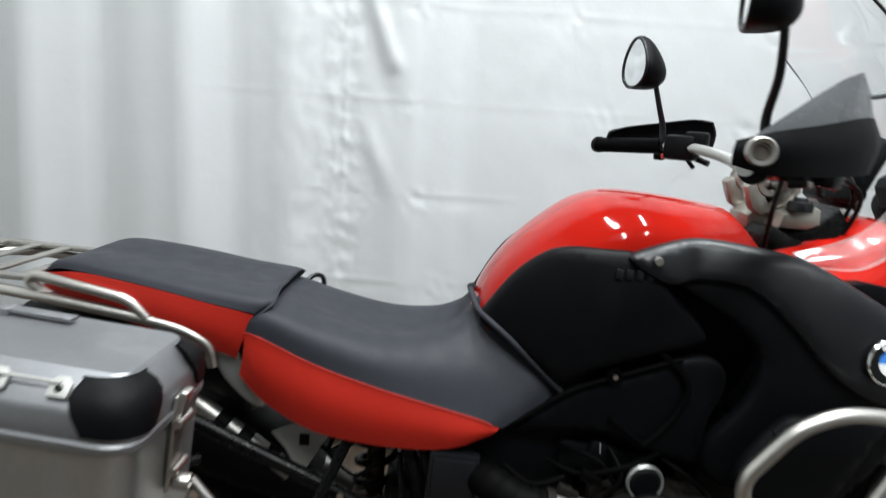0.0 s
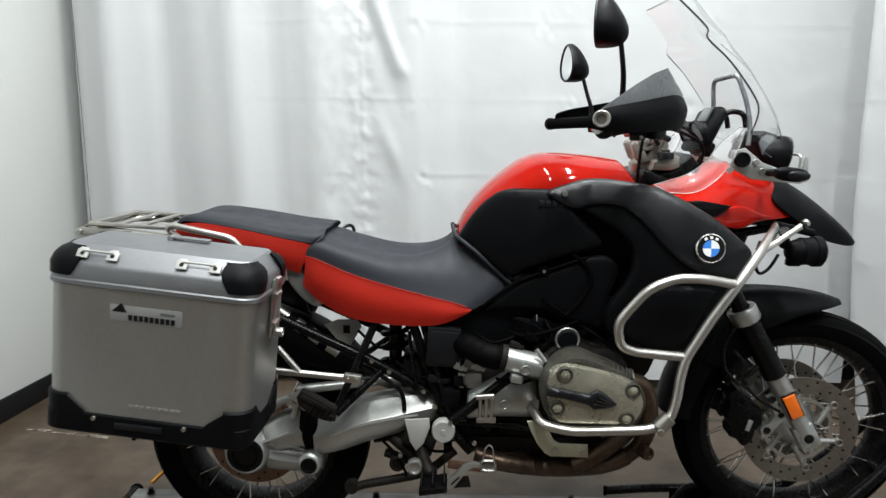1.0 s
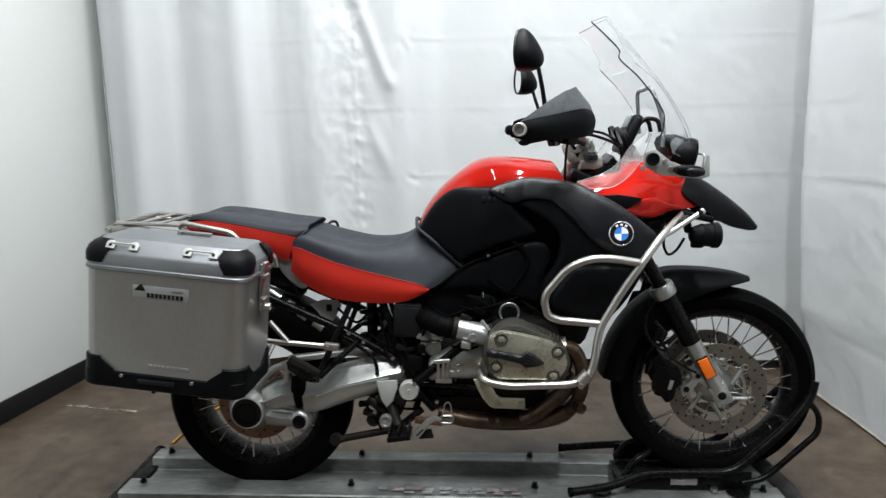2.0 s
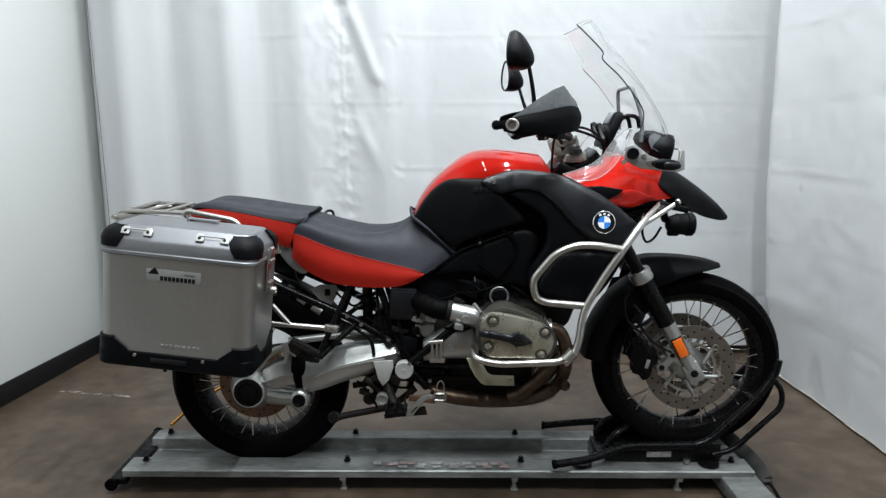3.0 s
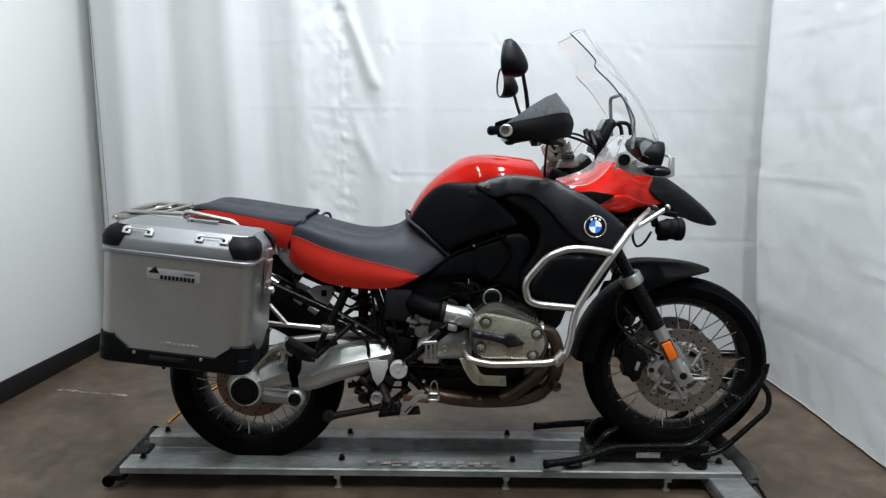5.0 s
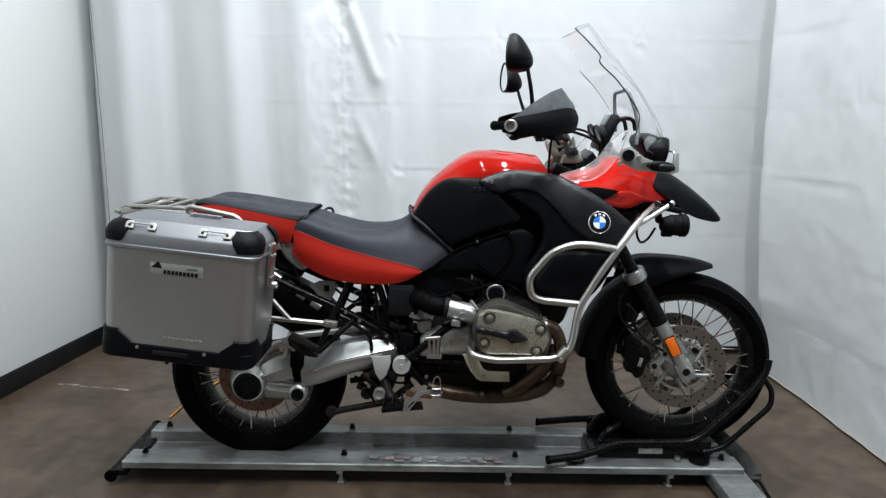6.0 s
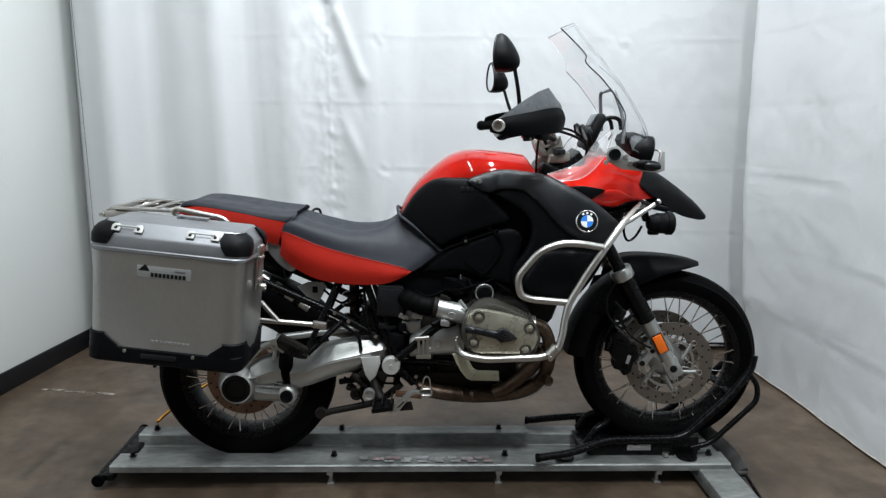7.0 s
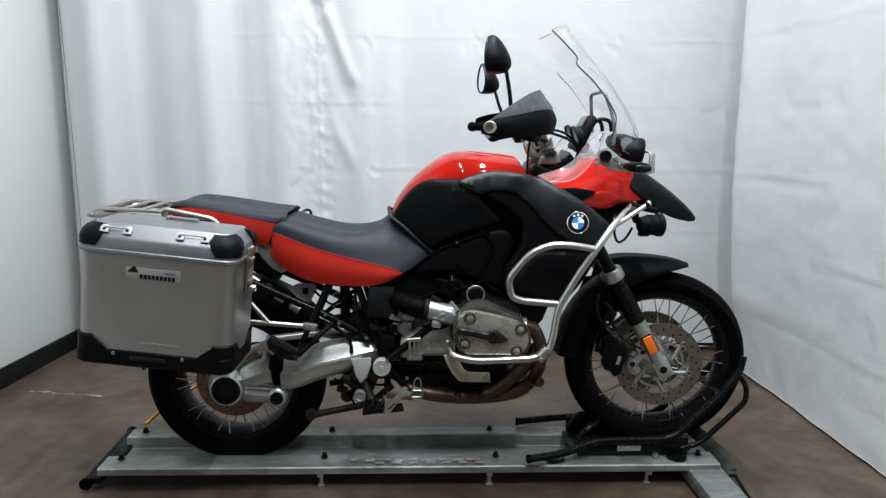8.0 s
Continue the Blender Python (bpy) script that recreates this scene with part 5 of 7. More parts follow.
# ---- handlebar ----
for s in (-1, 1):
    part("handlebar", wire([(0.288, 0, 1.198), (0.285, s * 0.07, 1.200), (0.255, s * 0.16, 1.232), (0.190, s * 0.27, 1.245), (0.08, s * 0.40, 1.236)], lambda f: 0.0155 - 0.004 * min(1, f * 2.2), 7, 14), CAST, bike, "satin silver tapered handlebar", 40, BAR)
    grip = part("grip", rod((0.165, s * 0.300, 1.243), (0.050 if s > 0 else 0.098, s * (0.436 if s > 0 else 0.385), 1.234), 0.0175, 16), RUBBER, bike, "ribbed black rubber grip", 40, BAR)
    part("grip_end", knob((0.052 if s > 0 else 0.100, s * (0.434 if s > 0 else 0.383), 1.234), 0.0195, 0.014, (-0.5, s * 0.85, 0)), BLACK_PLASTIC, grip, "", 40, BAR)
    part("lever", bar([(0.225, s * 0.23, 1.240), (0.205, s * 0.31, 1.240), (0.155, s * 0.38, 1.240), (0.12, s * 0.405, 1.240)], 0.0065, 0.05), BLACK_PLASTIC, bike, "black hand lever", 40, BAR)
    part("switch_box", merge(box(0.055, 0.07, 0.055, (0.20, s * 0.268, 1.243), (0, 0, s * 55), 0.012), box(0.03, 0.05, 0.035, (0.225, s * 0.25, 1.262), (0, 0, s * 55), 0.008)), BLACK_PLASTIC, bike, "black switch cluster", 40, BAR)
    part("switch_button", box(0.016, 0.012, 0.012, (0.168, s * 0.282, 1.222), (0, 0, s * 55), 0.003), RED_LENS, bike, "red switch button", 40, BAR)
    perch = part("lever_perch", merge(box(0.056, 0.036, 0.026, (0.212, s * 0.320, 1.228), (0, 6, s * 50), 0.006), box(0.026, 0.026, 0.022, (0.176, s * 0.345, 1.222), (0, -8, s * 50), 0.005), rod((0.238, s * 0.29, 1.222), (0.262, s * 0.268, 1.212), 0.007, 10), rod((0.222, s * 0.30, 1.220), (0.236, s * 0.285, 1.200), 0.005, 8)), BLACK_PAINT, bike, "dark lever perch below the guard", 40, BAR)
    for q in ((0.222, s * 0.330, 1.219), (0.182, s * 0.358, 1.218)):
        part("perch_screw", knob(q, 0.004, 0.004, (0, s, 0), seg=8), STEEL, perch, "", 40, BAR)
    guard = part("handguard", skin([[Vector((x, s * y, z)) for x, y, z in r] for r in (
        [(0.064, 0.404, 1.268), (0.060, 0.408, 1.254), (0.062, 0.404, 1.238)],
        [(0.107, 0.414, 1.282), (0.108, 0.421, 1.256), (0.108, 0.412, 1.229)],
        [(0.165, 0.398, 1.293), (0.172, 0.406, 1.262), (0.172, 0.394, 1.229)],
        [(0.244, 0.354, 1.308), (0.256, 0.358, 1.276), (0.252, 0.352, 1.234)],
        [(0.276, 0.314, 1.304), (0.287, 0.316, 1.276), (0.280, 0.312, 1.240)])], 3, 3, 0.006), BLACK_PLASTIC, bike, "black plastic handguard", 30, BAR)
    if s < 0:
        part("spoiler", skin([[Vector((x, s * y, z)) for x, y, z in r] for r in (
            [(0.084, 0.412, 1.272), (0.085, 0.412, 1.275), (0.086, 0.411, 1.278)],
            [(0.165, 0.3975, 1.288), (0.163, 0.394, 1.313), (0.158, 0.388, 1.328)],
            [(0.210, 0.3745, 1.297), (0.206, 0.374, 1.330), (0.198, 0.370, 1.352)],
            [(0.247, 0.3505, 1.304), (0.244, 0.348, 1.338), (0.230, 0.350, 1.364)],
            [(0.276, 0.314, 1.306), (0.273, 0.312, 1.313), (0.270, 0.309, 1.320)])], 1, 1, 0.003), SMOKED, guard, "smoked grey wind spoiler", 25, BAR)
    part("bar_end_ring", lathe([(0.009, 0), (0.0185, 0), (0.0185, -0.006), (0.016, -0.009), (0.011, -0.008)], 28), STEEL, guard, "satin metal ring with a bolt", 40, BAR @ Matrix.Translation((0.086, s * 0.4265, 1.257)) @ pose(0, 0, 0, 0, 0, -12 if s < 0 else 192))
    part("bar_end_bolt", knob((0.086, s * 0.424, 1.257), 0.0115, 0.009, (-0.2, s, 0), 0.25, 16), DISC, guard, "", 40, BAR)
    mid_x, mid_y, mid_z = (0.122, -0.330, 1.4480) if s < 0 else (0.158, 0.285, 1.424)
    foot = Vector((0.170, -0.255, 1.250)) if s < 0 else Vector((mid_x + 0.052, 0.300, 1.250))
    head = Vector((mid_x + 0.016, mid_y, mid_z - 0.035))
    part("mirror_stem", wire([foot, foot + Vector((-0.003, 0, 0.045)), foot.lerp(head, 0.6) + Vector((0.004, 0, 0)), head], lambda f: 0.0075 - 0.002 * f, 6, 10), BLACK_SATIN, bike, "black mirror stem")
    part("stem_nut", knob(foot - Vector((0, 0, 0.004)), 0.010, 0.018, (0, 0, 1), seg=6), BLACK_PAINT, bike)
    # teardrop head: heights, depth behind the glass and half width
    LEVELS = ((1.386, 0.018, 0.006), (1.389, 0.034, 0.028), (1.396, 0.046, 0.044), (1.408, 0.054, 0.053), (1.424, 0.054, 0.056), (1.440, 0.048, 0.053), (1.456, 0.039, 0.045), (1.472, 0.028, 0.033), (1.484, 0.017, 0.020), (1.491, 0.006, 0.006))
    rows = [[Vector((-0.024 + d * max(-0.0065 / max(d, 0.0065), math.cos(a)), w * math.sin(a), z - 1.436)) for a in (2 * math.pi * k / 24 for k in range(24))] for z, d, w in LEVELS]
    mm = Matrix.Translation((mid_x, mid_y, mid_z)) @ pose(0, 0, 0, 0, 0, 10 if s > 0 else -17) @ Matrix.Scale(1.04 if s < 0 else 1.07, 4)
    mir = part("mirror", skin(rows, 3, 1, 0.0, True, True), BLACK_PLASTIC, bike, "black teardrop rear-view mirror", 50, mm)
    glass_line = [(0.046 * math.sin(a) * (1 - 0.22 * math.cos(a)), 0.002 + 0.046 * math.cos(a)) for a in (2 * math.pi * k / 30 for k in range(30))]
    part("mirror_rim", wire([Vector((-0.0325, y * 1.10, z * 1.06)) for y, z in glass_line + glass_line[:1]], 0.0032, 2, 8), BLACK_SATIN, mir, "thin black rim round the glass", 50, mm)
    part("mirror_glass", slab(glass_line, 0.0, 0.0012, 0), MIRROR, mir, "mirror glass", 40, mm @ Matrix.Translation((-0.0312, 0, 0)) @ pose(0, 0, 0, 0, 0, 90))
for s in (-1, 1):
    clamp = part("bar_clamp", merge(lathe([(0.013, -0.019), (0.022, -0.019), (0.0245, -0.015), (0.0245, 0.015), (0.022, 0.019), (0.013, 0.019)], 24, "Y", (0.288, s * 0.048, 1.199)), slab([(0.248, 1.190), (0.254, 1.172), (0.264, 1.150), (0.278, 1.142), (0.300, 1.150), (0.286, 1.170), (0.276, 1.190), (0.268, 1.197), (0.256, 1.199)], s * 0.034, s * 0.064, 0.005), slab([(0.284, 1.150), (0.300, 1.150), (0.344, 1.186), (0.340, 1.204), (0.322, 1.208), (0.300, 1.178)], s * 0.036, s * 0.062, 0.005)), BRIDGE, bike, "cast silver handlebar clamp with forked arms", 40, STEER)
    for x in (0.268, 0.308):
        part("clamp_bolt", knob((x, s * 0.048, 1.212), 0.006, 0.012, (0.1, 0, 1), 0.4, 10), STEEL, clamp, "", 40, STEER)
    # dark slab drawn for the open triangle between the clamp arms
    part("clamp_web", slab([(0.276, 1.172), (0.298, 1.182), (0.302, 1.160), (0.290, 1.152)], s * 0.040, s * 0.052, 0.001), DARK_METAL, clamp, "dark slab in place of the opening between the arms", 40, STEER)
    part("cable_guide", bar([(0.318, s * 0.055, 1.170), (0.332, s * 0.060, 1.190), (0.330, s * 0.062, 1.214)], 0.006, 0.01), STEEL, bike, "", 40, STEER)
part("fork_bridge", merge(slab([(0.262, 1.118), (0.262, 1.140), (0.275, 1.150), (0.330, 1.166), (0.345, 1.160), (0.345, 1.130), (0.292, 1.110)], -0.046, 0.046, 0.012),
                          slab([(0.292, 1.126), (0.298, 1.152), (0.345, 1.170), (0.364, 1.162), (0.366, 1.136), (0.345, 1.126)], -0.104, 0.104, 0.012),
                          lathe([(0, -0.020), (0.032, -0.020), (0.035, -0.014), (0.035, 0.018), (0.031, 0.022), (0, 0.022)], 28, "Z", (0.318, -0.020, 1.160)),
                          lathe([(0.020, 0.022), (0.024, 0.022), (0.024, 0.027), (0.020, 0.027)], 24, "Z", (0.318, -0.020, 1.160))), BRIDGE, bike, "cast silver fork bridge", 40, STEER)
for s in (-1, 1):
    part("fork_cap", lathe([(0, 0.012), (0.010, 0.012), (0.012, 0.006), (0.019, 0.005), (0.021, 0.0), (0.021, -0.01), (0, -0.01)], 20, "Z", (0.328, s * 0.095, 1.168)), BLACK_SATIN, bike, "dark fork tube cap", 40, STEER)
part("fork_yoke", slab([(0.272, 1.108), (0.352, 1.130), (0.395, 1.168), (0.412, 1.145), (0.392, 1.09), (0.30, 1.06)], -0.100, 0.100, 0.010), BLACK_PAINT, bike, "black lower yoke and ignition housing", 40, STEER)
part("steering_head", merge(rod((0.315, 0, 1.11), (0.40, 0, 0.93), 0.045, 18), box(0.12, 0.22, 0.05, (0.315, 0, 1.085), (0, 24, 0), 0.012)), BLACK_PAINT, bike, "black steering head")
part("control_cable", wire([(0.235, -0.22, 1.235), (0.32, -0.17, 1.225), (0.40, -0.13, 1.19), (0.405, -0.10, 1.13), (0.37, -0.08, 1.07)], 0.0045), BLACK_PAINT, bike, "black control cable", 40)
part("control_cable", wire([(0.24, -0.20, 1.24), (0.35, -0.14, 1.232), (0.415, -0.09, 1.18), (0.40, -0.06, 1.10)], 0.004), BLACK_PAINT, bike)
part("control_cable", wire([(0.245, -0.19, 1.235), (0.238, -0.18, 1.19), (0.236, -0.17, 1.13), (0.238, -0.16, 1.08)], 0.004), BLACK_PAINT, bike)
part("brake_reservoir", lathe([(0, 0), (0.024, 0), (0.026, 0.006), (0.026, 0.034), (0.022, 0.038), (0, 0.038)], 20, "Z", (0.245, -0.235, 1.262)), BLACK_SATIN, bike, "black fluid reservoir", 40, BAR)

# ---- crash bars and fog lamps ----
for s in (-1, 1):
    cb = part("crash_bar", bar([(0.575, s * 0.190, 0.996), (0.530, s * 0.255, 0.978), (0.478, s * 0.320, 0.948), (0.425, s * 0.345, 0.882), (0.372, s * 0.345, 0.800), (0.318, s * 0.349, 0.705), (0.308, s * 0.355, 0.655)], 0.0112, 0.03, 12), STEEL, bike, "satin steel upper crash bar")
    part("branch_tube", bar([(0.492, s * 0.305, 0.952), (0.520, s * 0.285, 0.962), (0.606, s * 0.262, 1.014)], 0.0075, 0.02, 12), STEEL, cb, "slim steel branch that carries the lamp")
    part("branch_cap", knob((0.604, s * 0.2625, 1.013), 0.0095, 0.008, (0.8, -s * 0.2, 0.5), 0.3, 14), STEEL, cb)
    part("loop_tube", bar([(0.418, s * 0.345, 0.884), (0.345, s * 0.352, 0.897), (0.285, s * 0.352, 0.897), (0.225, s * 0.352, 0.872), (0.160, s * 0.348, 0.790), (0.172, s * 0.345, 0.735), (0.205, s * 0.345, 0.722), (0.318, s * 0.345, 0.712)], 0.0112, 0.045, 12), STEEL, cb, "satin steel loop of the crash bar")
    lo = part("crash_bar", bar([(0.309, s * 0.354, 0.662), (0.303, s * 0.36, 0.615), (0.287, s * 0.365, 0.562), (0.238, s * 0.37, 0.545), (0.06, s * 0.375, 0.540), (-0.005, s * 0.365, 0.552), (-0.015, s * 0.32, 0.56), (-0.01, s * 0.2, 0.52)], 0.0112, 0.04, 12), STEEL, bike, "satin steel lower engine guard tube")
    part("joint", merge(rod((0.262, s * 0.372, 0.552), (0.285, s * 0.372, 0.578), 0.018), knob((0.262, s * 0.385, 0.548), 0.008, 0.01, (0, s, 0), seg=8)), STEEL, lo, "clamped tube joint")
    part("guard_bracket", slab([(-0.033, 0.540), (-0.022, 0.512), (-0.006, 0.482), (0.012, 0.460), (0.026, 0.453), (0.116, 0.451), (0.113, 0.484), (0.046, 0.486), (0.032, 0.494), (0.018, 0.520), (0.008, 0.545)], s * 0.318, s * 0.324, 0.002), PALE_BRACKET, lo, "flat pale metal mounting bracket")
    part("bracket_bolt", knob((0.035, s * 0.323, 0.467), 0.009, 0.007, (0, s, 0), seg=10), STEEL, lo)
    part("bracket_bolt", knob((0.103, s * 0.323, 0.467), 0.009, 0.007, (0, s, 0), seg=10), STEEL, lo)
    fog = part("fog_lamp", merge(lathe([(0, -0.048), (0.016, -0.047), (0.024, -0.040), (0.030, -0.022), (0.031, -0.016), (0.033, -0.016), (0.033, -0.008), (0.032, -0.006), (0.034, 0.012), (0.037, 0.014), (0.037, 0.030), (0.033, 0.034), (0.0, 0.030)], 28, "X", (0.634, s * 0.225, 0.942)), box(0.035, 0.02, 0.02, (0.615, s * 0.205, 0.912), (0, 0, 0), 0.005), box(0.09, 0.05, 0.018, (0.615, s * 0.19, 0.992), (0, 12, 0), 0.006)), BLACK_PLASTIC, bike, "black round fog lamp under the crash bar")
    part("lens", lathe([(0, 0.038), (0.031, 0.036), (0.031, 0.031), (0, 0.031)], 20, "X", (0.634, s * 0.225, 0.942)), LENS, fog, "clear lamp glass")
    part("lamp_clamp", merge(rod((0.565, s * 0.25, 0.995), (0.585, s * 0.215, 0.955), 0.012), knob((0.598, s * 0.262, 1.010), 0.009, 0.012, (0.7, s, 0), seg=10)), BLACK_PAINT, fog)
    part("cable", wire([(0.578, s * 0.205, 0.93), (0.555, s * 0.21, 0.895), (0.53, s * 0.215, 0.885), (0.515, s * 0.22, 0.92), (0.525, s * 0.22, 0.965)], 0.004), BLACK_PAINT, fog)


# ---- engine ----
FACE = [(0.008, 0.652), (0.019, 0.681), (0.045, 0.693), (0.082, 0.690), (0.125, 0.681), (0.185, 0.664), (0.212, 0.644), (0.230, 0.603), (0.219, 0.571), (0.197, 0.553), (0.115, 0.553), (0.033, 0.556), (0.016, 0.581), (0.006, 0.621)]
RIM = [(-0.003, 0.635), (0.009, 0.665), (0.030, 0.689), (0.059, 0.705), (0.093, 0.707), (0.125, 0.696), (0.190, 0.668), (0.222, 0.642), (0.238, 0.600), (0.224, 0.556), (0.197, 0.538), (0.115, 0.535), (0.035, 0.535), (0.011, 0.566), (-0.004, 0.60)]


def cover_ring(pts, scale, y, s):
    cx, cz = 0.115, 0.622
    return [Vector((cx + (x - cx) * scale, s * y, cz + (z - cz) * scale)) for x, z in pts]


for s in (-1, 1):
    cover = part("valve_cover", skin([cover_ring(RIM, k, y, s) for k, y in ((0.88, 0.240), (0.93, 0.246), (0.985, 0.285), (1.0, 0.322), (0.99, 0.338), (0.955, 0.346), (0.5, 0.347))], 3, 3, 0, True, True), COVER_RIM, bike, "champagne grey cylinder head cover with a dark cast rim", 45)
    part("cover_face", skin([cover_ring(FACE, k, y, s) for k, y in ((1.0, 0.338), (1.005, 0.346), (0.99, 0.356), (0.955, 0.3635), (0.90, 0.366), (0.4, 0.372))], 3, 3, 0, True, True), CHAMPAGNE, cover, "champagne grey painted face", 40)
    part("cover_gasket", skin([cover_ring(RIM, k, y, s) for k, y in ((0.90, 0.232), (0.935, 0.235), (0.935, 0.243), (0.90, 0.245))], 1, 3, 0, True, True), BLACK_PAINT, cover, "dark sealing edge")
    strip = shell([(0.002, 0.648), (0.034, 0.643), (0.066, 0.637), (0.097, 0.631), (0.107, 0.638), (0.116, 0.642), (0.134, 0.634), (0.162, 0.609), (0.136, 0.599), (0.111, 0.596), (0.096, 0.608), (0.048, 0.620), (0.002, 0.626)], lambda x, z: -0.386 + 0.15 * max(0, 0.03 - x), 0.008, 0.005, 0.008, 1)
    part("cover_strip", strip if s < 0 else mirrored(strip), BLACK_SATIN, cover, "dark arrow-shaped trim")
    tip = merge(*[rod((0.108 + 0.006 * k, -0.3905, 0.612 + 0.008 * k), (0.146, -0.3905, 0.607 + 0.003 * k), 0.0022, 8) for k in range(3)])
    part("strip_tip", tip if s < 0 else mirrored(tip), DARK_METAL, cover)
    for x, z in ((0.044, 0.673), (0.200, 0.638), (0.029, 0.593), (0.189, 0.569)):
        m = Matrix.Translation((x, s * 0.363, z)) @ pose(0, 0, 0, 0, 0, 0 if s < 0 else 180)
        # boss takes the dark casting colour to draw the shadow ring round the bolt
        boss = part("bolt_boss", lathe([(0.011, 0.004), (0.0185, 0.004), (0.0195, -0.004), (0.017, -0.009), (0.0135, -0.008), (0.012, -0.002), (0.0, 0.000)], 22, "Y"), COVER_RIM, cover, "round bolt boss, darkened for its shadow ring", 40, m)
        part("cover_bolt", merge(lathe([(0.0, -0.010), (0.006, -0.010), (0.0100, -0.008), (0.0115, -0.003), (0.0, -0.003)], 18, "Y"), knob((0, -0.0115, 0), 0.0045, 0.003, seg=6)), CHAMPAGNE, boss, "pale bolt head", 40, m)
    for k in range(13):
        f = k / 12
        part("cover_rib", rod((0.078 + 0.122 * f, s * 0.350, 0.697 - 0.036 * f), (0.084 + 0.122 * f, s * 0.318, 0.707 - 0.036 * f), 0.0026, 6), COVER_RIM, cover)
    for k in range(8):
        y = s * (0.125 + 0.015 * k)
        part("cooling_fin", slab([(0.0, 0.56), (0.0, 0.665), (0.04, 0.690), (0.18, 0.685), (0.22, 0.655), (0.22, 0.57), (0.18, 0.54), (0.04, 0.54)], y, y + s * 0.006, 0.002), DARK_METAL, bike, "dark cooling fin of the cylinder")
    part("cylinder", rod((0.11, s * 0.10, 0.625), (0.11, s * 0.25, 0.625), 0.068, 24), DARK_METAL, bike, "dark cylinder barrel")
    tb = part("throttle_body", rod((-0.088, s * 0.238, 0.668), (0.016, s * 0.242, 0.645), 0.031, 24), CAST, bike, "cast silver throttle body")
    part("hose_clamp", rod((-0.094, s * 0.238, 0.669), (-0.080, s * 0.238, 0.666), 0.034, 24), DARK_METAL, tb, "steel hose clamp")
    part("hose_clamp", rod((0.006, s * 0.242, 0.648), (0.016, s * 0.242, 0.646), 0.035, 24), DARK_METAL, tb, "steel hose clamp")
    part("throttle_lever", merge(box(0.05, 0.012, 0.028, (-0.02, s * 0.278, 0.655), (0, 20, 0), 0.004), knob((-0.035, s * 0.276, 0.652), 0.013, 0.01, (0, s, 0), 0.4), rod((-0.01, s * 0.27, 0.70), (0.012, s * 0.275, 0.672), 0.006), box(0.03, 0.03, 0.02, (-0.055, s * 0.262, 0.625), (0, 10, 0), 0.004)), CAST, tb)
    part("intake_hose", wire([(-0.09, s * 0.238, 0.668), (-0.125, s * 0.235, 0.672), (-0.165, s * 0.20, 0.680), (-0.20, s * 0.15, 0.685)], lambda f: 0.031 + 0.0015 * math.sin(f * 40), 6, 20), RUBBER, bike, "black ribbed intake hose")
    part("plug_cap", lathe([(0.0, 0.03), (0.025, 0.03), (0.025, -0.004), (0.021, -0.007), (0, -0.005)], 26), BLACK_PLASTIC, bike, "black round plug cap", 40, Matrix.Translation((0.073, s * 0.215, 0.710)) @ pose(0, 0, 0, 0, 0, 0 if s < 0 else 180))
    part("plug_ring", lathe([(0.0255, 0.004), (0.030, 0.004), (0.0315, -0.002), (0.029, -0.006), (0.0255, -0.004)], 30, "Y", (0, 0, 0), True), CAST, bike, "bright ring round the plug cap", 40, Matrix.Translation((0.073, s * 0.215, 0.710)) @ pose(0, 0, 0, 0, 0, 0 if s < 0 else 180))
    part("header_pipe", wire([(0.225, s * 0.20, 0.60), (0.268, s * 0.20, 0.59), (0.295, s * 0.19, 0.53), (0.295, s * 0.17, 0.44), (0.262, s * 0.13, 0.365), (0.19, s * 0.09, 0.325), (0.08, s * 0.07, 0.318)], 0.0215, 7, 16), EXHAUST, bike, "heat-stained exhaust header pipe")
    part("pipe_flange", rod((0.222, s * 0.20, 0.60), (0.24, s * 0.20, 0.598), 0.032, 20), STEEL, bike)
    part("down_tube", rod((-0.01, s * 0.19, 0.645), (-0.215, s * 0.195, 0.478), 0.0135), BLACK_PAINT, bike, "black frame tube")
    part("down_tube", rod((-0.318, s * 0.150, 0.735), (-0.228, s * 0.160, 0.475), 0.0125), BLACK_PAINT, bike, "black frame tube")
    part("down_tube", rod((-0.290, s * 0.165, 0.735), (-0.214, s * 0.172, 0.480), 0.0085), BLACK_PAINT, bike, "slim black frame tube")
    part("lower_tube", bar([(-0.215, s * 0.15, 0.462), (-0.04, s * 0.16, 0.458), (0.02, s * 0.2, 0.46)], 0.0105, 0.02), BLACK_PAINT, bike)
    part("subframe_tube", bar([(-0.95, s * 0.12, 0.86), (-0.67, s * 0.14, 0.735), (-0.42, s * 0.145, 0.622), (-0.27, s * 0.145, 0.535)], 0.0135, 0.06), BLACK_PAINT, bike, "black rear subframe tube")
    part("subframe_tube", rod((-0.405, s * 0.145, 0.740), (-0.508, s * 0.22, 0.508), 0.0095), BLACK_PAINT, bike)
    part("subframe_tube", rod((-0.395, s * 0.16, 0.600), (-0.505, s * 0.22, 0.505), 0.0095), BLACK_PAINT, bike)
    peg = part("pillion_peg", merge(slab([(-0.600, 0.557), (-0.586, 0.576), (-0.540, 0.552), (-0.500, 0.528), (-0.504, 0.494), (-0.530, 0.496), (-0.556, 0.505), (-0.595, 0.534)], s * 0.215, s * 0.245, 0.006), box(0.07, 0.006, 0.012, (-0.555, s * 0.247, 0.545), (0, 29, 0), 0.002), knob((-0.513, s * 0.245, 0.508), 0.008, 0.012, (0, s, 0), 0.3, 12)), DARK_METAL, bike, "dark grey folded pillion footpeg")
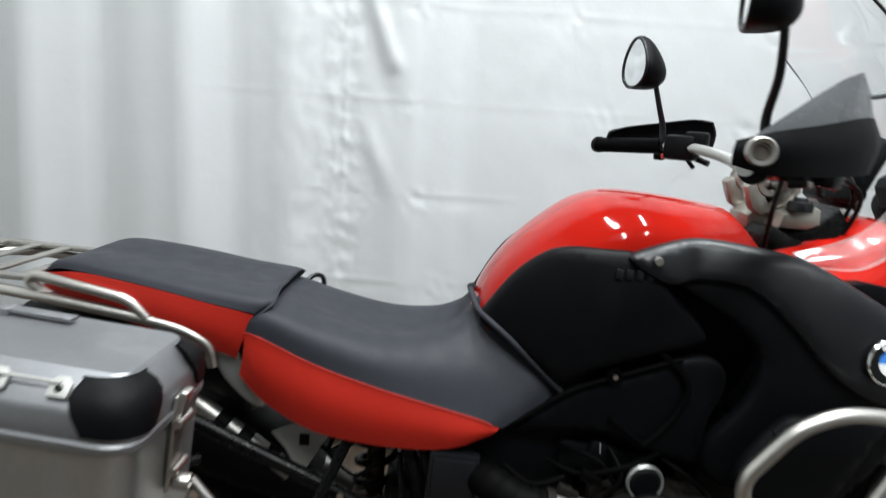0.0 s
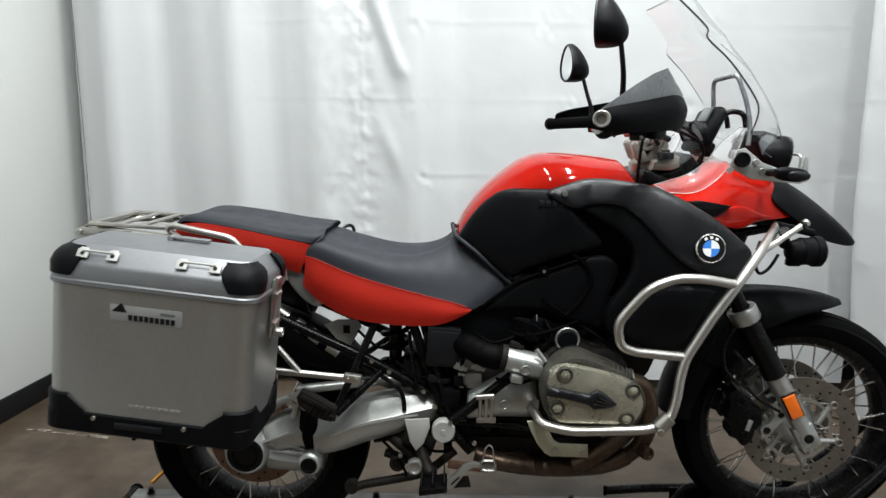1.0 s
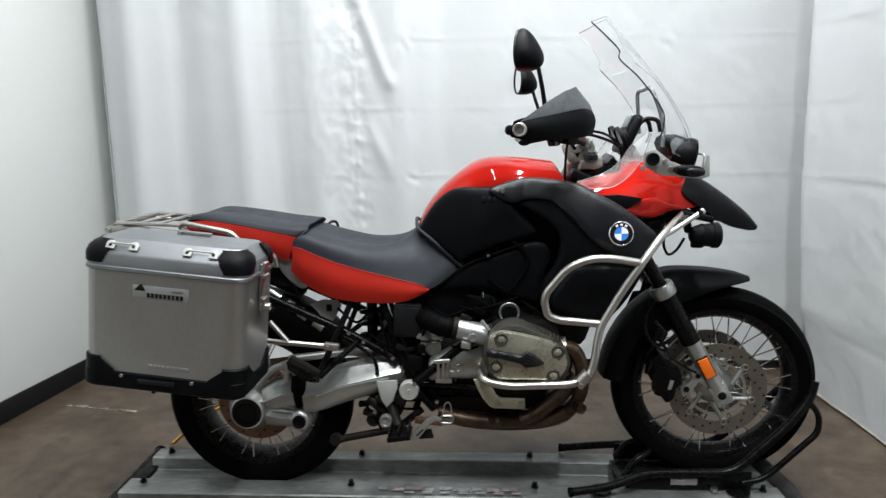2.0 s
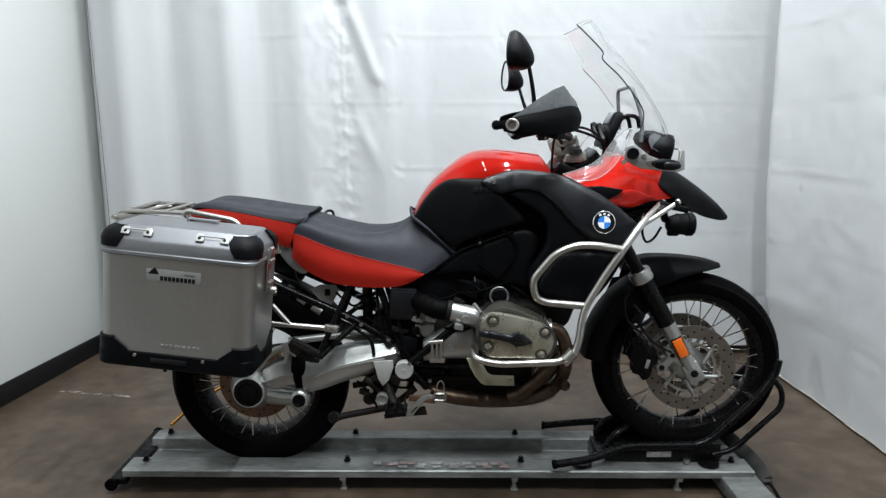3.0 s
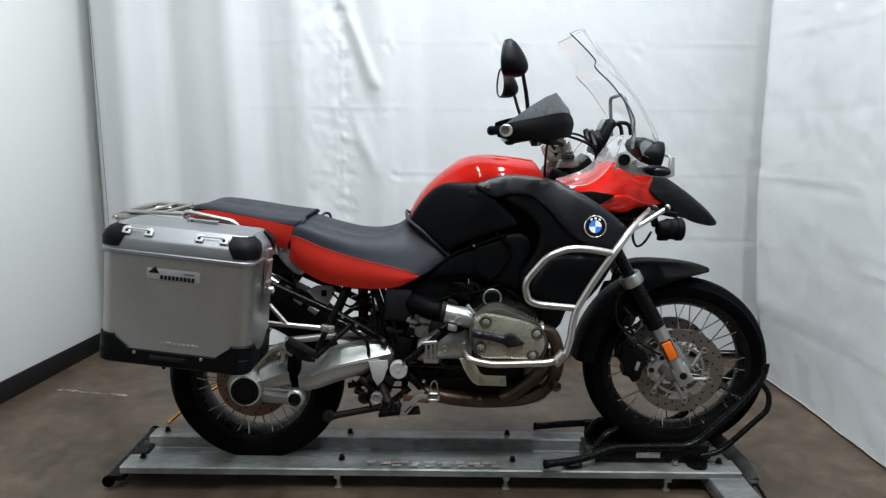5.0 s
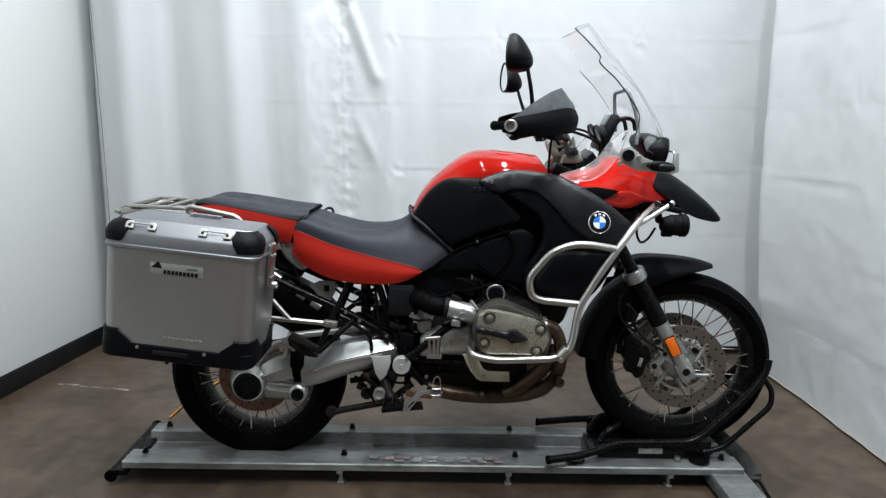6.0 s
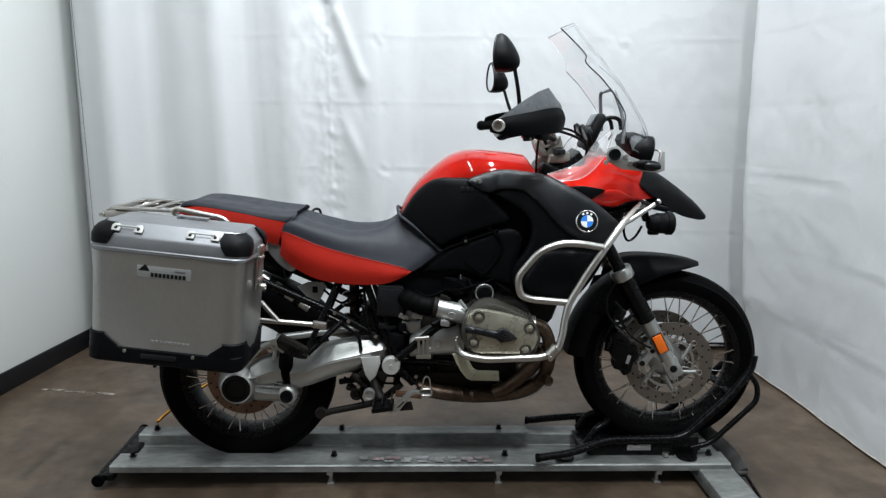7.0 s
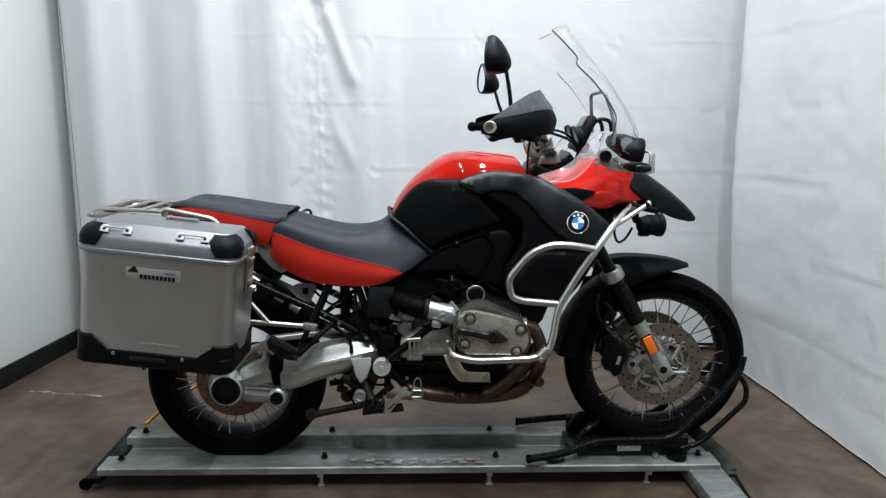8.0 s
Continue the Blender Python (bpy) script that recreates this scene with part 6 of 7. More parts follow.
    for k in range(4):
        part("peg_rib", box(0.005, 0.008, 0.030, (-0.556 + 0.012 * k, s * 0.246, 0.533 - 0.0062 * k), (0, 32, 0), 0.001), BLACK_PLASTIC, peg)
    part("frame_plug", lathe([(0, -0.002), (0.006, -0.003), (0.007, 0), (0.027, -0.001), (0.030, 0.003), (0.030, 0.025), (0, 0.025)], 36), DULL_CAST, bike, "round silver frame plug", 40, Matrix.Translation((-0.232, s * 0.216, 0.460)) @ pose(0, 0, 0, 0, 0, 0 if s < 0 else 180))
    part("heel_plate", slab([(-0.332, 0.490), (-0.268, 0.495), (-0.266, 0.470), (-0.282, 0.425), (-0.302, 0.405), (-0.318, 0.430)], s * 0.205, s * 0.213, 0.004), DULL_CAST, bike, "cast silver heel plate")
    part("starter_cover", skin([[Vector((x, s * 0.165 + s * -1 * 0.0 + r * math.cos(a) * 0.7, z + r * math.sin(a))) for a in (2 * math.pi * k / 16 for k in range(16))] for x, z, r in ((-0.172, 0.515, 0.028), (-0.165, 0.516, 0.038), (-0.12, 0.533, 0.048), (-0.06, 0.548, 0.062), (-0.01, 0.552, 0.066), (0.01, 0.552, 0.060))], 3, 2, 0, True, True), CAST, bike, "cast silver starter cover")
    clip = part("cover_clip", merge(rod((-0.150, s * 0.218, 0.557), (-0.105, s * 0.222, 0.562), 0.008, 10), rod((-0.140, s * 0.216, 0.50), (-0.140, s * 0.220, 0.556), 0.0045, 8), rod((-0.125, s * 0.218, 0.50), (-0.125, s * 0.222, 0.558), 0.0045, 8), rod((-0.111, s * 0.218, 0.50), (-0.111, s * 0.222, 0.558), 0.0045, 8), box(0.05, 0.014, 0.014, (-0.124, s * 0.214, 0.495), (0, 0, 0), 0.003)), STEEL, bike, "steel clip on the starter cover")
    part("bolt", knob((-0.078, s * 0.212, 0.536), 0.013, 0.006, (0, s, 0), 0.5, 14), CAST, bike)
    part("bracket", box(0.05, 0.03, 0.07, (-0.175, s * 0.13, 0.60), (0, 0, 0), 0.006), CAST, bike)

block = part("engine_block", merge(box(0.36, 0.24, 0.20, (0.06, 0, 0.56), (0, 0, 0), 0.03), box(0.30, 0.20, 0.14, (0.06, 0, 0.42), (0, 0, 0), 0.04), lathe([(0, -0.0), (0.10, 0.0), (0.11, 0.02), (0.11, 0.10), (0, 0.10)], 32, "X", (0.18, 0, 0.56))), DARK_METAL, bike, "dark boxer engine block")
part("sump", stack([(0.345, 0.26, 0.18, 0.03, 0), (0.36, 0.30, 0.21, 0.03, 0), (0.40, 0.32, 0.22, 0.03, 0)]), DARK_METAL, bike, "ribbed cast sump")
part("front_cover", merge(box(0.16, 0.22, 0.20, (0.27, 0, 0.68), (0, 20, 0), 0.03), box(0.10, 0.26, 0.08, (0.24, 0, 0.70), (0, 0, 0), 0.02)), DARK_METAL, bike, "dark front engine cover")
part("gearbox", merge(box(0.26, 0.20, 0.20, (-0.22, 0, 0.52), (0, 0, 0), 0.035), box(0.14, 0.24, 0.12, (-0.16, 0, 0.55), (0, 0, 0), 0.02)), DARK_METAL, bike, "dark gearbox housing")
part("airbox", merge(box(0.22, 0.30, 0.14, (-0.13, 0, 0.715), (0, 0, 0), 0.02), box(0.075, 0.34, 0.11, (-0.235, 0, 0.675), (0, 0, 0), 0.012)), BLACK_PLASTIC, bike, "black airbox")
part("upper_engine_clutter", merge(box(0.30, 0.30, 0.10, (0.10, 0, 0.76), (0, 0, 0), 0.02), box(0.16, 0.34, 0.05, (0.02, 0, 0.72), (0, 8, 0), 0.01), box(0.05, 0.36, 0.04, (0.01, 0, 0.735), (0, 20, 0), 0.008)), BLACK_PLASTIC, bike, "black air ducts above the engine")
for k, pts in enumerate(([(-0.06, -0.20, 0.75), (0.0, -0.235, 0.735), (0.03, -0.24, 0.70), (0.05, -0.22, 0.72)], [(0.02, -0.21, 0.75), (0.035, -0.245, 0.72), (0.02, -0.25, 0.69), (0.0, -0.245, 0.665)],
                         [(-0.08, -0.20, 0.72), (-0.03, -0.24, 0.715), (0.04, -0.25, 0.735), (0.10, -0.22, 0.75)], [(0.10, -0.20, 0.74), (0.13, -0.24, 0.73), (0.17, -0.24, 0.70), (0.2, -0.2, 0.66)])):
    part("wiring_loom", wire([(x, y * 0.86, z) for x, y, z in pts], 0.0042), RUBBER, bike, "black wiring loom")
part("cable_tie", rod((-0.005, -0.215, 0.772), (-0.004, -0.215, 0.756), 0.0012, 6), GREY_PLATE, bike)
part("catalyst", wire([(0.10, 0, 0.318), (0.0, 0, 0.320), (-0.12, 0.0, 0.342), (-0.22, 0.04, 0.38), (-0.32, 0.10, 0.45)], lambda f: 0.055 - 0.025 * f, 6, 20), EXHAUST, bike, "heat-stained exhaust collector")
part("exhaust_pipe", wire([(-0.145, -0.10, 0.345), (-0.06, -0.115, 0.328), (0.06, -0.115, 0.318), (0.19, -0.12, 0.330), (0.262, -0.13, 0.365)], 0.025, 7, 16), EXHAUST, bike, "heat-stained exhaust pipe")
part("balance_pipe", wire([(0.290, -0.14, 0.485), (0.240, -0.15, 0.430), (0.165, -0.14, 0.360), (0.12, -0.13, 0.335)], 0.024, 6, 14), EXHAUST, bike)
part("skid_plate", skin([[Vector((x, y, z + 0.012 * abs(y / 0.12) ** 3)) for y in (-0.12, -0.06, 0, 0.06, 0.12)] for x, z in ((0.295, 0.345), (0.25, 0.305), (0.15, 0.288), (0.02, 0.283), (0.0, 0.292))], 4, 3, 0.004), CAST, bike, "thin aluminium skid plate")
part("oil_cap", knob((0.285, -0.18, 0.405), 0.018, 0.03, (0.4, -1, 0), 0.2, 14), EXHAUST, bike)
part("muffler", wire([(-0.34, 0.12, 0.45), (-0.45, 0.16, 0.475), (-0.58, 0.19, 0.51), (-0.95, 0.21, 0.62)], lambda f: 0.03 + 0.032 * min(1, max(0, f * 2.2 - 0.7)), 8, 20), STEEL, bike, "steel muffler")
pipe = part("tail_pipe", rod((-0.700, -0.075, 0.748), (-0.520, -0.075, 0.620), 0.017, 20), STEEL, bike, "bright steel pipe behind the frame tube")
for f in (0.30, 0.52, 0.78):
    q = Vector((-0.700, -0.075, 0.748)).lerp(Vector((-0.520, -0.075, 0.620)), f)
    part("pipe_band", rod(q - Vector((0.010, 0, -0.007)), q + Vector((0.010, 0, -0.007)), 0.0195, 20), RUBBER, pipe, "black rubber band")
part("rear_hugger", shell([(-0.70, 0.70), (-0.645, 0.715), (-0.56, 0.665), (-0.47, 0.615), (-0.46, 0.575), (-0.52, 0.560), (-0.62, 0.585), (-0.70, 0.625)], lambda x, z: -0.085, 0.02, 0.015), BLACK_PLASTIC, bike, "black inner mudguard")
part("rear_mudguard", arched(150, 40, 0.372, 0.085, 22, 0.05, REAR[0], REAR[1]), BLACK_PLASTIC, bike, "black rear mudguard")
part("battery_box", box(0.14, 0.14, 0.10, (-0.50, 0.0, 0.81), (0, 15, 0), 0.02), BLACK_PLASTIC, bike, "black battery box")
part("abs_bracket", slab([(-0.556, 0.700), (-0.520, 0.716), (-0.468, 0.716), (-0.456, 0.697), (-0.490, 0.636), (-0.516, 0.644), (-0.530, 0.670)], -0.088, -0.080, 0.003), DULL_CAST, bike, "silver bracket with a small black mark")
part("print_bar", box(0.018, 0.001, 0.022, (-0.496, -0.0890, 0.690), (0, 0, 0), 0.0003), BLACK_MARK, bike)
spring_pts = [(-0.372 + 0.036 * math.cos(a), 0.036 * math.sin(a), 0.555 + 0.0033 * k) for k, a in ((k, 2 * math.pi * k / 12) for k in range(61))]
shock = part("shock_absorber", merge(rod((-0.372, 0, 0.53), (-0.372, 0, 0.80), 0.018, 16), lathe([(0.0, 0.0), (0.04, 0.0), (0.044, 0.006), (0.04, 0.012), (0.0, 0.014)], 24, "Z", (-0.372, 0, 0.545)), lathe([(0.0, 0.0), (0.032, 0.0), (0.034, 0.012), (0.028, 0.06), (0.0, 0.062)], 24, "Z", (-0.372, 0, 0.745))), EXHAUST, bike, "rear shock absorber")
part("coil_spring", sweep([Vector(q) for q in spring_pts], 0.0075, 9), BLACK_PAINT, shock, "black coil spring")
part("shock_hose", wire([(-0.45, -0.12, 0.60), (-0.40, -0.15, 0.585), (-0.345, -0.16, 0.545), (-0.335, -0.165, 0.495)], 0.006), BLACK_PAINT, bike, "black hose")
part("shock_hose", wire([(-0.325, -0.13, 0.70), (-0.315, -0.15, 0.62), (-0.30, -0.16, 0.555), (-0.275, -0.16, 0.53)], 0.005), BLACK_PAINT, bike)
part("relay_block", merge(box(0.05, 0.06, 0.055, (-0.215, -0.15, 0.535), (0, 10, 0), 0.008), knob((-0.232, -0.16, 0.575), 0.02, 0.012, (0, 0, 1), 0.2, 12), box(0.025, 0.03, 0.03, (-0.195, -0.17, 0.585), (0, 0, 0), 0.004)), BLACK_PLASTIC, bike)
part("battery_clip", merge(box(0.022, 0.02, 0.012, (-0.19, -0.172, 0.60), (0, 20, 0), 0.003), box(0.06, 0.02, 0.04, (-0.165, -0.16, 0.58), (0, 0, 0), 0.003)), CAST, bike)

CABLES = (((-0.30, -0.15, 0.70), (-0.275, -0.17, 0.62), (-0.25, -0.17, 0.56)), ((-0.21, -0.16, 0.73), (-0.18, -0.19, 0.66), (-0.20, -0.18, 0.60), (-0.17, -0.18, 0.56)),
          ((-0.15, -0.18, 0.71), (-0.11, -0.22, 0.70), (-0.06, -0.23, 0.72)), ((-0.36, -0.14, 0.62), (-0.30, -0.16, 0.585), (-0.24, -0.17, 0.60)),
          ((-0.46, -0.13, 0.70), (-0.40, -0.15, 0.66), (-0.36, -0.15, 0.69)), ((-0.10, -0.20, 0.60), (-0.05, -0.23, 0.60), (-0.02, -0.25, 0.615)),
          ((-0.33, -0.13, 0.47), (-0.30, -0.17, 0.43), (-0.27, -0.17, 0.39), (-0.22, -0.16, 0.38)), ((-0.40, -0.10, 0.38), (-0.36, -0.14, 0.36), (-0.33, -0.15, 0.31)))
for pts in CABLES:
    part("loose_cable", wire(pts, 0.0040), RUBBER, bike, "thin black cable")
part("fuse_box", merge(box(0.085, 0.02, 0.105, (-0.235, -0.178, 0.675), (0, 3, 0), 0.006), box(0.070, 0.006, 0.085, (-0.235, -0.190, 0.675), (0, 3, 0), 0.003)), BLACK_SATIN, bike, "black plastic fuse box cover")
for q, m in (((-0.195, -0.182, 0.625), CAST), ((-0.262, -0.172, 0.588), BLACK_SATIN), ((-0.060, -0.238, 0.700), DARK_METAL), ((-0.150, -0.19, 0.628), CAST), ((-0.020, -0.215, 0.715), RUBBER)):
    part("cable_plug", merge(box(0.024, 0.016, 0.018, q, (0, 20, 0), 0.003), box(0.012, 0.012, 0.012, (q[0] + 0.016, q[1], q[2] - 0.006), (0, 20, 0), 0.002)), m, bike, "small cable connector")
for q in ((-0.375, -0.162, 0.600), (-0.285, -0.162, 0.548), (-0.420, -0.160, 0.628), (-0.330, -0.150, 0.728), (-0.215, -0.210, 0.482), (-0.060, -0.205, 0.608), (-0.255, -0.160, 0.505), (-0.150, -0.150, 0.402), (-0.345, -0.165, 0.372)):
    part("frame_bolt", knob(q, 0.0065, 0.007, seg=8), STEEL, bike, "small bright bolt")

# ---- swingarm and final drive ----
arm = []
SECTION = ((1.0, 0.45), (0.6, 0.92), (-0.1, 1.0), (-0.55, 0.88), (-0.98, 0.16), (-1.0, 0.08), (-0.82, -0.5), (-0.40, -1.0), (0.5, -1.0), (1.0, -0.5))
for x, y, z, h, w in ((-0.238, -0.095, 0.497, 0.030, 0.030), (-0.255, -0.105, 0.494, 0.040, 0.042), (-0.32, -0.113, 0.482, 0.050, 0.048), (-0.36, -0.116, 0.473, 0.056, 0.050), (-0.44, -0.120, 0.455, 0.061, 0.052), (-0.505, -0.122, 0.432, 0.062, 0.050), (-0.575, -0.122, 0.412, 0.060, 0.046)):
    arm.append([Vector((x, y + w * a, z + h * b)) for a, b in SECTION])
swing = part("swingarm", skin(arm, 4, 2, 0, True, True), CAST, bike, "silver cast single-sided swingarm", 24)
part("swingarm_rib", wire([(-0.30, -0.160, 0.480), (-0.36, -0.166, 0.472), (-0.46, -0.171, 0.450), (-0.53, -0.171, 0.423)], 0.0035, 6, 8), CAST, swing)
part("swingarm_rib", wire([(-0.64, -0.160, 0.425), (-0.68, -0.160, 0.408), (-0.715, -0.158, 0.395)], 0.004, 6, 8), CAST, swing)
part("drive_boot", skin([[Vector((x + r * 0.12 * math.sin(3 * j), -0.118 + r * 0.75 * math.cos(a), z0 + r * math.sin(a) * 1.05)) for a in (2 * math.pi * k / 16 for k in range(16))] for j, (x, z0, r) in enumerate(((-0.565, 0.428, 0.058), (-0.578, 0.430, 0.066), (-0.588, 0.430, 0.058), (-0.598, 0.430, 0.064), (-0.610, 0.428, 0.054)))], 3, 2, 0, True, True), RUBBER, bike, "black ribbed rubber drive boot", 60)
DRIVE_SECTION = ((1.0, 0.4), (0.5, 0.95), (-0.2, 1.0), (-0.62, 0.80), (-0.97, 0.12), (-1.0, 0.0), (-0.85, -0.6), (-0.4, -1.0), (0.5, -1.0), (1.0, -0.5))
drive = part("final_drive", merge(
    lathe([(0, -0.160), (0.044, -0.160), (0.046, -0.166), (0.050, -0.168), (0.054, -0.165), (0.060, -0.150), (0.076, -0.112), (0.084, -0.075), (0.084, -0.045), (0, -0.045)], 40, "Y", (REAR[0], 0, REAR[1] + 0.003)),
    skin([[Vector((x, -0.115 + w * a, z + h * b)) for a, b in DRIVE_SECTION] for x, z, h, w in ((-0.600, 0.425, 0.054, 0.046), (-0.640, 0.418, 0.056, 0.048), (-0.680, 0.402, 0.057, 0.046), (-0.715, 0.386, 0.050, 0.032))], 3, 2, 0, True, True),
    skin([[Vector((x, -0.132 + w * a, z + h * b)) for a, b in DRIVE_SECTION] for x, z, h, w in ((-0.588, 0.338, 0.033, 0.030), (-0.63, 0.341, 0.031, 0.030), (-0.68, 0.346, 0.034, 0.028), (-0.705, 0.350, 0.036, 0.022))], 3, 2, 0, True, True)), CAST, bike, "silver cast final drive housing", 26)
# recess between the ribs gets its shade from a dark metal slab
part("drive_web", slab([(-0.600, 0.395), (-0.605, 0.350), (-0.70, 0.330), (-0.72, 0.40)], -0.125, -0.095, 0.004), DARK_METAL, drive, "dark slab for the shade between the ribs")
for pts in (((-0.605, -0.150, 0.372), (-0.65, -0.154, 0.385), (-0.700, -0.156, 0.390)), ((-0.598, -0.156, 0.362), (-0.64, -0.158, 0.366), (-0.695, -0.158, 0.372))):
    part("drive_rib", wire(pts, 0.0035, 6, 8), CAST, drive)
part("axle_cap", knob((REAR[0], -0.162, REAR[1] + 0.003), 0.049, 0.006, (0, -1, 0), 0.0, 36), BLACK_MARK, drive, "round black axle cap")
part("axle_cap_rim", lathe([(0.030, -0.1675), (0.036, -0.1675), (0.036, -0.1695), (0.030, -0.1695)], 36, "Y", (REAR[0], 0, REAR[1] + 0.003), True), BLACK_PLASTIC, drive)
part("pivot", lathe([(0, -0.172), (0.024, -0.172), (0.030, -0.168), (0.034, -0.155), (0.034, -0.11), (0, -0.11)], 28, "Y", (-0.588, 0, 0.338)), CAST, drive, "silver pivot boss")
part("pivot_cap", knob((-0.588, -0.170, 0.338), 0.022, 0.005, (0, -1, 0), 0.3, 24), BLACK_PLASTIC, drive, "round black pivot cap")
part("torque_link", merge(wire([(-0.735, -0.12, 0.42), (-0.712, -0.13, 0.460), (-0.670, -0.14, 0.502), (-0.640, -0.14, 0.512)], 0.012, 5, 12), lathe([(0.008, -0.012), (0.017, -0.012), (0.018, -0.009), (0.018, 0.009), (0.017, 0.012), (0.008, 0.012)], 22, "Y", (-0.623, -0.145, 0.512), True), wire([(-0.625, -0.14, 0.497), (-0.632, -0.14, 0.465), (-0.645, -0.135, 0.44)], 0.009, 5, 10)), CAST, bike, "silver torque arm eye")
part("torque_arm", rod((-0.63, -0.10, 0.522), (-0.29, -0.08, 0.560), 0.013), CAST, bike, "slim torque arm")
part("link_plate", slab([(-0.645, 0.53), (-0.60, 0.545), (-0.575, 0.505), (-0.60, 0.485)], -0.160, -0.154, 0.002), CAST, bike)
part("drive_vent", knob((-0.715, -0.13, 0.445), 0.008, 0.014, (-0.2, -0.4, 1), seg=10), STEEL, drive)

# ---- foot controls and side stand ----
rest = part("footrest", merge(box(0.070, 0.085, 0.010, (-0.255, -0.268, 0.345), (0, -8, 0), 0.003), box(0.030, 0.04, 0.02, (-0.262, -0.215, 0.345), (0, 0, 0), 0.004)), BLACK_PAINT, bike, "toothed metal rider footrest")
for k in range(3):
    bx = -0.284 + 0.028 * k
    tb = part("tooth_bar", box(0.005, 0.088, 0.018, (bx, -0.268, 0.356 + 0.004 * k), (0, 0, 0), 0.001), BLACK_PAINT, rest, "serrated grip bar")
    part("teeth", merge(*[box(0.003, 0.004, 0.005, (bx, -0.228 - 0.0135 * j, 0.367 + 0.004 * k), (35, 0, 0), 0.001) for j in range(7)]), DARK_METAL, tb, "worn metal teeth")
part("tooth_bar", box(0.066, 0.005, 0.012, (-0.256, -0.313, 0.352), (0, -8, 0), 0.001), BLACK_PAINT, rest)
part("footrest_boss", knob((-0.305, -0.20, 0.362), 0.020, 0.02, (0, -1, 0), 0.3, 14), CAST, bike, "small cast boss")
part("footrest_mount", merge(rod((-0.30, -0.16, 0.40), (-0.265, -0.215, 0.345), 0.016), box(0.05, 0.03, 0.06, (-0.31, -0.15, 0.42), (0, 30, 0), 0.008)), DARK_METAL, bike, "cast footrest mount")
part("brake_pedal", slab([(-0.245, 0.306), (-0.222, 0.324), (-0.198, 0.346), (-0.178, 0.369), (-0.155, 0.377), (-0.138, 0.374), (-0.134, 0.360), (-0.152, 0.362), (-0.168, 0.352), (-0.186, 0.328), (-0.205, 0.302), (-0.235, 0.294)], -0.212, -0.200, 0.003), CAST, bike, "cast brake pedal")
part("pedal_slot", box(0.030, 0.002, 0.004, (-0.200, -0.2125, 0.325), (0, -46, 0), 0.0005), BLACK_MARK, bike)
part("pedal_fold", slab([(-0.205, 0.296), (-0.186, 0.326), (-0.165, 0.330), (-0.158, 0.300)], -0.198, -0.190, 0.002), DARK_METAL, bike, "dark folded pedal plate")
part("pedal_pad", merge(bar([(-0.132, -0.205, 0.372), (-0.123, -0.205, 0.414), (-0.113, -0.205, 0.424), (-0.104, -0.205, 0.414), (-0.099, -0.205, 0.372)], 0.0022, 0.012, 8), bar([(-0.135, -0.235, 0.366), (-0.098, -0.235, 0.366), (-0.094, -0.19, 0.372), (-0.135, -0.19, 0.372)], 0.0036, 0.012, 8, True), box(0.036, 0.03, 0.006, (-0.117, -0.205, 0.362), (0, 0, 0), 0.002)), STEEL, bike, "folding wire pedal tip")
part("pedal_arm", box(0.09, 0.012, 0.022, (-0.175, -0.16, 0.34), (0, 6, 0), 0.004), RUST_DISC, bike, "rusty pedal linkage")
part("center_stand", merge(bar([(-0.20, -0.11, 0.36), (-0.28, -0.13, 0.30), (-0.45, -0.14, 0.270), (-0.475, -0.145, 0.262)], 0.012, 0.04, 10), bar([(-0.20, 0.11, 0.36), (-0.28, 0.13, 0.30), (-0.45, 0.14, 0.270)], 0.012, 0.04, 10), rod((-0.22, -0.11, 0.36), (-0.22, 0.11, 0.36), 0.012)), DARK_METAL, bike, "dark folded centre stand")
part("stand_foot", lathe([(0, -0.012), (0.018, -0.012), (0.02, 0), (0.018, 0.012), (0, 0.012)], 16, "Y", (-0.478, -0.145, 0.268)), DARK_METAL, bike)
part("linkage_clutter", merge(box(0.09, 0.12, 0.07, (-0.30, -0.06, 0.38), (0, 20, 0), 0.012), rod((-0.37, -0.12, 0.40), (-0.30, -0.14, 0.35), 0.016), rod((-0.39, -0.10, 0.345), (-0.31, -0.13, 0.335), 0.012), knob((-0.355, -0.13, 0.335), 0.022, 0.02, (0, -1, 0), 0.3, 14), box(0.16, 0.05, 0.04, (-0.40, -0.04, 0.40), (0, 0, 0), 0.01)), DARK_METAL, bike, "dark stand linkage and springs")
part("frame_cradle", merge(box(0.16, 0.20, 0.05, (-0.18, 0, 0.40), (0, 0, 0), 0.012), rod((-0.23, -0.15, 0.46), (-0.16, -0.13, 0.37), 0.014), rod((-0.23, 0.15, 0.46), (-0.16, 0.13, 0.37), 0.014)), BLACK_PAINT, bike, "black lower frame cradle")

# ---- luggage rack ----
rack = part("luggage_rack", bar([(-0.643, -0.14, 0.835), (-0.648, -0.145, 0.872), (-0.690, -0.15, 0.898), (-0.755, -0.15, 0.912), (-0.918, -0.15, 0.938), (-1.10, -0.13, 0.956), (-1.155, -0.10, 0.956), (-1.155, 0.10, 0.956), (-1.10, 0.13, 0.956), (-0.918, 0.15, 0.938), (-0.755, 0.15, 0.912), (-0.690, 0.15, 0.898), (-0.648, 0.145, 0.872), (-0.643, 0.14, 0.835)], 0.0095, 0.03, 12), STEEL, bike, "satin steel luggage rack tube")
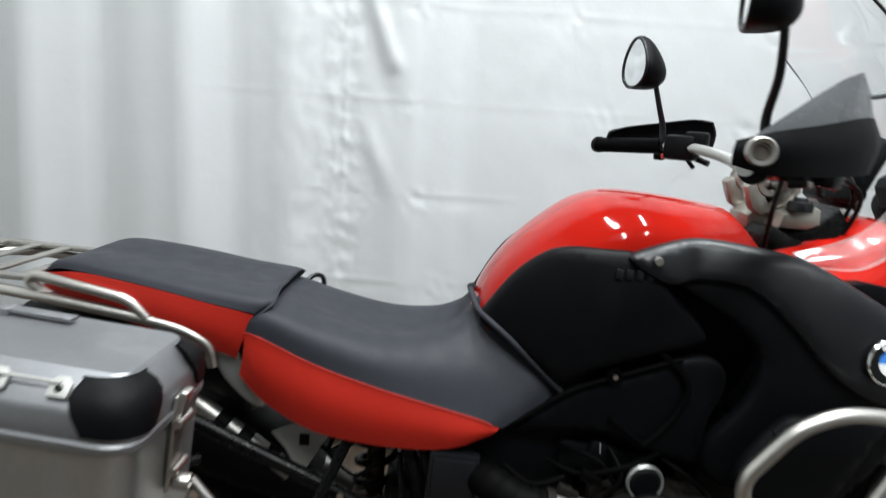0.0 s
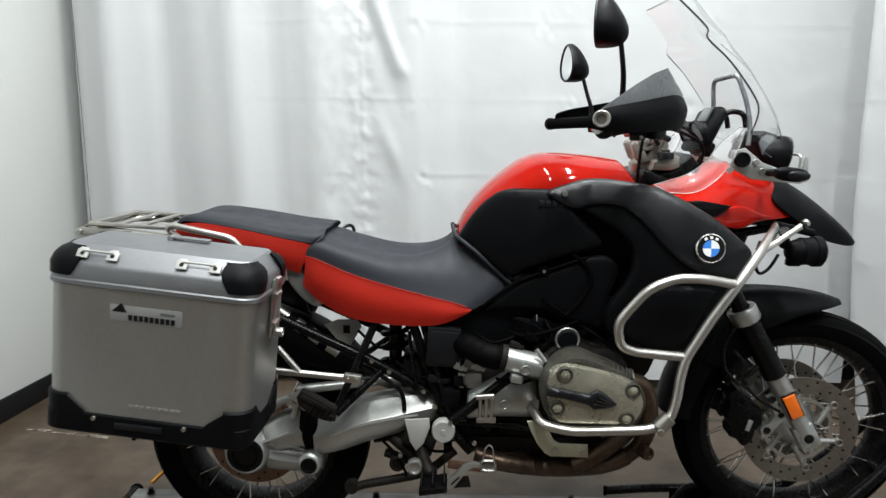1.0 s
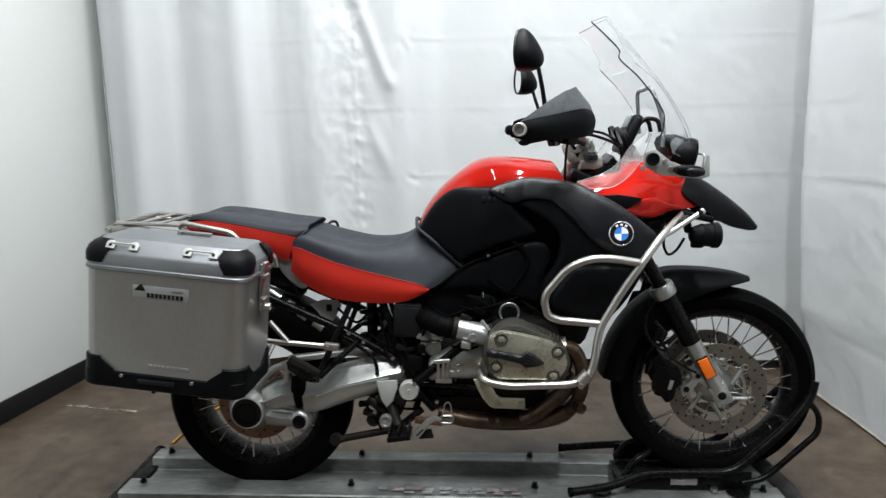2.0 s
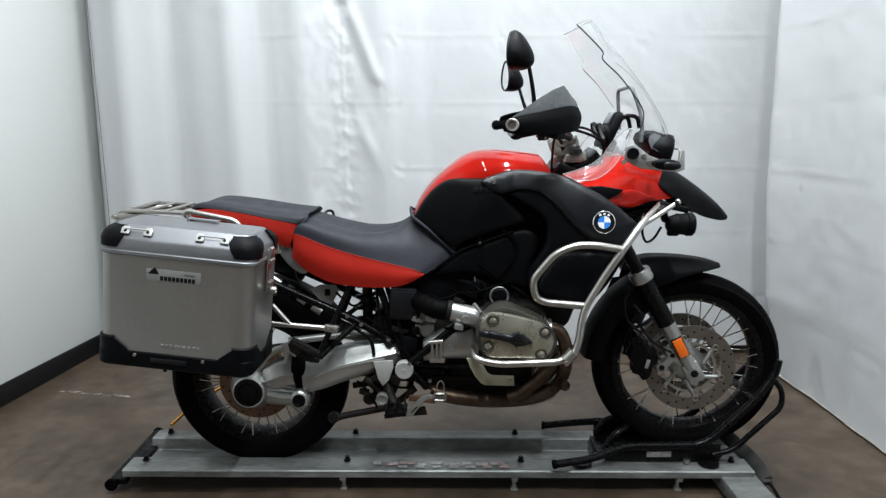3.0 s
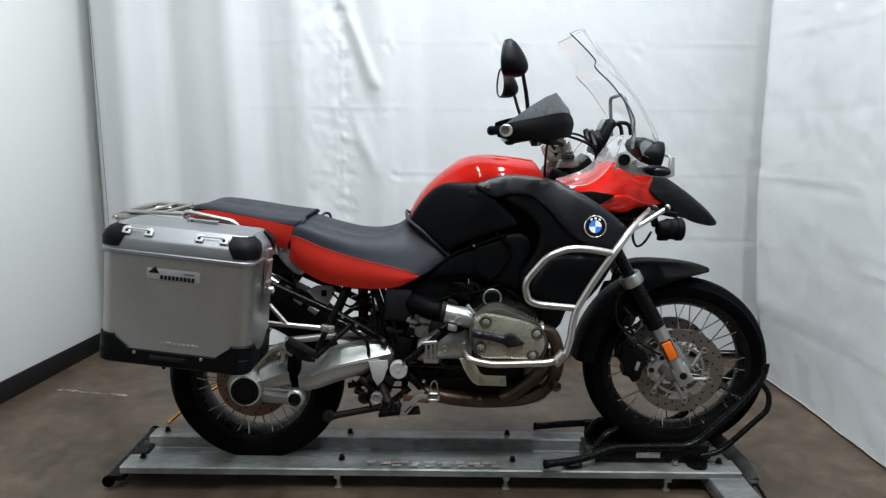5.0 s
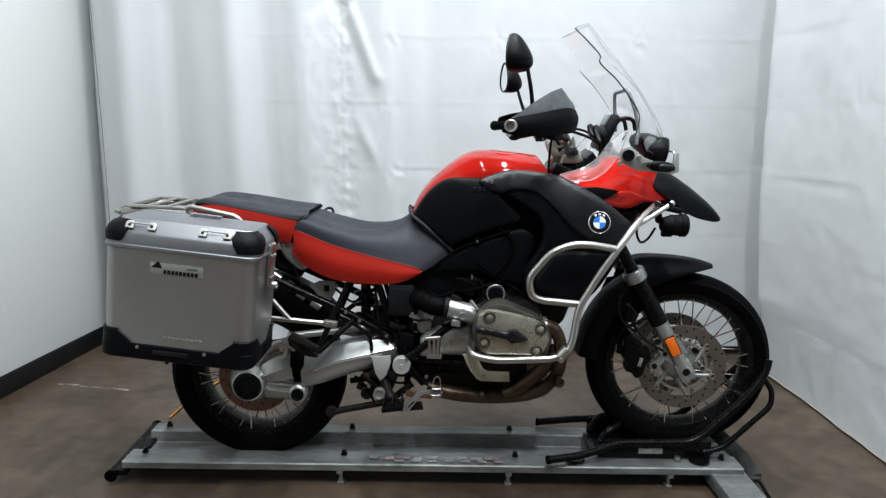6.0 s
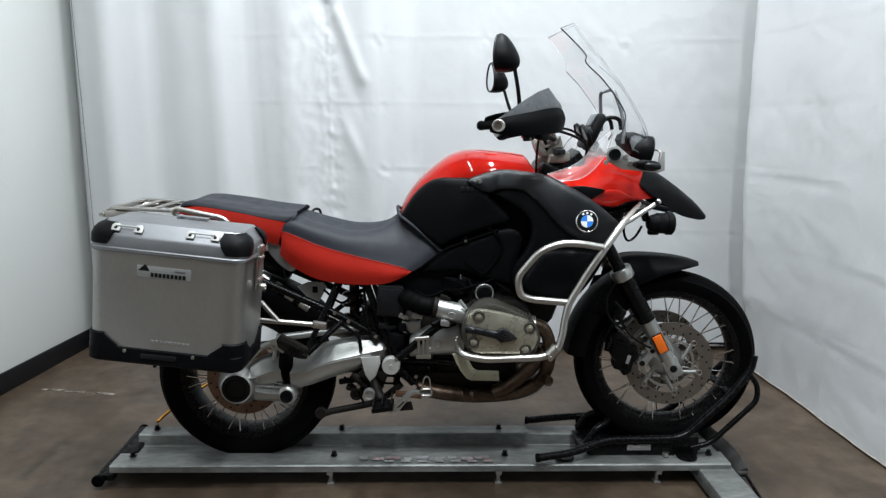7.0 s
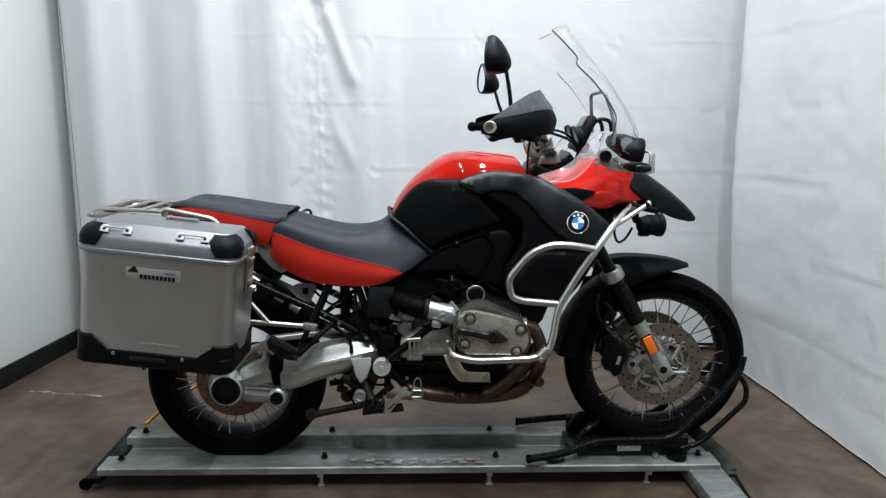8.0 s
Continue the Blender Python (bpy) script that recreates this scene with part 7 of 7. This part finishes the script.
for s in (-1, 1):
    part("grab_handle", bar([(-0.915, s * 0.140, 0.940), (-0.938, s * 0.148, 0.962), (-0.928, s * 0.152, 0.974), (-0.775, s * 0.156, 0.944), (-0.748, s * 0.152, 0.914)], 0.0088, 0.02, 10), STEEL, rack, "raised steel grab handle")
    part("rack_rail", slab([(-1.140, 0.978), (-0.935, 0.966), (-0.935, 0.958), (-1.150, 0.968), (-1.172, 0.958)], s * 0.140, s * 0.118, 0.002), STEEL, rack, "flat steel rack rail")
    part("rack_plate", slab([(-1.180, 0.958), (-1.165, 0.966), (-1.06, 0.958), (-1.055, 0.944), (-1.165, 0.944), (-1.182, 0.948)], s * 0.142, s * 0.137, 0.002), STEEL, rack, "flat steel end plate")
    part("rack_bolt", knob((-1.168, s * 0.141, 0.953), 0.007, 0.006, (0, s, 0), 0.3, 12), STEEL, rack)
part("rack_bar", box(0.020, 0.26, 0.008, (-1.140, 0, 0.974), (0, 0, 0), 0.002), STEEL, rack, "flat rack cross bar")
for k in range(3):
    part("rack_bar", box(0.020, 0.25, 0.006, (-1.078 + 0.058 * k, 0, 0.970 - 0.003 * k), (0, 0, 0), 0.002), STEEL, rack, "flat rack cross bar")
part("rack_bracket", box(0.05, 0.16, 0.010, (-0.93, 0, 0.940), (0, 5, 0), 0.004), CAST, rack, "silver rack bracket")

# ---- pannier ----
pan = new("pannier")
pan.parent = bike
tagged(pan, "brushed aluminium pannier with black corner guards")
PAN = pose(-0.832, -0.408, 0.750, 0.5, 5.8, -1.5)
L, W = 0.426, 0.235
lid_levels = [(0.150, L + 0.004, W + 0.004, 0.038, 0), (0.178, L + 0.003, W + 0.003, 0.038, 0), (0.186, L - 0.004, W - 0.004, 0.036, 0), (0.212, L - 0.045, W - 0.060, 0.022, 0), (0.217, L - 0.056, W - 0.075, 0.018, 0), (0.218, L - 0.12, W - 0.14, 0.012, 0)]
part("body", stack([(-0.165, L - 0.012, W - 0.012, 0.036, 0), (-0.160, L, W, 0.038, 0), (0.136, L, W, 0.038, 0), (0.140, L + 0.003, W + 0.003, 0.038, 0)]), BRUSHED, pan, "brushed aluminium pannier body", 30, PAN)
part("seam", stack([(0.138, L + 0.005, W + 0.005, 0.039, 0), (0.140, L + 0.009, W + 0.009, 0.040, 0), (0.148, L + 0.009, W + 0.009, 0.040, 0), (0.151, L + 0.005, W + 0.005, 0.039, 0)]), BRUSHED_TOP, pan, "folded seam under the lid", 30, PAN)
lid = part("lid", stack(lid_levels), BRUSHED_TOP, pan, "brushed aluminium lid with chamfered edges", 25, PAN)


def corner_cap(sx, sy, levels, grow, reaches, mat, parent, label):
    """A guard over one rounded corner of the box, following its levels."""
    rows = []
    for j, (z, lx, ly, r, _) in enumerate(levels):
        g = grow
        reach = reaches[min(j, len(reaches) - 1)]
        ring = [Vector((sx * (lx / 2 - r - reach), sy * (ly / 2 + g), z))]
        ring += [Vector((sx * (lx / 2 - r + (r + g) * math.sin(radians(a))), sy * (ly / 2 - r + (r + g) * math.cos(radians(a))), z)) for a in range(0, 91, 15)]
        ring += [Vector((sx * (lx / 2 + g), sy * (ly / 2 - r - reach), z))]
        rows.append(ring)
    top = levels[-1][0] + grow * 0.6
    rows.append([Vector((q.x * 0.985, q.y * 0.97, top)) for q in rows[-1]])
    bm, _ = grid_mesh(rows)
    bmesh.ops.recalc_face_normals(bm, faces=bm.faces)
    bmesh.ops.solidify(bm, geom=bm.faces[:], thickness=grow * 0.9)
    return part("corner_guard", bm, mat, parent, label, 40, PAN)


cap_levels = [(0.158, L, W, 0.038, 0), (0.180, L, W, 0.038, 0), (0.196, L - 0.010, W - 0.012, 0.038, 0), (0.206, L - 0.026, W - 0.032, 0.036, 0), (0.212, L - 0.046, W - 0.054, 0.038, 0)]
low_levels = [(-0.172, L - 0.004, W - 0.004, 0.036, 0), (-0.160, L, W, 0.038, 0), (-0.126, L, W, 0.038, 0), (-0.100, L, W, 0.038, 0), (-0.096, L, W, 0.038, 0)]
for sx in (-1, 1):
    for sy in (-1, 1):
        corner_cap(sx, sy, cap_levels, 0.006, (0.014, 0.026, 0.028, 0.020, 0.006), BLACK_PLASTIC, pan, "black rounded lid corner guard")
        corner_cap(sx, sy, low_levels, 0.006, (0.066, 0.066, 0.046, 0.012, 0.010), BLACK_PLASTIC, pan, "black lower corner guard")
part("bottom_trim", stack([(-0.178, L - 0.006, W - 0.006, 0.03, 0), (-0.172, L + 0.009, W + 0.009, 0.034, 0), (-0.134, L + 0.009, W + 0.009, 0.034, 0), (-0.131, L + 0.004, W + 0.004, 0.033, 0)]), BLACK_PLASTIC, pan, "black bottom trim", 30, PAN)
part("trim_grip", box(0.10, 0.006, 0.014, (-0.01, -W / 2 - 0.006, -0.150), (0, 0, 0), 0.002), BLACK_SATIN, pan, "", 40, PAN)
for x in (-0.105, 0.085):
    part("rivet", knob((x, -W / 2 - 0.004, -0.140), 0.005, 0.004, seg=10), STEEL, pan, "bright rivet", 40, PAN)
part("drain_stud", rod((-0.03, -W / 2 + 0.02, -0.19), (-0.03, -W / 2 + 0.02, -0.175), 0.005, 8), BLACK_PLASTIC, pan, "", 40, PAN)
for k, x in enumerate((-0.141, -0.080, 0.060, 0.128)):
    m = PAN @ Matrix.Translation((x, -W / 2 + 0.010, 0.203))
    eye = part("lashing_eye", slab([(-0.011, -0.011), (0.011, -0.011), (0.012, 0.006), (0.006, 0.013), (-0.006, 0.013), (-0.012, 0.006)], -0.003, 0.001, 0.001), DULL_CAST, lid, "pale lashing eye", 40, m @ pose(0, 0, 0, -40, 0, 0))
    part("eye_hole", knob((x, -W / 2 + 0.007, 0.2035), 0.0045, 0.0012, (0, -0.77, 0.64), seg=10), BLACK_MARK, lid, "", 40, PAN)
for x0, x1 in ((-0.141, -0.080), (0.060, 0.128)):
    part("lashing_rod", rod((x0, -W / 2 + 0.010, 0.209), (x1, -W / 2 + 0.010, 0.209), 0.0022, 8), DULL_CAST, lid, "", 40, PAN)
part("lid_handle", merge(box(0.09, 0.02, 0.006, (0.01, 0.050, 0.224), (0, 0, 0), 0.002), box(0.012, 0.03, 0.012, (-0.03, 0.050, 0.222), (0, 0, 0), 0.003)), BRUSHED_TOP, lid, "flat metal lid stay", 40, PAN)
latch = part("latch", merge(box(0.006, 0.035, 0.13, (L / 2 + 0.006, 0.005, 0.105), (0, 0, 0), 0.003), box(0.012, 0.026, 0.04, (L / 2 + 0.010, 0.005, 0.155), (0, 8, 0), 0.004), rod((L / 2 + 0.012, -0.015, 0.135), (L / 2 + 0.012, 0.025, 0.135), 0.006), rod((L / 2 + 0.012, -0.015, 0.07), (L / 2 + 0.012, 0.025, 0.07), 0.006)), STEEL, pan, "steel toggle latch", 40, PAN)
part("lock", knob((L / 2 + 0.010, 0.005, 0.05), 0.011, 0.02, (1, 0, 0), 0.3, 14), STEEL, latch, "", 40, PAN)
sticker = part("sticker", box(0.148, 0.0012, 0.034, (-0.004, -W / 2 - 0.0008, 0.091), (0, 0, 0), 0.0004), STICKER, pan, "grey maker sticker with plain black bars", 40, PAN)
part("sticker_mark", slab([(-0.074, 0.094), (-0.056, 0.112), (-0.050, 0.106), (-0.044, 0.094)], -W / 2 - 0.0024, -W / 2 - 0.0012, 0), BLACK_MARK, pan, "black peak-shaped mark", 40, PAN)
for k in range(9):
    part("sticker_bar", box(0.0085, 0.0010, 0.0115, (-0.036 + 0.0109 * k, -W / 2 - 0.0018, 0.0840), (0, 0, 0), 0.0002), BLACK_MARK, pan, "", 40, PAN)
part("sticker_bar", box(0.030, 0.0010, 0.005, (0.040, -W / 2 - 0.0018, 0.099), (0, 0, 0), 0.0002), SMOKED, pan, "", 40, PAN)
for k in range(9):
    part("embossed_bar", box(0.010, 0.0012, 0.011, (0.020 + 0.0125 * k - 0.05, -W / 2 - 0.0004, -0.108), (0, 0, 0), 0.0005), BRUSHED, pan, "", 40, PAN)
# pannier carrier rods
part("pannier_carrier", merge(rod((-0.72, -0.24, 0.632), (-0.475, -0.245, 0.612), 0.0085, 12), rod((-0.645, -0.235, 0.685), (-0.588, -0.243, 0.622), 0.0075, 12)), STEEL, bike, "bright steel pannier carrier rods")
part("carrier_clamp", merge(box(0.046, 0.022, 0.022, (-0.458, -0.245, 0.611), (0, 8, 0), 0.005), knob((-0.468, -0.256, 0.612), 0.004, 0.003, seg=8), knob((-0.448, -0.256, 0.610), 0.004, 0.003, seg=8)), STEEL, bike, "steel clamp with two screws")
part("carrier_frame", bar([(-0.68, -0.26, 0.86), (-1.0, -0.27, 0.88), (-1.02, -0.27, 0.60), (-0.70, -0.26, 0.58)], 0.008, 0.03, 10, True), BLACK_PAINT, bike, "black pannier carrier frame")
part("carrier_stud", rod((-0.66, -0.30, 0.735), (-0.625, -0.26, 0.730), 0.008, 12), BLACK_PAINT, bike, "black mounting stud")
